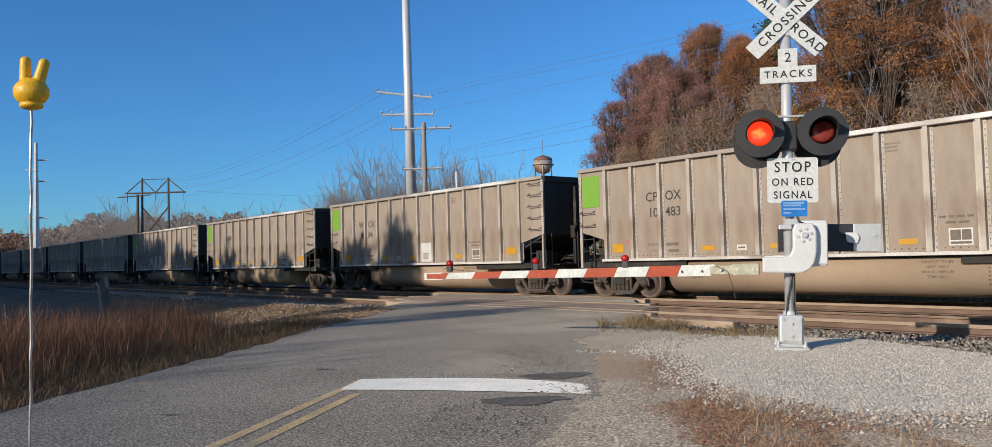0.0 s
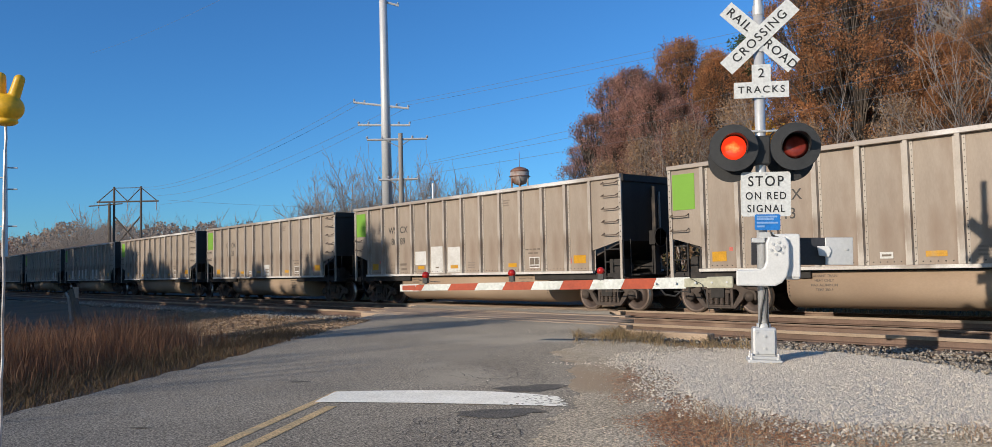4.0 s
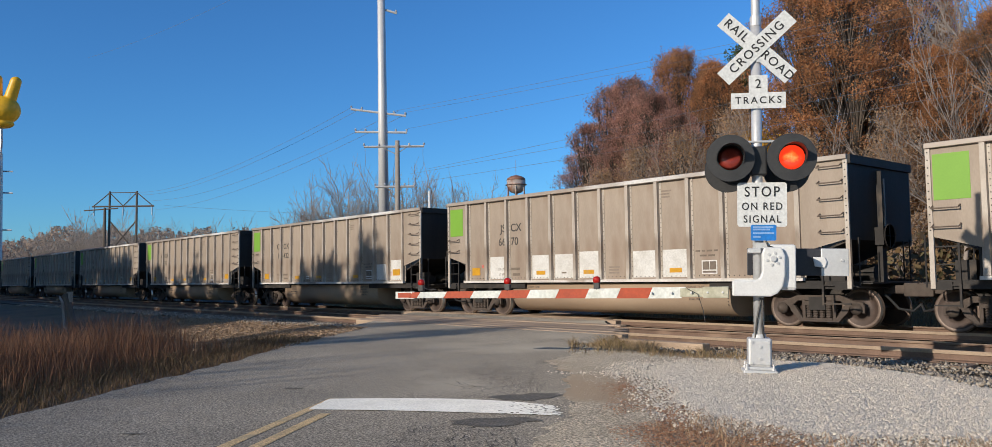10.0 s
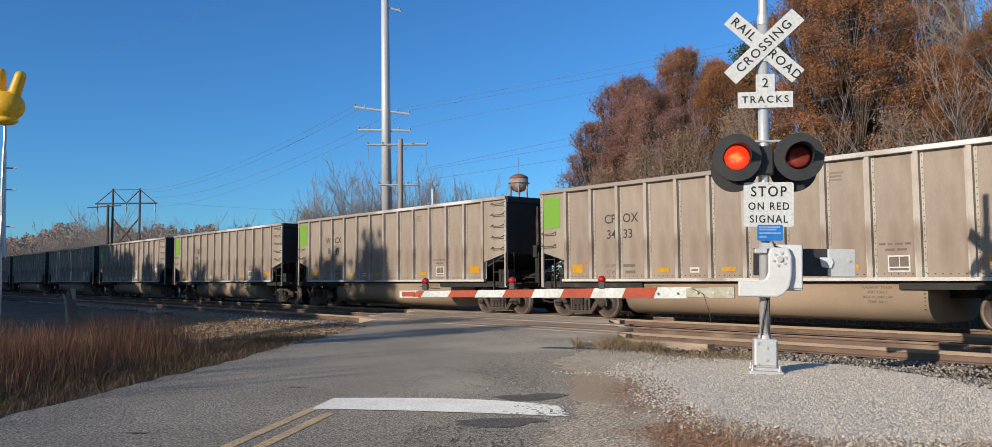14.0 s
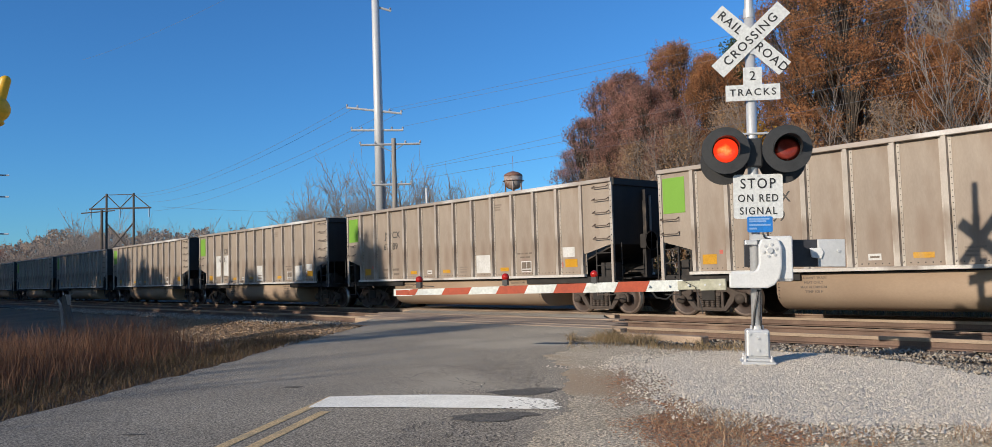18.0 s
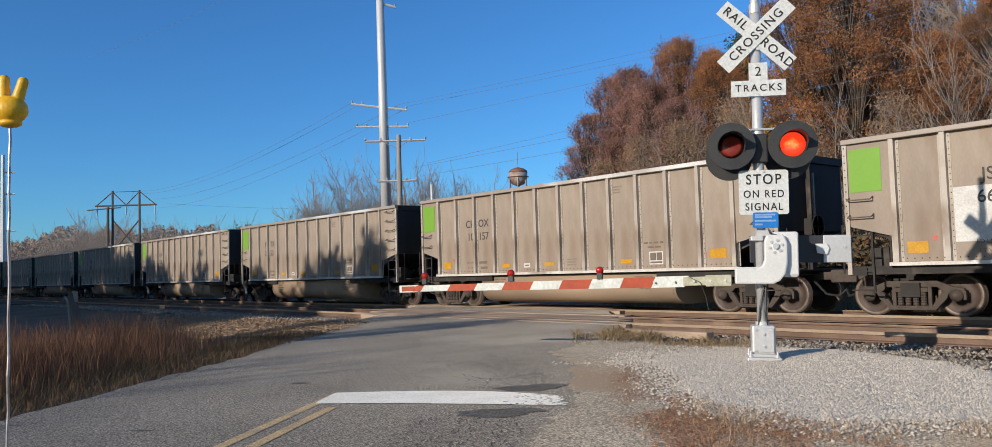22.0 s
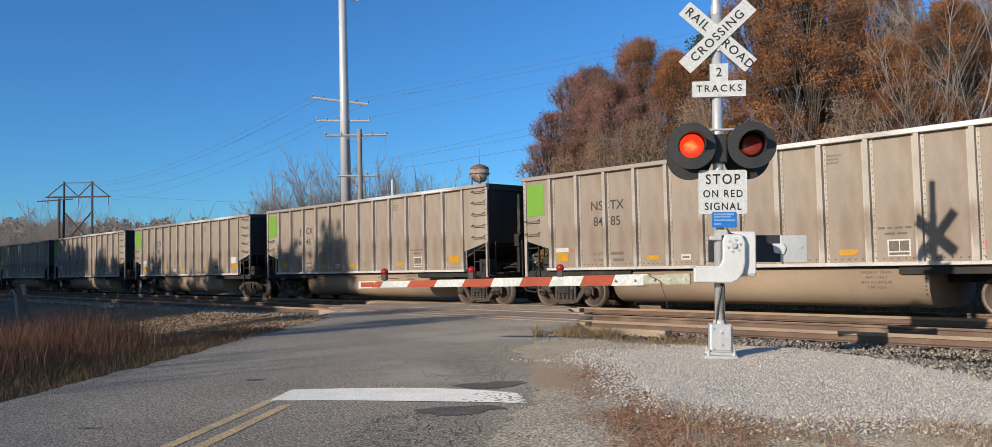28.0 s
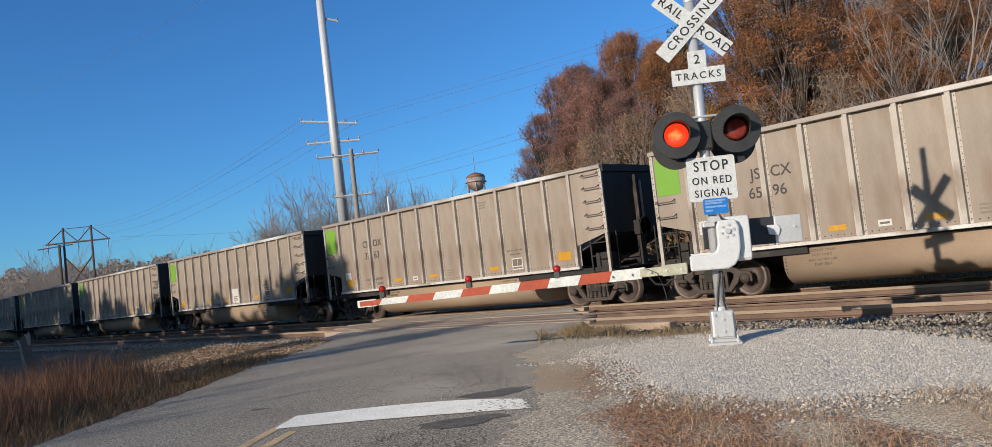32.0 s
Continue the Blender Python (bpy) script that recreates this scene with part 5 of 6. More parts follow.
M_WIREGLASS = mat("grey_porcelain", (0.52, 0.55, 0.60), (0.36, 0.38, 0.43), 5, 0.3, 0, 0, 20)
mono = thing("steel_power_pole", pose(-42.1, 27.2, -0.6, 0, 0, 0), "tall galvanised steel power pole with cross arms", "power pole")
part("shaft", Geo().tube((-0.42, 0.37, 0), (0.78, -0.66, 24.4), 0.36, 0.19, 20), M_POLE, mono, "tapered galvanised shaft", smooth=True)
ARMDIR = Vector((0.64, 0.76, 0)).normalized()
for z, a, b, drop in ((11.95, 1.85, 1.50, 0.45), (10.77, 1.60, 1.56, 0.07)):
    o = Vector((0.049 * z - 0.42, 0.27 - 0.042 * z, z))
    p0, p1 = o - ARMDIR * a + Vector((0, 0, drop * 0.55)), o + ARMDIR * b - Vector((0, 0, drop * 0.45))
    am = part("cross_arm", Geo().tube(p0, p1, 0.07, n=6), M_POLE, mono, "steel cross arm")
    for q in (0.01, 0.2, 0.78, 0.99):
        insulator(am, tuple(p0.lerp(p1, q) + Vector((0, 0, 0.06))))
top_arm = part("cross_arm", Geo().tube((0.45, -0.4, 18.3), (1.05, 0.35, 18.0), 0.07, n=6), M_POLE, mono)
insulator(top_arm, (1.02, 0.3, 18.05))
wood = thing("wooden_power_pole", pose(-39.06, 26.2, -0.6), "grey wooden power pole with two cross arms", "power pole")
part("shaft", Geo().tube((0, 0, 0), (0.0, 0.0, 9.78), 0.17, 0.125, 12), M_WOOD, wood)
for z, a, b in ((9.44, 1.74, 1.69), (7.13, 1.10, 1.14)):
    o = Vector((-0.12, 0.1 - 0.22, z))
    am = part("cross_arm", Geo().tube(o - ARMDIR * a, o + ARMDIR * b, 0.065, n=4), M_PALEARM, wood, "pale weathered cross arm")
    part("arm_brace", Geo().tube(o - ARMDIR * (a * 0.45), (0, -0.1, z - 0.45), 0.02, n=5), M_WOOD, wood)
    part("arm_brace", Geo().tube(o + ARMDIR * (b * 0.45), (0, -0.1, z - 0.45), 0.02, n=5), M_WOOD, wood)
    for q in (-a, -a * 0.5, b * 0.5, b):
        insulator(am, tuple(o + Vector((0, 0, 0.05)) + ARMDIR * q))
for q in (-1.68, 1.62):
    part("drop_cable", Geo().path([Vector((-0.12, -0.12, 9.3)) + ARMDIR * q, Vector((-0.1, -0.1, 8.3)) + ARMDIR * q, Vector((-0.05, -0.1, 7.5)) + ARMDIR * (q * 0.75)], 0.012, 4), M_SKYBLUEWIRE, wood, "thin hanging cable")
solo("white_marker_post", Geo().tube((-37.35, 27.2, -0.6), (-37.35, 27.2, 6.2), 0.07, n=8), M_POLE, "plain white marker post behind the tracks", "post")
hf = thing("h_frame_pylon", pose(-134.8, 39.2, -0.7), "wooden H-frame pylon with crossed braces", "pylon")
HD = Vector((0.64, 0.76, 0)).normalized()
for s in (-1, 1):
    part("leg", Geo().tube(HD * (2.1 * s), HD * (2.1 * s) + Vector((0, 0, 16.2)), 0.22, 0.16, 8), M_BARK, hf)
    part("brace", Geo().tube(HD * (2.1 * s) + Vector((0, 0, 6.6)), HD * (-2.1 * s) + Vector((0, 0, 11.6)), 0.11, n=6), M_BARK, hf)
    part("top_brace", Geo().tube(HD * (2.1 * s) + Vector((0, 0, 16.0)), HD * (4.6 * s) + Vector((0, 0, 13.9)), 0.08, n=6), M_BARK, hf)
    part("top_brace", Geo().tube(HD * (2.1 * s) + Vector((0, 0, 16.0)), Vector((0, 0, 13.9)), 0.08, n=6), M_BARK, hf)
    part("insulator_string", Geo().tube(HD * (4.5 * s) + Vector((0, 0, 13.8)), HD * (4.5 * s) + Vector((0, 0, 12.4)), 0.09, n=6), M_WIREGLASS, hf)
part("insulator_string", Geo().tube(Vector((0, 0, 13.8)), Vector((0, 0, 12.4)), 0.09, n=6), M_WIREGLASS, hf)
part("cross_arm", Geo().tube(HD * -4.8 + Vector((0, 0, 13.85)), HD * 4.8 + Vector((0, 0, 13.85)), 0.14, n=6), M_BARK, hf)
part("tie_rod", Geo().tube(HD * -2.1 + Vector((0, 0, 16.0)), HD * 2.1 + Vector((0, 0, 16.0)), 0.06, n=6), M_BARK, hf)
part("side_leg", Geo().tube(HD * -3.0 + Vector((0.6, 0, 0)), HD * -3.0 + Vector((0.6, 0, 13.6)), 0.26, 0.2, 8).tube(HD * -6.2 + Vector((0.6, 0, 13.2)), HD * -1.0 + Vector((0.6, 0, 13.5)), 0.1, n=6), M_BARK, hf, "dark wooden pole beside the frame")
lp = thing("steel_power_pole", pose(-152.2, 25.5, -0.5), "slender far steel power pole with short arms", "power pole")
part("shaft", Geo().tube((0, 0, 0), (0.5, -0.2, 22.8), 0.55, 0.28, 10), M_POLE, lp)
for z, s in ((20.0, 1), (18.4, -1), (16.5, 1), (10.5, 1), (10.5, -1)):
    part("cross_arm", Geo().tube((0, 0, z), (0.9 * s, 1.5 * s, z - 0.05), 0.13, n=5), M_POLE, lp)
wt = thing("water_tower", pose(-361.6, 327.0, 4.0) @ Matrix.Diagonal((0.93, 0.93, 0.93, 1)), "rust stained pale water tower on legs", "water tower")
M_TANK = mat("rust_stained_tank", (0.45, 0.39, 0.36), (0.34, 0.28, 0.25), 0.2, 0.6, 0.1, 0.05, 2, c3=(0.24, 0.12, 0.08), spot=0.56)
M_TANKTOP = mat("red_brown_tank_roof", (0.27, 0.13, 0.09), (0.20, 0.10, 0.07), 0.3, 0.7, 0, 0.05, 2)
part("tank", Geo().lathe([(0.6, 50.6), (3.6, 51.6), (5.4, 53.6), (6.0, 56.0), (6.0, 59.4)], (0, 0, 0), "z", 28), M_TANK, wt, "pale rust-stained tank", smooth=True)
part("roof", Geo().lathe([(6.2, 59.3), (5.6, 60.6), (3.6, 61.8), (0.8, 62.6)], (0, 0, 0), "z", 28), M_TANKTOP, wt, "red brown domed roof", smooth=True)
part("walkway", Geo().lathe([(6.05, 56.2), (6.9, 56.2), (6.9, 56.5), (6.05, 56.5)], (0, 0, 0), "z", 28), M_TANKTOP, wt)
for i in range(6):
    a = radians(60 * i + 15)
    part("leg", Geo().tube((8.4 * math.cos(a), 8.4 * math.sin(a), -8), (5.7 * math.cos(a), 5.7 * math.sin(a), 56.0), 0.45, 0.4, 6), M_TANK, wt)
part("riser", Geo().tube((0, 0, -8), (0, 0, 51), 0.8, n=10), M_TANK, wt)
part("aerial_mast", Geo().tube((0, 0, 62), (0, 0, 72.5), 0.14, n=5), M_TANKTOP, wt)


def wire(a, b, sag, r):
    a, b = Vector(a), Vector(b)
    n = 24
    pts = [a.lerp(b, i / n) - Vector((0, 0, sag * 4 * (i / n) * (1 - i / n))) for i in range(n + 1)]
    solo("power_line", Geo().path(pts, r, 4), M_SKYBLUEWIRE, "thin overhead power line", "cable", "power lines")


for p, q in (((-43.2, 25.7, 11.75), (-133.4, 40.8, 15.3)), ((-42.9, 26.1, 11.65), (-133.0, 41.3, 14.9)), ((-41.4, 27.8, 11.45), (-131.8, 42.7, 14.0)), ((-41.0, 28.2, 11.3), (-131.5, 43.0, 12.6))):
    wire(p, q, 1.3, 0.013)
for p, q in (((-41.1, 28.2, 11.4), (15.2, 31.8, 9.9)), ((-41.6, 27.7, 11.5), (12.3, 32.1, 10.6)), ((-41.1, 28.3, 10.4), (16.2, 31.8, 10.15)),
             ((-37.9, 27.4, 7.5), (20.1, 32.6, 10.6)), ((-39.5, 27.4, 7.4), (21.7, 32.6, 9.1)), ((-38.4, 27.0, 6.75), (21.6, 32.8, 8.3))):
    wire(p, q, 0.25, 0.0075)
wire((-134.0, 40.1, 15.3), (-260, 70, 15), 3, 0.02)
wire((-130.4, 44, 13.2), (-60, 110, 12), 2, 0.014)
wire((-120, 30, 32), (-41, 27.8, 24), 1.0, 0.014)


# ---- trees ----
def branches(rnd, p, d, length, r, depth, out, spread=0.6, kids=(2, 4), up=0.12, level=0):
    """Grow a limb: short bent segments, then side limbs."""
    n = 3 if depth else 2
    d = d.normalized()
    pts = [p]
    for i in range(n):
        d = (d + Vector((rnd.uniform(-1, 1), rnd.uniform(-1, 1), rnd.uniform(-0.5, 1) * 0.6 + up)) * 0.16).normalized()
        q = pts[-1] + d * (length / n)
        r2 = r * (1 - 0.22 * (i + 1) / n * (1.0 if depth else 2.6))
        out.append((pts[-1], q, r * (1 - 0.22 * i / n), max(r2, 0.004), level))
        pts.append(q)
    if depth == 0:
        return
    for i in range(rnd.randint(*kids)):
        s = rnd.uniform(0.35, 1.0)
        base = pts[min(n, int(s * n))]
        ang = rnd.uniform(0, 6.283)
        side = Vector((math.cos(ang), math.sin(ang), rnd.uniform(-0.1, 0.5)))
        branches(rnd, base, d * (1 - spread) + side * spread, length * rnd.uniform(0.52, 0.78), r * rnd.uniform(0.42, 0.6), depth - 1, out, spread, kids, up, level + 1)
    branches(rnd, pts[-1], d + Vector((rnd.uniform(-0.25, 0.25), rnd.uniform(-0.25, 0.25), 0.1)), length * 0.72, r * 0.66, depth - 1, out, spread, kids, up, level + 1)


def seg_mesh(name, segs, material, sides=4, fat=1.0, least=0.0):
    if not segs:
        segs = [(Vector((0, 0, 0)), Vector((0, 0, 0.1)), 0.01, 0.01, 0)]
    P0 = np.array([tuple(s[0]) for s in segs])
    P1 = np.array([tuple(s[1]) for s in segs])
    R0, R1 = np.maximum(np.array([s[2] for s in segs]) * fat, least), np.maximum(np.array([s[3] for s in segs]) * fat, least)
    D = P1 - P0
    D /= np.linalg.norm(D, axis=1, keepdims=True) + 1e-9
    ref = np.where(np.abs(D[:, 2:3]) < 0.9, np.array([[0, 0, 1.0]]), np.array([[1.0, 0, 0]]))
    A = np.cross(D, ref)
    A /= np.linalg.norm(A, axis=1, keepdims=True)
    B = np.cross(D, A)
    w = np.arange(sides) * 2 * np.pi / sides
    ring = A[:, None] * np.cos(w)[None, :, None] + B[:, None] * np.sin(w)[None, :, None]
    V = np.concatenate([P0[:, None] + ring * R0[:, None, None], P1[:, None] + ring * R1[:, None, None]], 1).reshape(-1, 3)
    k = np.arange(sides)
    f = np.stack([k, k + sides, (k + 1) % sides + sides, (k + 1) % sides], 1)
    F = (f[None] + (2 * sides) * np.arange(len(segs))[:, None, None]).reshape(-1, 4)
    me = raw_mesh(name, V, F, material)
    me.polygons.foreach_set("use_smooth", [True] * len(me.polygons))
    return me


def leaf_mesh(name, centres, radius, per, size, material, seed, squash=0.8, flat=1.0):
    """Loose leaves round the ends of the twigs, each a bent pair of triangles."""
    rs = np.random.RandomState(seed)
    c = np.asarray(centres)
    c = np.repeat(c, per, 0) if per == 1 else c[rs.randint(0, len(c), per)]
    n = len(c)
    off = rs.normal(0, 1, (n, 3))
    off *= (radius * rs.uniform(0.2, 1.0, (n, 1)) ** 0.6) / (np.linalg.norm(off, axis=1, keepdims=True) + 1e-6)
    off[:, 2] *= squash
    p = c + off
    a = rs.normal(0, 1, (n, 3))
    a /= np.linalg.norm(a, axis=1, keepdims=True)
    b = np.cross(a, rs.normal(0, 1, (n, 3)))
    b /= np.linalg.norm(b, axis=1, keepdims=True)
    a[:, 2] *= flat
    b[:, 2] *= flat
    s = size * rs.uniform(0.6, 1.3, (n, 1))
    nrm = np.cross(a, b)
    V = np.stack([p - a * s, p + b * s * 0.55 + nrm * s * 0.2, p + a * s, p - b * s * 0.55 + nrm * s * 0.2], 1).reshape(-1, 3)
    F = np.arange(n * 4).reshape(n, 4)
    return raw_mesh(name, V, F, material)


def tree_meshes(seed, tall, depth, material, per, size, radius, kids=(2, 4), spread=0.6, trunk_r=0.22, twig=M_BARK, start=0.28, fat=1.0, least=0.0, up=0.12):
    rnd = random.Random(seed)
    out = []
    top = tall * 0.46
    branches(rnd, Vector((0, 0, -0.3)), Vector((rnd.uniform(-0.08, 0.08), rnd.uniform(-0.08, 0.08), 1)), top, trunk_r, depth, out, spread, kids, up)
    for i in range(5):
        z = tall * rnd.uniform(start, 0.45)
        a = rnd.uniform(0, 6.28)
        branches(rnd, Vector((0, 0, z)), Vector((math.cos(a), math.sin(a), 0.45)), tall * 0.24, trunk_r * 0.5, depth - 1, out, spread, kids, up, 1)
    hi = max(s[1].z for s in out)
    k = tall / hi
    out = [(s[0] * k, s[1] * k, s[2], s[3], s[4]) for s in out]
    trunk = seg_mesh("trunk", [s for s in out if s[4] < 1], M_BARK if material else twig, 7)
    limbs = seg_mesh("branchwork", [s for i, s in enumerate(out) if s[4] > 0 and (not material or s[4] < depth or i % 4 == 0)], twig, 3, fat, least)
    leaves = None
    if material:
        ends = [tuple(s[1]) for s in out if s[4] >= depth - 1]
        leaves = leaf_mesh("leaves", ends, radius, per, size, material, seed)
    return trunk, limbs, leaves


def crown_tree(seed, tall, wide, material, clumps, leaves, size, clump_r=0.95, low=0.16, twig=M_BARK, tallness=1.0, three=True):
    """A leafy tree: a bent trunk, a limb to each clump of leaves, clumps filling an uneven egg."""
    rnd, rs = random.Random(seed), np.random.RandomState(seed)
    bend = [rnd.uniform(-0.3, 0.3) for _ in range(4)]
    spine = [Vector((bend[0] * q * q, bend[1] * q * q, -0.3 + tall * 0.92 * q)) for q in (0, 0.15, 0.3, 0.45, 0.6, 0.75, 0.9, 1.0)]
    limbs, centres, radii = [], [], []
    for i in range(clumps):
        h = low + (1 - low) * ((i + rnd.random()) / clumps)
        e = (h - low) / (1 - low)
        reach = wide * (math.sin(math.pi * min(1, 0.16 + 0.84 * e)) ** 0.55) * (0.85 + 0.15 * math.sin(5 * e + seed))
        a, q = rnd.uniform(0, 6.283), rnd.uniform(0.25, 1.0) ** 0.5
        r = clump_r * rnd.uniform(0.65, 1.25)
        c = Vector((math.cos(a) * (reach * q), math.sin(a) * (reach * q), min(h * tall, tall - r * 0.8)))
        centres.append(c)
        radii.append(r)
        b = spine[min(6, int(max(0.05, h - 0.22) * 7))]
        m = b.lerp(c, 0.5) + Vector((rnd.uniform(-0.3, 0.3), rnd.uniform(-0.3, 0.3), rnd.uniform(-0.1, 0.4)))
        limbs += [(b, m, 0.0036 * tall, 0.0024 * tall, 1), (m, c, 0.0024 * tall, 0.0013 * tall, 1)]
        for k in range(7):
            d = Vector((rnd.gauss(0, 1), rnd.gauss(0, 1), rnd.gauss(0.3, 1))).normalized() * r
            limbs.append((m.lerp(c, rnd.uniform(0.4, 1)), c + d, 0.014, 0.006, 2))
    pick = rs.choice(clumps, leaves, p=np.array(radii) ** 2 / np.sum(np.array(radii) ** 2))
    C, R = np.array([tuple(c) for c in centres])[pick], np.array(radii)[pick][:, None]
    d = rs.normal(0, 1, (leaves, 3))
    d /= np.linalg.norm(d, axis=1, keepdims=True)
    d *= R * rs.uniform(0.05, 1.0, (leaves, 1)) ** 0.6 * (1 + 0.35 * np.sin(7 * d[:, :1] + 3 * pick[:, None]))
    d[:, 2] *= tallness
    p = C + d
    a = rs.normal(0, 1, (leaves, 3))
    a /= np.linalg.norm(a, axis=1, keepdims=True)
    b = np.cross(a, rs.normal(0, 1, (leaves, 3)))
    b /= np.linalg.norm(b, axis=1, keepdims=True)
    s = size * rs.uniform(0.55, 1.3, (leaves, 1))
    if three:
        V = np.stack([p - a * s, p + a * s * 0.7 + b * s * 0.6, p + a * s * 0.7 - b * s * 0.6], 1).reshape(-1, 3)
        F = np.arange(leaves * 3).reshape(leaves, 3)
    else:
        V = np.stack([p - a * s, p + b * s * 0.6, p + a * s, p - b * s * 0.6], 1).reshape(-1, 3)
        F = np.arange(leaves * 4).reshape(leaves, 4)
    stem = Geo().path(spine, 0.016 * tall, 8)
    stem.v = [tuple(Vector(spine[i // 8]).lerp(Vector(v), 1.25 - 0.15 * (i // 8))) for i, v in enumerate(stem.v)]
    return stem.mesh("trunk", M_BARK, 0, True), seg_mesh("branchwork", limbs, twig, 3), raw_mesh("leaves", V, F, material)


def plant(name, meshes, m, label, category, group=""):
    t = thing(name, m, label, category, group)
    part("trunk", meshes[0], M_BARK, t)
    tagged(part("branchwork", meshes[1], M_BARK, t), kind="stuff")
    if meshes[2]:
        tagged(part("crown", meshes[2], M_BARK, t, "autumn leaves"), kind="stuff")
    return t


L_RUST = islands("rust_orange_oak_leaves", ((0.50, 0.235, 0.10), (0.44, 0.21, 0.095), (0.54, 0.27, 0.115), (0.47, 0.225, 0.10), (0.41, 0.205, 0.105)), 0.8, 0.5, 0.4)
L_WINE = islands("dull_wine_brown_leaves", ((0.49, 0.27, 0.21), (0.43, 0.24, 0.19), (0.53, 0.29, 0.215), (0.46, 0.26, 0.21)), 0.8, 0.5, 0.3)
L_TAN = islands("dry_tan_leaves", ((0.46, 0.31, 0.19), (0.35, 0.235, 0.15), (0.52, 0.32, 0.165), (0.31, 0.21, 0.14)), 0.75, 0.35)
L_GOLD = islands("golden_leaves", ((0.55, 0.30, 0.035), (0.45, 0.22, 0.03), (0.60, 0.35, 0.05)), 0.7, 0.3)
L_PINE = islands("dark_green_needles", ((0.075, 0.115, 0.045), (0.05, 0.085, 0.035), (0.10, 0.135, 0.055)), 0.7, 0.1)
rust = [crown_tree(s, 15.5, 4.1, L_RUST, 300, 72000, 0.058, 0.70, 0.10, tallness=0.95) for s in (11, 12, 13)]
wine = [crown_tree(s, 12.5, 3.3, L_WINE, 230, 44000, 0.054, 0.60, 0.10, tallness=0.85) for s in (21, 22)]
thin_wine = crown_tree(23, 12.5, 2.8, L_WINE, 150, 22000, 0.056, 0.56, 0.16, tallness=0.8)
tan = [crown_tree(s, 9.5, 2.2, L_TAN, 60, 8000, 0.07, 0.9, 0.15, twig=M_TWIG) for s in (31, 32)]
sapling = [tree_meshes(s, 10, 4, None, 0, 0, 0, (2, 3), 0.42, 0.07, M_TWIG, 0.15, 0.8, 0.008, 0.25) for s in (33, 34)]
bare = [tree_meshes(s, 13, 5, None, 0, 0, 0, (2, 3), 0.50, 0.15, M_TWIG, 0.42, 0.8, 0.012, 0.22) for s in (41, 42, 43)]
pine = crown_tree(51, 12.5, 1.7, L_PINE, 60, 14000, 0.12, 0.7, 0.1)
bush = crown_tree(52, 5.0, 2.6, L_PINE, 40, 9000, 0.12, 0.9, 0.1)
gold = crown_tree(61, 7, 1.5, L_GOLD, 34, 9000, 0.075, 0.6, 0.1)
shade = [crown_tree(s, 13.5, 1.75, L_WINE, 48, 3600, 0.32, 1.1, 0.05, three=False) for s in (71, 72, 73)]
thin_shade = [crown_tree(s, 13.5, 2.1, L_WINE, 48, 1700, 0.30, 1.2, 0.05, three=False) for s in (74, 75)]
far_bare = [tree_meshes(s, 13, 4, None, 0, 0, 0, (3, 3), 0.48, 0.14, M_TWIG, 0.3, 0.85, 0.020, 0.20) for s in (44, 45)]

high_tan = crown_tree(35, 13.0, 1.3, L_TAN, 40, 700, 0.11, 0.6, 0.76, twig=M_TWIG)
slim_bare = [tree_meshes(s, 13, 3, None, 0, 0, 0, (2, 3), 0.40, 0.10, M_TWIG, 0.4, 0.9, 0.018, 0.25) for s in (46, 47)]


def grove(name, kinds, spots, label, category, group, seed):
    r = random.Random(seed)
    for i, (x, y, s) in enumerate(spots):
        plant(name, kinds[i % len(kinds)], pose(x, y, float(height(x, y)) - 0.05, 0, 0, r.uniform(0, 360)) @ Matrix.Diagonal((s, s, s * r.uniform(0.95, 1.05), 1)), label, category, group)


# leafy woods on the bank: (x, y, height of the top over the rails)
def scaled(tall, rows):
    return [(x, y, (top - float(height(x, y))) / tall) for x, y, top in rows]


grove("rust_oak", rust, scaled(15.5, ((-29.3, 39.5, 14.3), (-27.2, 40, 13.9), (-25.2, 37.5, 12.6), (-21.4, 39.5, 16.5), (-18.2, 38, 17.0), (-14.9, 39, 11.6), (-11.6, 37, 12.6), (-7.6, 40, 14), (-19, 46, 20), (-13.2, 36.6, 9.6))), "oak with rust orange autumn leaves", "tree", "rust oaks", 1)
grove("brown_maple", wine, scaled(12.5, ((-31.2, 37.5, 12.6), (-29.2, 36.2, 12.2), (-27.6, 35.0, 11.0), (-33.6, 36.6, 9.0), (-30.2, 34.4, 8.4), (-34.5, 37.2, 7.4), (-25.8, 34.6, 10.0))), "tree with dull wine brown leaves", "tree", "brown maples", 2)
grove("thinning_maple", [thin_wine], scaled(12.5, ((-32.6, 37.4, 13.0), (-32.3, 35.0, 10.6))), "tall maple with thinning wine brown leaves", "tree", "thinning maples", 10)
grove("tan_tree", tan, scaled(9.5, ((-29.0, 32.5, 7.0), (-27.0, 33, 8.0), (-24.6, 33, 8.8), (-21.6, 33.5, 8.4), (-18, 33, 7.6), (-14.5, 33.5, 8.0), (-31.4, 33.4, 6.4), (-23, 35.5, 10.0))), "half bare tree with dry tan leaves", "tree", "tan trees", 3)
grove("bare_sapling", sapling, scaled(10, ((-28.2, 31.5, 7.8), (-26.0, 32, 8.6), (-23.6, 31.6, 8.8), (-20.8, 31.8, 9.0), (-18.9, 32.2, 9.4), (-16.2, 32.4, 9.6), (-12.4, 34.4, 14.0), (-10.6, 33.8, 14.0), (-25, 33.4, 9.4))), "slender leafless sapling at the wood edge", "tree", "bare saplings", 11)
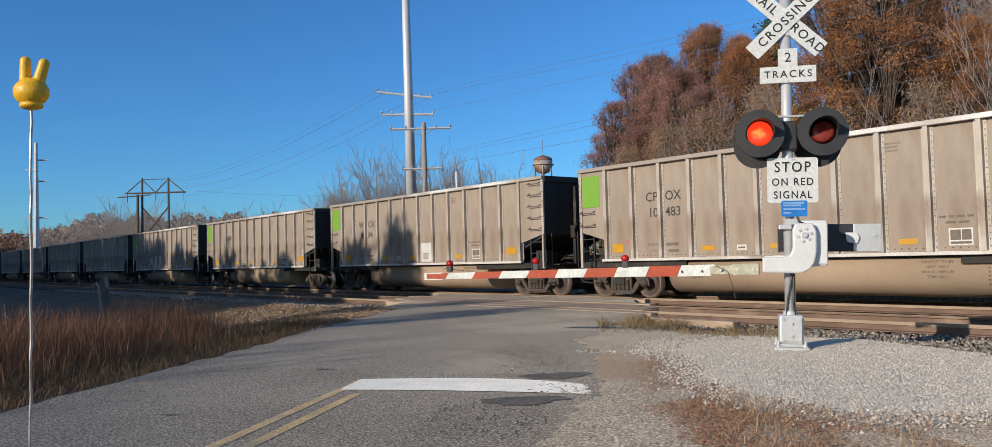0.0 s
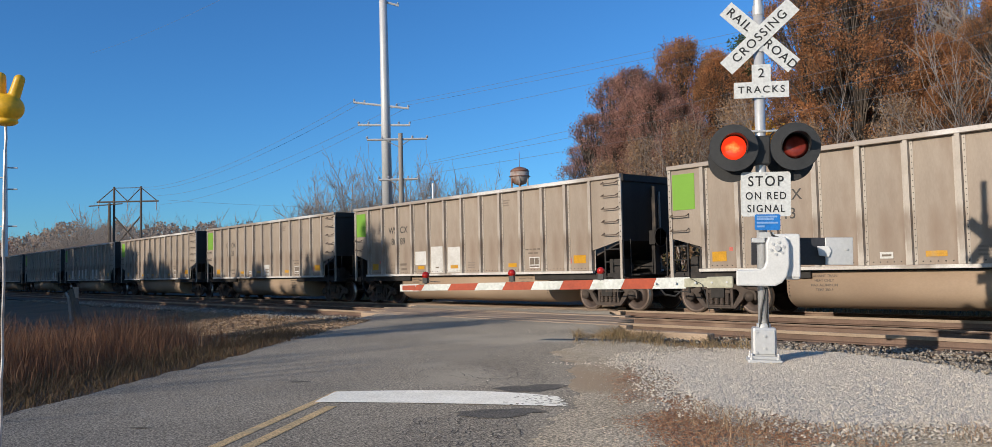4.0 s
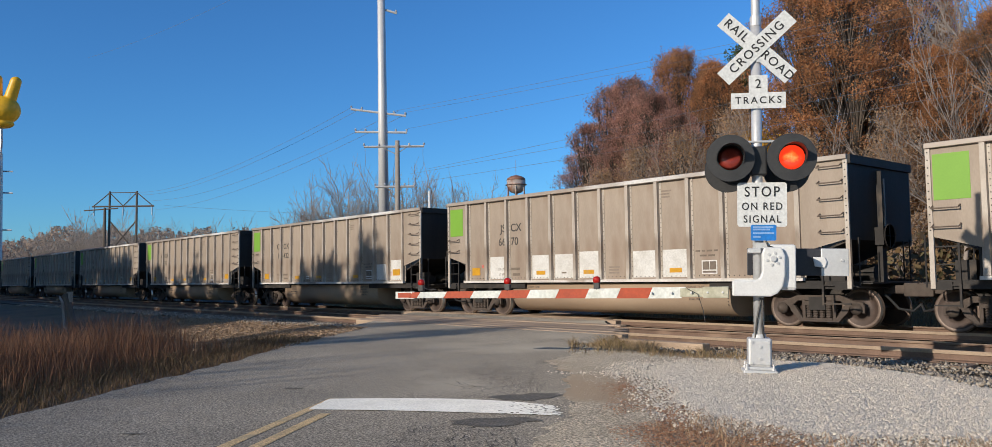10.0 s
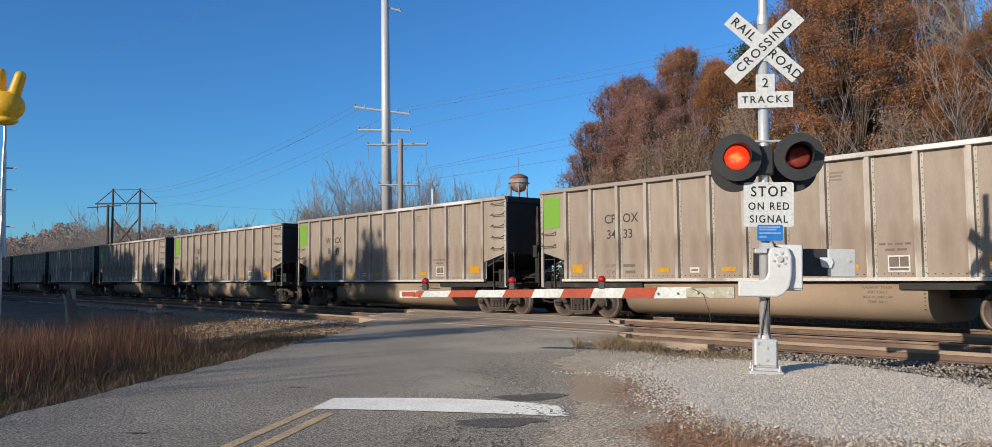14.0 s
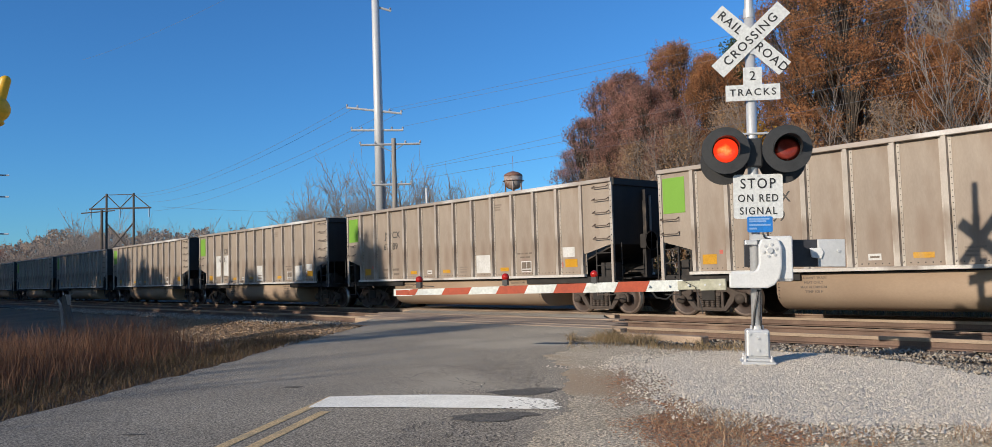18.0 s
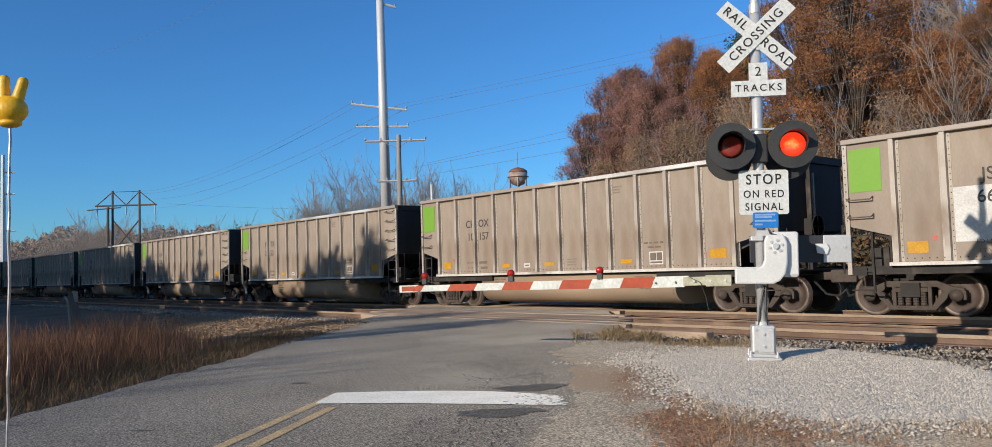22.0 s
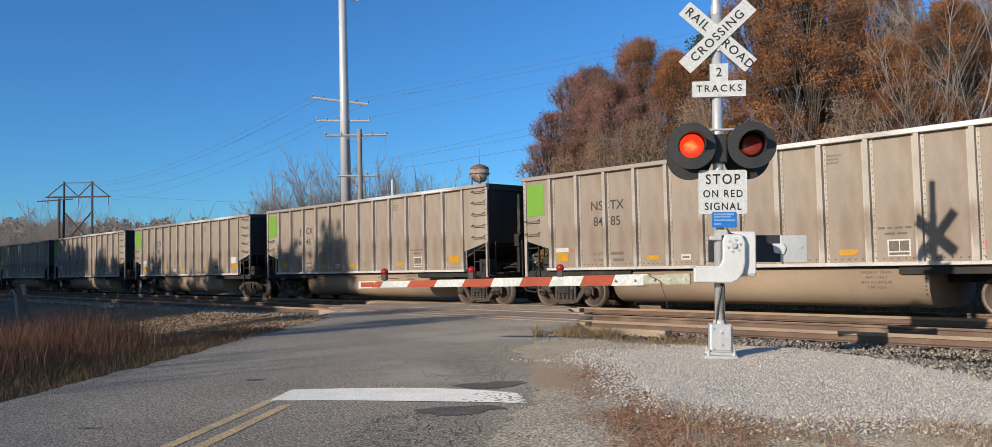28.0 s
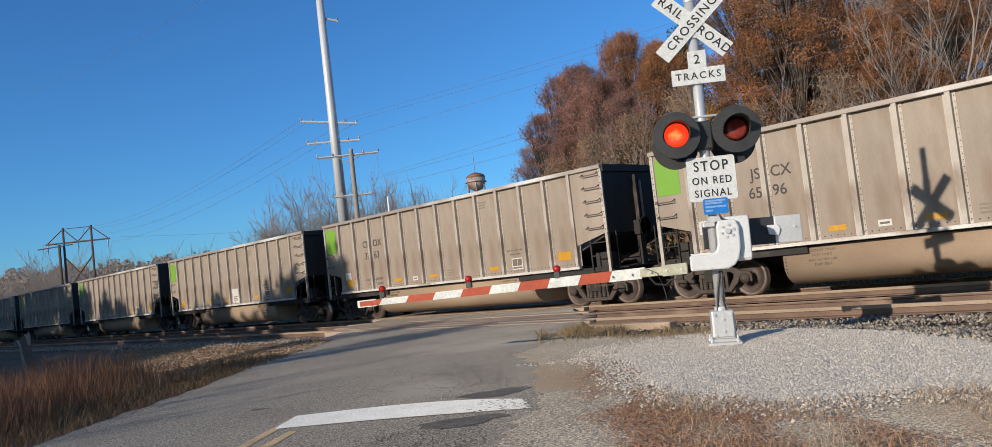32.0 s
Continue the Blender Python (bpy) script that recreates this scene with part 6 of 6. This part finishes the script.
grove("bare_hill_tree", bare, scaled(13, ((-16.2, 43, 17.5), (-13.8, 42, 18.5), (-11.6, 41, 17.5), (-12.6, 47, 20), (-9.4, 43, 18), (-18.6, 42, 17))), "grey leafless tree on the wooded bank", "tree", "bare hill trees", 15)
grove("golden_sapling", [gold], ((-19.8, 32, 1.05), (-29.6, 31.8, 0.75)), "small tree with golden leaves", "tree", "golden saplings", 4)
grove("pine_tree", [pine], scaled(12.5, ((-27.0, 43.0, 14.8),)), "dark green pine among autumn woods", "tree", "pines", 5)
grove("evergreen_bush", [bush], ((-86.0, 46.2, 1.5), (-160, 55, 1.2)), "dark green evergreen bush beside bare trees", "bush", "evergreen bushes", 5)
tr_r = random.Random(12)
# (bearing left of the track normal in degrees, distance, scale)
spots = []
for b, d, s in ((64.2, 96, 0.72), (63.0, 92, 0.85), (61.6, 96, 1.12), (61.0, 103, 1.0), (60.2, 92, 1.16), (59.4, 100, 1.25), (58.6, 105, 1.18), (57.8, 98, 1.27), (57.0, 102, 1.30), (56.2, 98, 1.2), (55.5, 105, 1.22), (54.8, 97, 1.2), (54.2, 104, 1.28), (53.4, 100, 1.26), (52.6, 104, 1.25), (51.9, 110, 1.18), (51.1, 102, 1.2), (50.3, 106, 1.12), (49.5, 102, 1.12), (48.8, 108, 1.06), (65.3, 105, 0.6)):
    spots.append((-d * math.sin(radians(b)), d * math.cos(radians(b)), s))
grove("bare_tree", bare, spots, "leafless grey autumn tree", "tree", "bare trees", 6)
spots = []
for i in range(44):
    b, d = 64.5 + 16.5 * i / 44 + tr_r.uniform(-0.3, 0.3), tr_r.uniform(150, 210)
    spots.append((-d * math.sin(radians(b)), d * math.cos(radians(b)), d / 180 * (tr_r.uniform(1.0, 1.22) + 0.12 * math.exp(-((b - 75.5) / 1.5) ** 2) - 0.35 * max(0.0, min(1.0, (b - 77) / 3)))))
grove("far_bare_tree", far_bare, spots, "far leafless tree of the wood edge", "tree", "far bare trees", 7)
grove("roadside_tan_tree", [high_tan], scaled(13.0, ((-15.4, -22, 11.9), (-19.4, -24, 12.8))), "tall roadside tree with dry tan leaves high up", "tree", "roadside tan trees", 14)
# bare trees and oaks behind the camera that shade the road and the track
grove("roadside_bare_tree", slim_bare, scaled(13.0, ((-11.6, -20, 8.8), (-12.6, -21, 9.8), (-13.6, -24, 11.6), (-14.4, -19, 10.6), (-10.7, -19, 10.2), (-16.0, -21, 11.4), (-12.2, -25, 12.4), (-18.2, -20, 11.0))), "slender leafless roadside tree", "tree", "roadside bare trees", 9)
rows = [(-28.3, -22, 15.2), (-31.8, -21, 14.7), (-53.2, -22, 15.6), (-55.8, -23, 16.5), (-59.8, -22, 16.4), (-62.4, -21, 15.8)]
rows += [(-33.55 - 2.7 * i, -20 - 2 * (i % 2), 13.7 + 0.35 * (i * 7 % 3)) for i in range(8)]
grove("roadside_oak", shade, scaled(13.5, rows), "roadside oak with brown autumn leaves", "tree", "roadside oaks", 8)
rows = [(-62.45 - 3.0 * i, -20.5 - 3 * (i % 2), 17.1 + 0.7 * (i * 5 % 4) + min(1.2, 0.2 * i)) for i in range(1, 40)]
rows += [(-64 - 6.8 * i, -27, 18.6 + 0.6 * (i % 3)) for i in range(30)]
grove("thinning_roadside_oak", thin_shade, scaled(13.5, rows), "roadside oak with thinning brown leaves", "tree", "thinning roadside oaks", 8)


# far wooded ridge and brush
def scatter(name, n, where, size, material, label, seed, lo=0.0, hi=1.0, category="brush"):
    rs = np.random.RandomState(seed)
    x, y, h = where(rs, n)
    z = height(x, y) + h
    me = leaf_mesh(name, np.stack([x, y, z], 1), size * 1.5, 1, size, material, seed + 1)
    return solo(name, me, material, label, category, kind="stuff")


L_RIDGE = islands("far_autumn_wood", ((0.36, 0.285, 0.235), (0.39, 0.29, 0.22), (0.33, 0.275, 0.24), (0.42, 0.28, 0.18), (0.28, 0.25, 0.20)), 0.9, 0.3)


def ridge(rs, n):
    b, d = rs.uniform(48, 88, n), rs.uniform(215, 320, n)
    top = d / 180 * (11.4 + 0.6 * np.sin(b * 2.3) + 0.4 * np.sin(b * 7.7 + 1) + 0.25 * np.sin(b * 17 + 2 * np.sin(b * 3))) * (1 - 0.28 * smooth(77.5, 80.5, b)) * (0.55 + 0.45 * smooth(61, 65, b))
    b = np.radians(b)
    return -d * np.sin(b), d * np.cos(b), rs.uniform(0, 1, n) ** 0.8 * top


def red_ridge(rs, n):
    b, d = rs.uniform(78.6, 92, n), rs.uniform(190, 214, n)
    top = d * (0.047 + 0.003 * np.sin(b * 5.1) + 0.002 * np.sin(b * 13)) * (0.35 + 0.65 * smooth(78.6, 80.4, b))
    b = np.radians(b)
    return -d * np.sin(b), d * np.cos(b), rs.uniform(0, 1, n) ** 0.8 * top


def hillbrush(rs, n):
    x, y = rs.uniform(-36, 12, n), 25.5 + rs.uniform(0, 1, n) ** 1.2 * 18
    return x, y, rs.uniform(0, 1, n) ** 1.6 * (1.2 + 0.9 * (1 + wob(x, y, 0.5)))


L_BRUSH = islands("dry_brush", ((0.21, 0.135, 0.07), (0.15, 0.10, 0.055), (0.26, 0.16, 0.07), (0.13, 0.115, 0.05), (0.19, 0.085, 0.04)), 0.85, 0.2)
scatter("ridge_woods", 80000, ridge, 0.42, L_RIDGE, "far autumn woods along the skyline", 71, category="woods")
L_REDRIDGE = islands("far_red_oak_wood", ((0.30, 0.15, 0.10), (0.24, 0.12, 0.085), (0.34, 0.18, 0.11), (0.22, 0.14, 0.11)), 0.9, 0.3)
scatter("red_woods", 14000, red_ridge, 0.36, L_REDRIDGE, "far red brown oak woods", 75, category="woods")
scatter("hillside_brush", 26000, hillbrush, 0.16, L_BRUSH, "dry brown brush on the bank behind the tracks", 73)


# ---- grass ----
def blades(name, x, y, h, material, label, seed, lean=0.35, wide=0.006):
    rs = np.random.RandomState(seed)
    n = len(x)
    z = height(x, y)
    a = rs.uniform(0, 6.28, n)
    wx, wy = np.cos(a) * wide, np.sin(a) * wide
    ln = rs.normal(0, lean, (n, 2)) * h[:, None]
    b0 = np.stack([x - wx, y - wy, z - 0.02], 1)
    b1 = np.stack([x + wx, y + wy, z - 0.02], 1)
    mid = np.stack([x + ln[:, 0] * 0.35, y + ln[:, 1] * 0.35, z + h * 0.6], 1)
    m0, m1 = mid - np.stack([wx, wy, 0 * wx], 1) * 0.8, mid + np.stack([wx, wy, 0 * wx], 1) * 0.8
    tip = np.stack([x + ln[:, 0], y + ln[:, 1], z + h], 1)
    t1 = tip + np.stack([wx, wy, 0 * wx], 1) * 0.3
    V = np.stack([b0, b1, m1, m0, t1, tip], 1).reshape(-1, 3)
    f = np.array([(0, 1, 2, 3), (3, 2, 4, 5)])
    F = (f[None] + 6 * np.arange(n)[:, None, None]).reshape(-1, 4)
    return solo(name, raw_mesh(name, V, F, material), material, label, "grass", kind="stuff")


G_RED = islands("reddish_dry_grass", ((0.245, 0.112, 0.058), (0.28, 0.142, 0.078), (0.18, 0.078, 0.043), (0.32, 0.185, 0.105), (0.21, 0.092, 0.05)), 0.85, 0.3)
G_EDGE = islands("brown_edge_grass", ((0.20, 0.125, 0.064), (0.14, 0.09, 0.045), (0.25, 0.165, 0.09), (0.115, 0.085, 0.037), (0.185, 0.095, 0.05)), 0.85, 0.25)
G_STRAW = islands("straw_and_green_grass", ((0.42, 0.29, 0.15), (0.30, 0.20, 0.10), (0.50, 0.36, 0.20), (0.24, 0.185, 0.075), (0.38, 0.23, 0.115)), 0.85, 0.25)
G_LITTER = islands("brown_leaf_litter", ((0.40, 0.20, 0.105), (0.32, 0.155, 0.08), (0.46, 0.26, 0.15), (0.36, 0.175, 0.09)), 0.9)
L_CLUMP = islands("dead_weed", ((0.10, 0.065, 0.04), (0.06, 0.042, 0.03), (0.14, 0.09, 0.05)), 0.9)
G_DRIFT = islands("tan_leaf_litter", ((0.42, 0.28, 0.16), (0.33, 0.21, 0.12), (0.50, 0.35, 0.22), (0.28, 0.18, 0.105)), 0.9)
rs = np.random.RandomState(21)
x, y = rs.uniform(-32, -5, 190000), rs.uniform(-2, 13, 190000)
vv, uu = x * ROAD_N.x + y * ROAD_N.y, x * ROAD_D.x + y * ROAD_D.y
thick = smooth(-6.0, -7.2, vv) * smooth(-17, -12.5, vv) * smooth(15.5, 12.5, uu + 0.8 * wob(x, y, 0.7))
ok = rs.uniform(0, 1, len(x)) < thick
hh = rs.uniform(0.35, 0.85, len(x)) * (0.55 + 0.45 * smooth(-6.2, -8.0, vv)) * (1 + 0.2 * wob(x, y, 0.9))
blades("tall_grass", x[ok], y[ok], hh[ok], G_RED, "tall reddish dry autumn grass beside the road", 22, 0.22, 0.0048)
ok = (vv < -5.45) & (vv > -7.1) & (uu < 17.5) & (rs.uniform(0, 1, len(x)) < 1.0 * smooth(-7.1, -6.3, vv))
blades("edge_grass", x[ok], y[ok], rs.uniform(0.04, 0.30, ok.sum()) * (0.45 + 0.55 * smooth(-5.5, -6.6, vv[ok])), G_EDGE, "short brown and olive grass at the road edge", 23, 0.8, 0.0045)
x, y = rs.uniform(-13, -3, 90000), rs.uniform(8, 13, 90000)
vv, uu = x * ROAD_N.x + y * ROAD_N.y, x * ROAD_D.x + y * ROAD_D.y
tuft = np.exp(-(((x + 10.2) / 1.0) ** 2 + ((y - 11.2) / 1.0) ** 2)) + 0.9 * np.exp(-(((x + 8.6) / 1.3) ** 2 + ((y - 11.2) / 0.45) ** 2))
ok = (rs.uniform(0, 1, len(x)) < tuft * 0.5) & (vv > -0.15)
blades("verge_tufts", x[ok], y[ok], rs.uniform(0.06, 0.28, ok.sum()) * (0.6 + 0.5 * wob(x, y, 2.1)[ok].clip(-0.8, 1)), G_STRAW, "straw tufts at the crossing edge", 24, 0.8, 0.004)
x, y = rs.uniform(-7.6, -1.2, 170000), rs.uniform(4.4, 8.8, 170000)
vv = x * ROAD_N.x + y * ROAD_N.y
drift = 2.3 * np.exp(-(((x + 5.6 + 0.7 * (y - 6.9)) / 0.45) ** 2 + ((y - 6.9) / 0.85) ** 2)) + 0.9 * np.exp(-(((x + 4.6) / 1.1) ** 2 + ((y - 6.0) / 0.45) ** 2)) + 0.95 * smooth(6.0, 5.4, y + 0.2 * wob(x, y, 1.1)) * (x > -4.6) + 0.5 * np.exp(-(((x + 5.1) / 0.35) ** 2 + ((y - 7.5) / 0.3) ** 2))
ok = (rs.uniform(0, 1, len(x)) < drift * 1.15 * smooth(0.1, 0.9, vv) * (0.5 + 0.6 * np.clip(wob(x, y, 2.2, 1.0) + wob(x, y, 0.8), -0.8, 1.2)))
me = leaf_mesh("leaf_litter", np.stack([x, y, verge_top(x, y) + 0.012], 1)[ok], 0.010, 1, 0.013, G_LITTER, 31, 0.3, 0.4)
solo("leaf_litter", me, G_LITTER, "brown leaf litter on the gravel verge", "leaf litter", kind="stuff")
x, y = rs.normal(-11.55, 0.16, 2600), rs.normal(12.85, 0.13, 2600)
blades("dark_clump", x, y, rs.uniform(0.08, 0.30, len(x)), L_CLUMP, "dark dead weed clump at the end of the timbers", 27, 0.6, 0.006)
x, y = rs.uniform(-5.0, 1.0, 60000), rs.uniform(3.6, 7.4, 60000)
ok = (x * ROAD_N.x + y * ROAD_N.y > 0.6) & (rs.uniform(0, 1, len(x)) < (0.14 + 0.2 * wob(x, y, 1.6)) * smooth(0.1, -0.25, gravel_reach(x, y)))
blades("verge_grass", x[ok], y[ok], rs.uniform(0.02, 0.11, ok.sum()), G_DRIFT, "sparse brown dead grass along the gravel heap", 28, 0.9, 0.003)
# sunlit leaf drift between the road and the track
x, y = rs.uniform(-34, -15, 60000), rs.uniform(8.0, 13.8, 60000)
vv, uu = x * ROAD_N.x + y * ROAD_N.y, x * ROAD_D.x + y * ROAD_D.y
ok = (vv < -5.5) & (rs.uniform(0, 1, len(x)) < (0.75 + 0.25 * wob(x, y, 1.3)) * smooth(11.0, 14.5, uu + 0.5 * wob(x, y, 0.9)) * smooth(-17, -12, vv))
me = leaf_mesh("leaf_drift", np.stack([x, y, height(x, y) + 0.03], 1)[ok], 0.03, 1, 0.042, G_DRIFT, 33, 0.4, 0.4)
solo("leaf_drift", me, G_DRIFT, "tan leaf litter between the road and the track", "leaf litter", kind="stuff")
x, y = rs.uniform(-40, 6, 16000), rs.uniform(21.6, 25.5, 16000)
blades("bank_grass", x, y, rs.uniform(0.15, 0.6, len(x)), G_STRAW, "straw grass behind the far track", 25, 0.4, 0.012)

# old leaning post in the shade left of the road
lpost = thing("leaning_post", pose(-29.0, 7.0, -0.35, 0, 0, 15), "old dark wooden post with a small pale sign", "post")
part("post", Geo().tube((0, 0, 0), (-0.5, 0, 1.25), 0.13, 0.12, 8), M_BARK, lpost)
part("small_sign", Geo().box(-0.44, -0.12, -0.02, 0.0, 1.0, 1.34), M_WOOD, lpost, "small pale plate")
part("hook", Geo().path([(-0.55, 0, 0.1), (-0.75, 0, 1.0), (-0.9, 0, 1.15), (-1.05, 0, 1.05)], 0.04, 6), M_WOOD, lpost)


# ---- movement ----
def travelled(t):
    return 9.15 * t + 0.0036 * t * t + float(np.interp(t, (0, 6, 14, 18, 23, 26, 29, 32), (0.05, 0.03, 0.04, 0.18, 0.35, 0.31, 0.27, 0.12)))


FLASH_STEP = 0.5415


def flash_turns():
    """Start times of the tenth of a second in which the lens drums turn over."""
    out = [0.0]
    for k in range(1, 60):
        t = 0.0135 + FLASH_STEP * k
        whole = round(t)
        start = t - 0.1
        if start < whole < start + 0.1:
            start = whole if t > whole else whole - 0.1
        if start + 0.1 < 32.0:
            out.append(start)
    return out


def motions():
    for k, car in enumerate(train):
        x0 = -34.15 - (k - 3) * PITCH
        walk(car, [(t, pose(x0 + travelled(t), CAR_Y, 0)) for t in range(0, 33, 2)])
    wheels = [[w for tk in car.children if tk.name.startswith("truck") for w in tk.children if w.name.startswith("wheelset")] for car in train]
    for i, w in enumerate(wheels[0]):
        place = w.matrix_basis.translation.copy()
        walk(w, [(f / 30, Matrix.Translation(place) @ Matrix.Rotation(travelled(f / 30) / 0.457, 4, "Y")) for f in range(0, 961, 2)])
        for other in wheels[1:]:
            o = other[i]
            o.rotation_mode = "QUATERNION"
            o.animation_data_create()
            o.animation_data.action = w.animation_data.action
            o.animation_data.action_slot = w.animation_data.action_slot
    for drum, side in SHUTTERS:
        rows, turned = [(0.0, pose(0, 0, 0, 0, 0, 0 if side == 0 else 180))], (0 if side == 0 else 180)
        for t in flash_turns():
            if t > 0:
                rows.append((t, pose(0, 0, 0, 0, 0, turned)))
            for q in (1, 2, 3):
                rows.append((t + q / 30, pose(0, 0, 0, 0, 0, turned + 60 * q)))
            turned += 180
        rows.append((32.0, pose(0, 0, 0, 0, 0, turned)))
        walk(drum, rows)


motions()
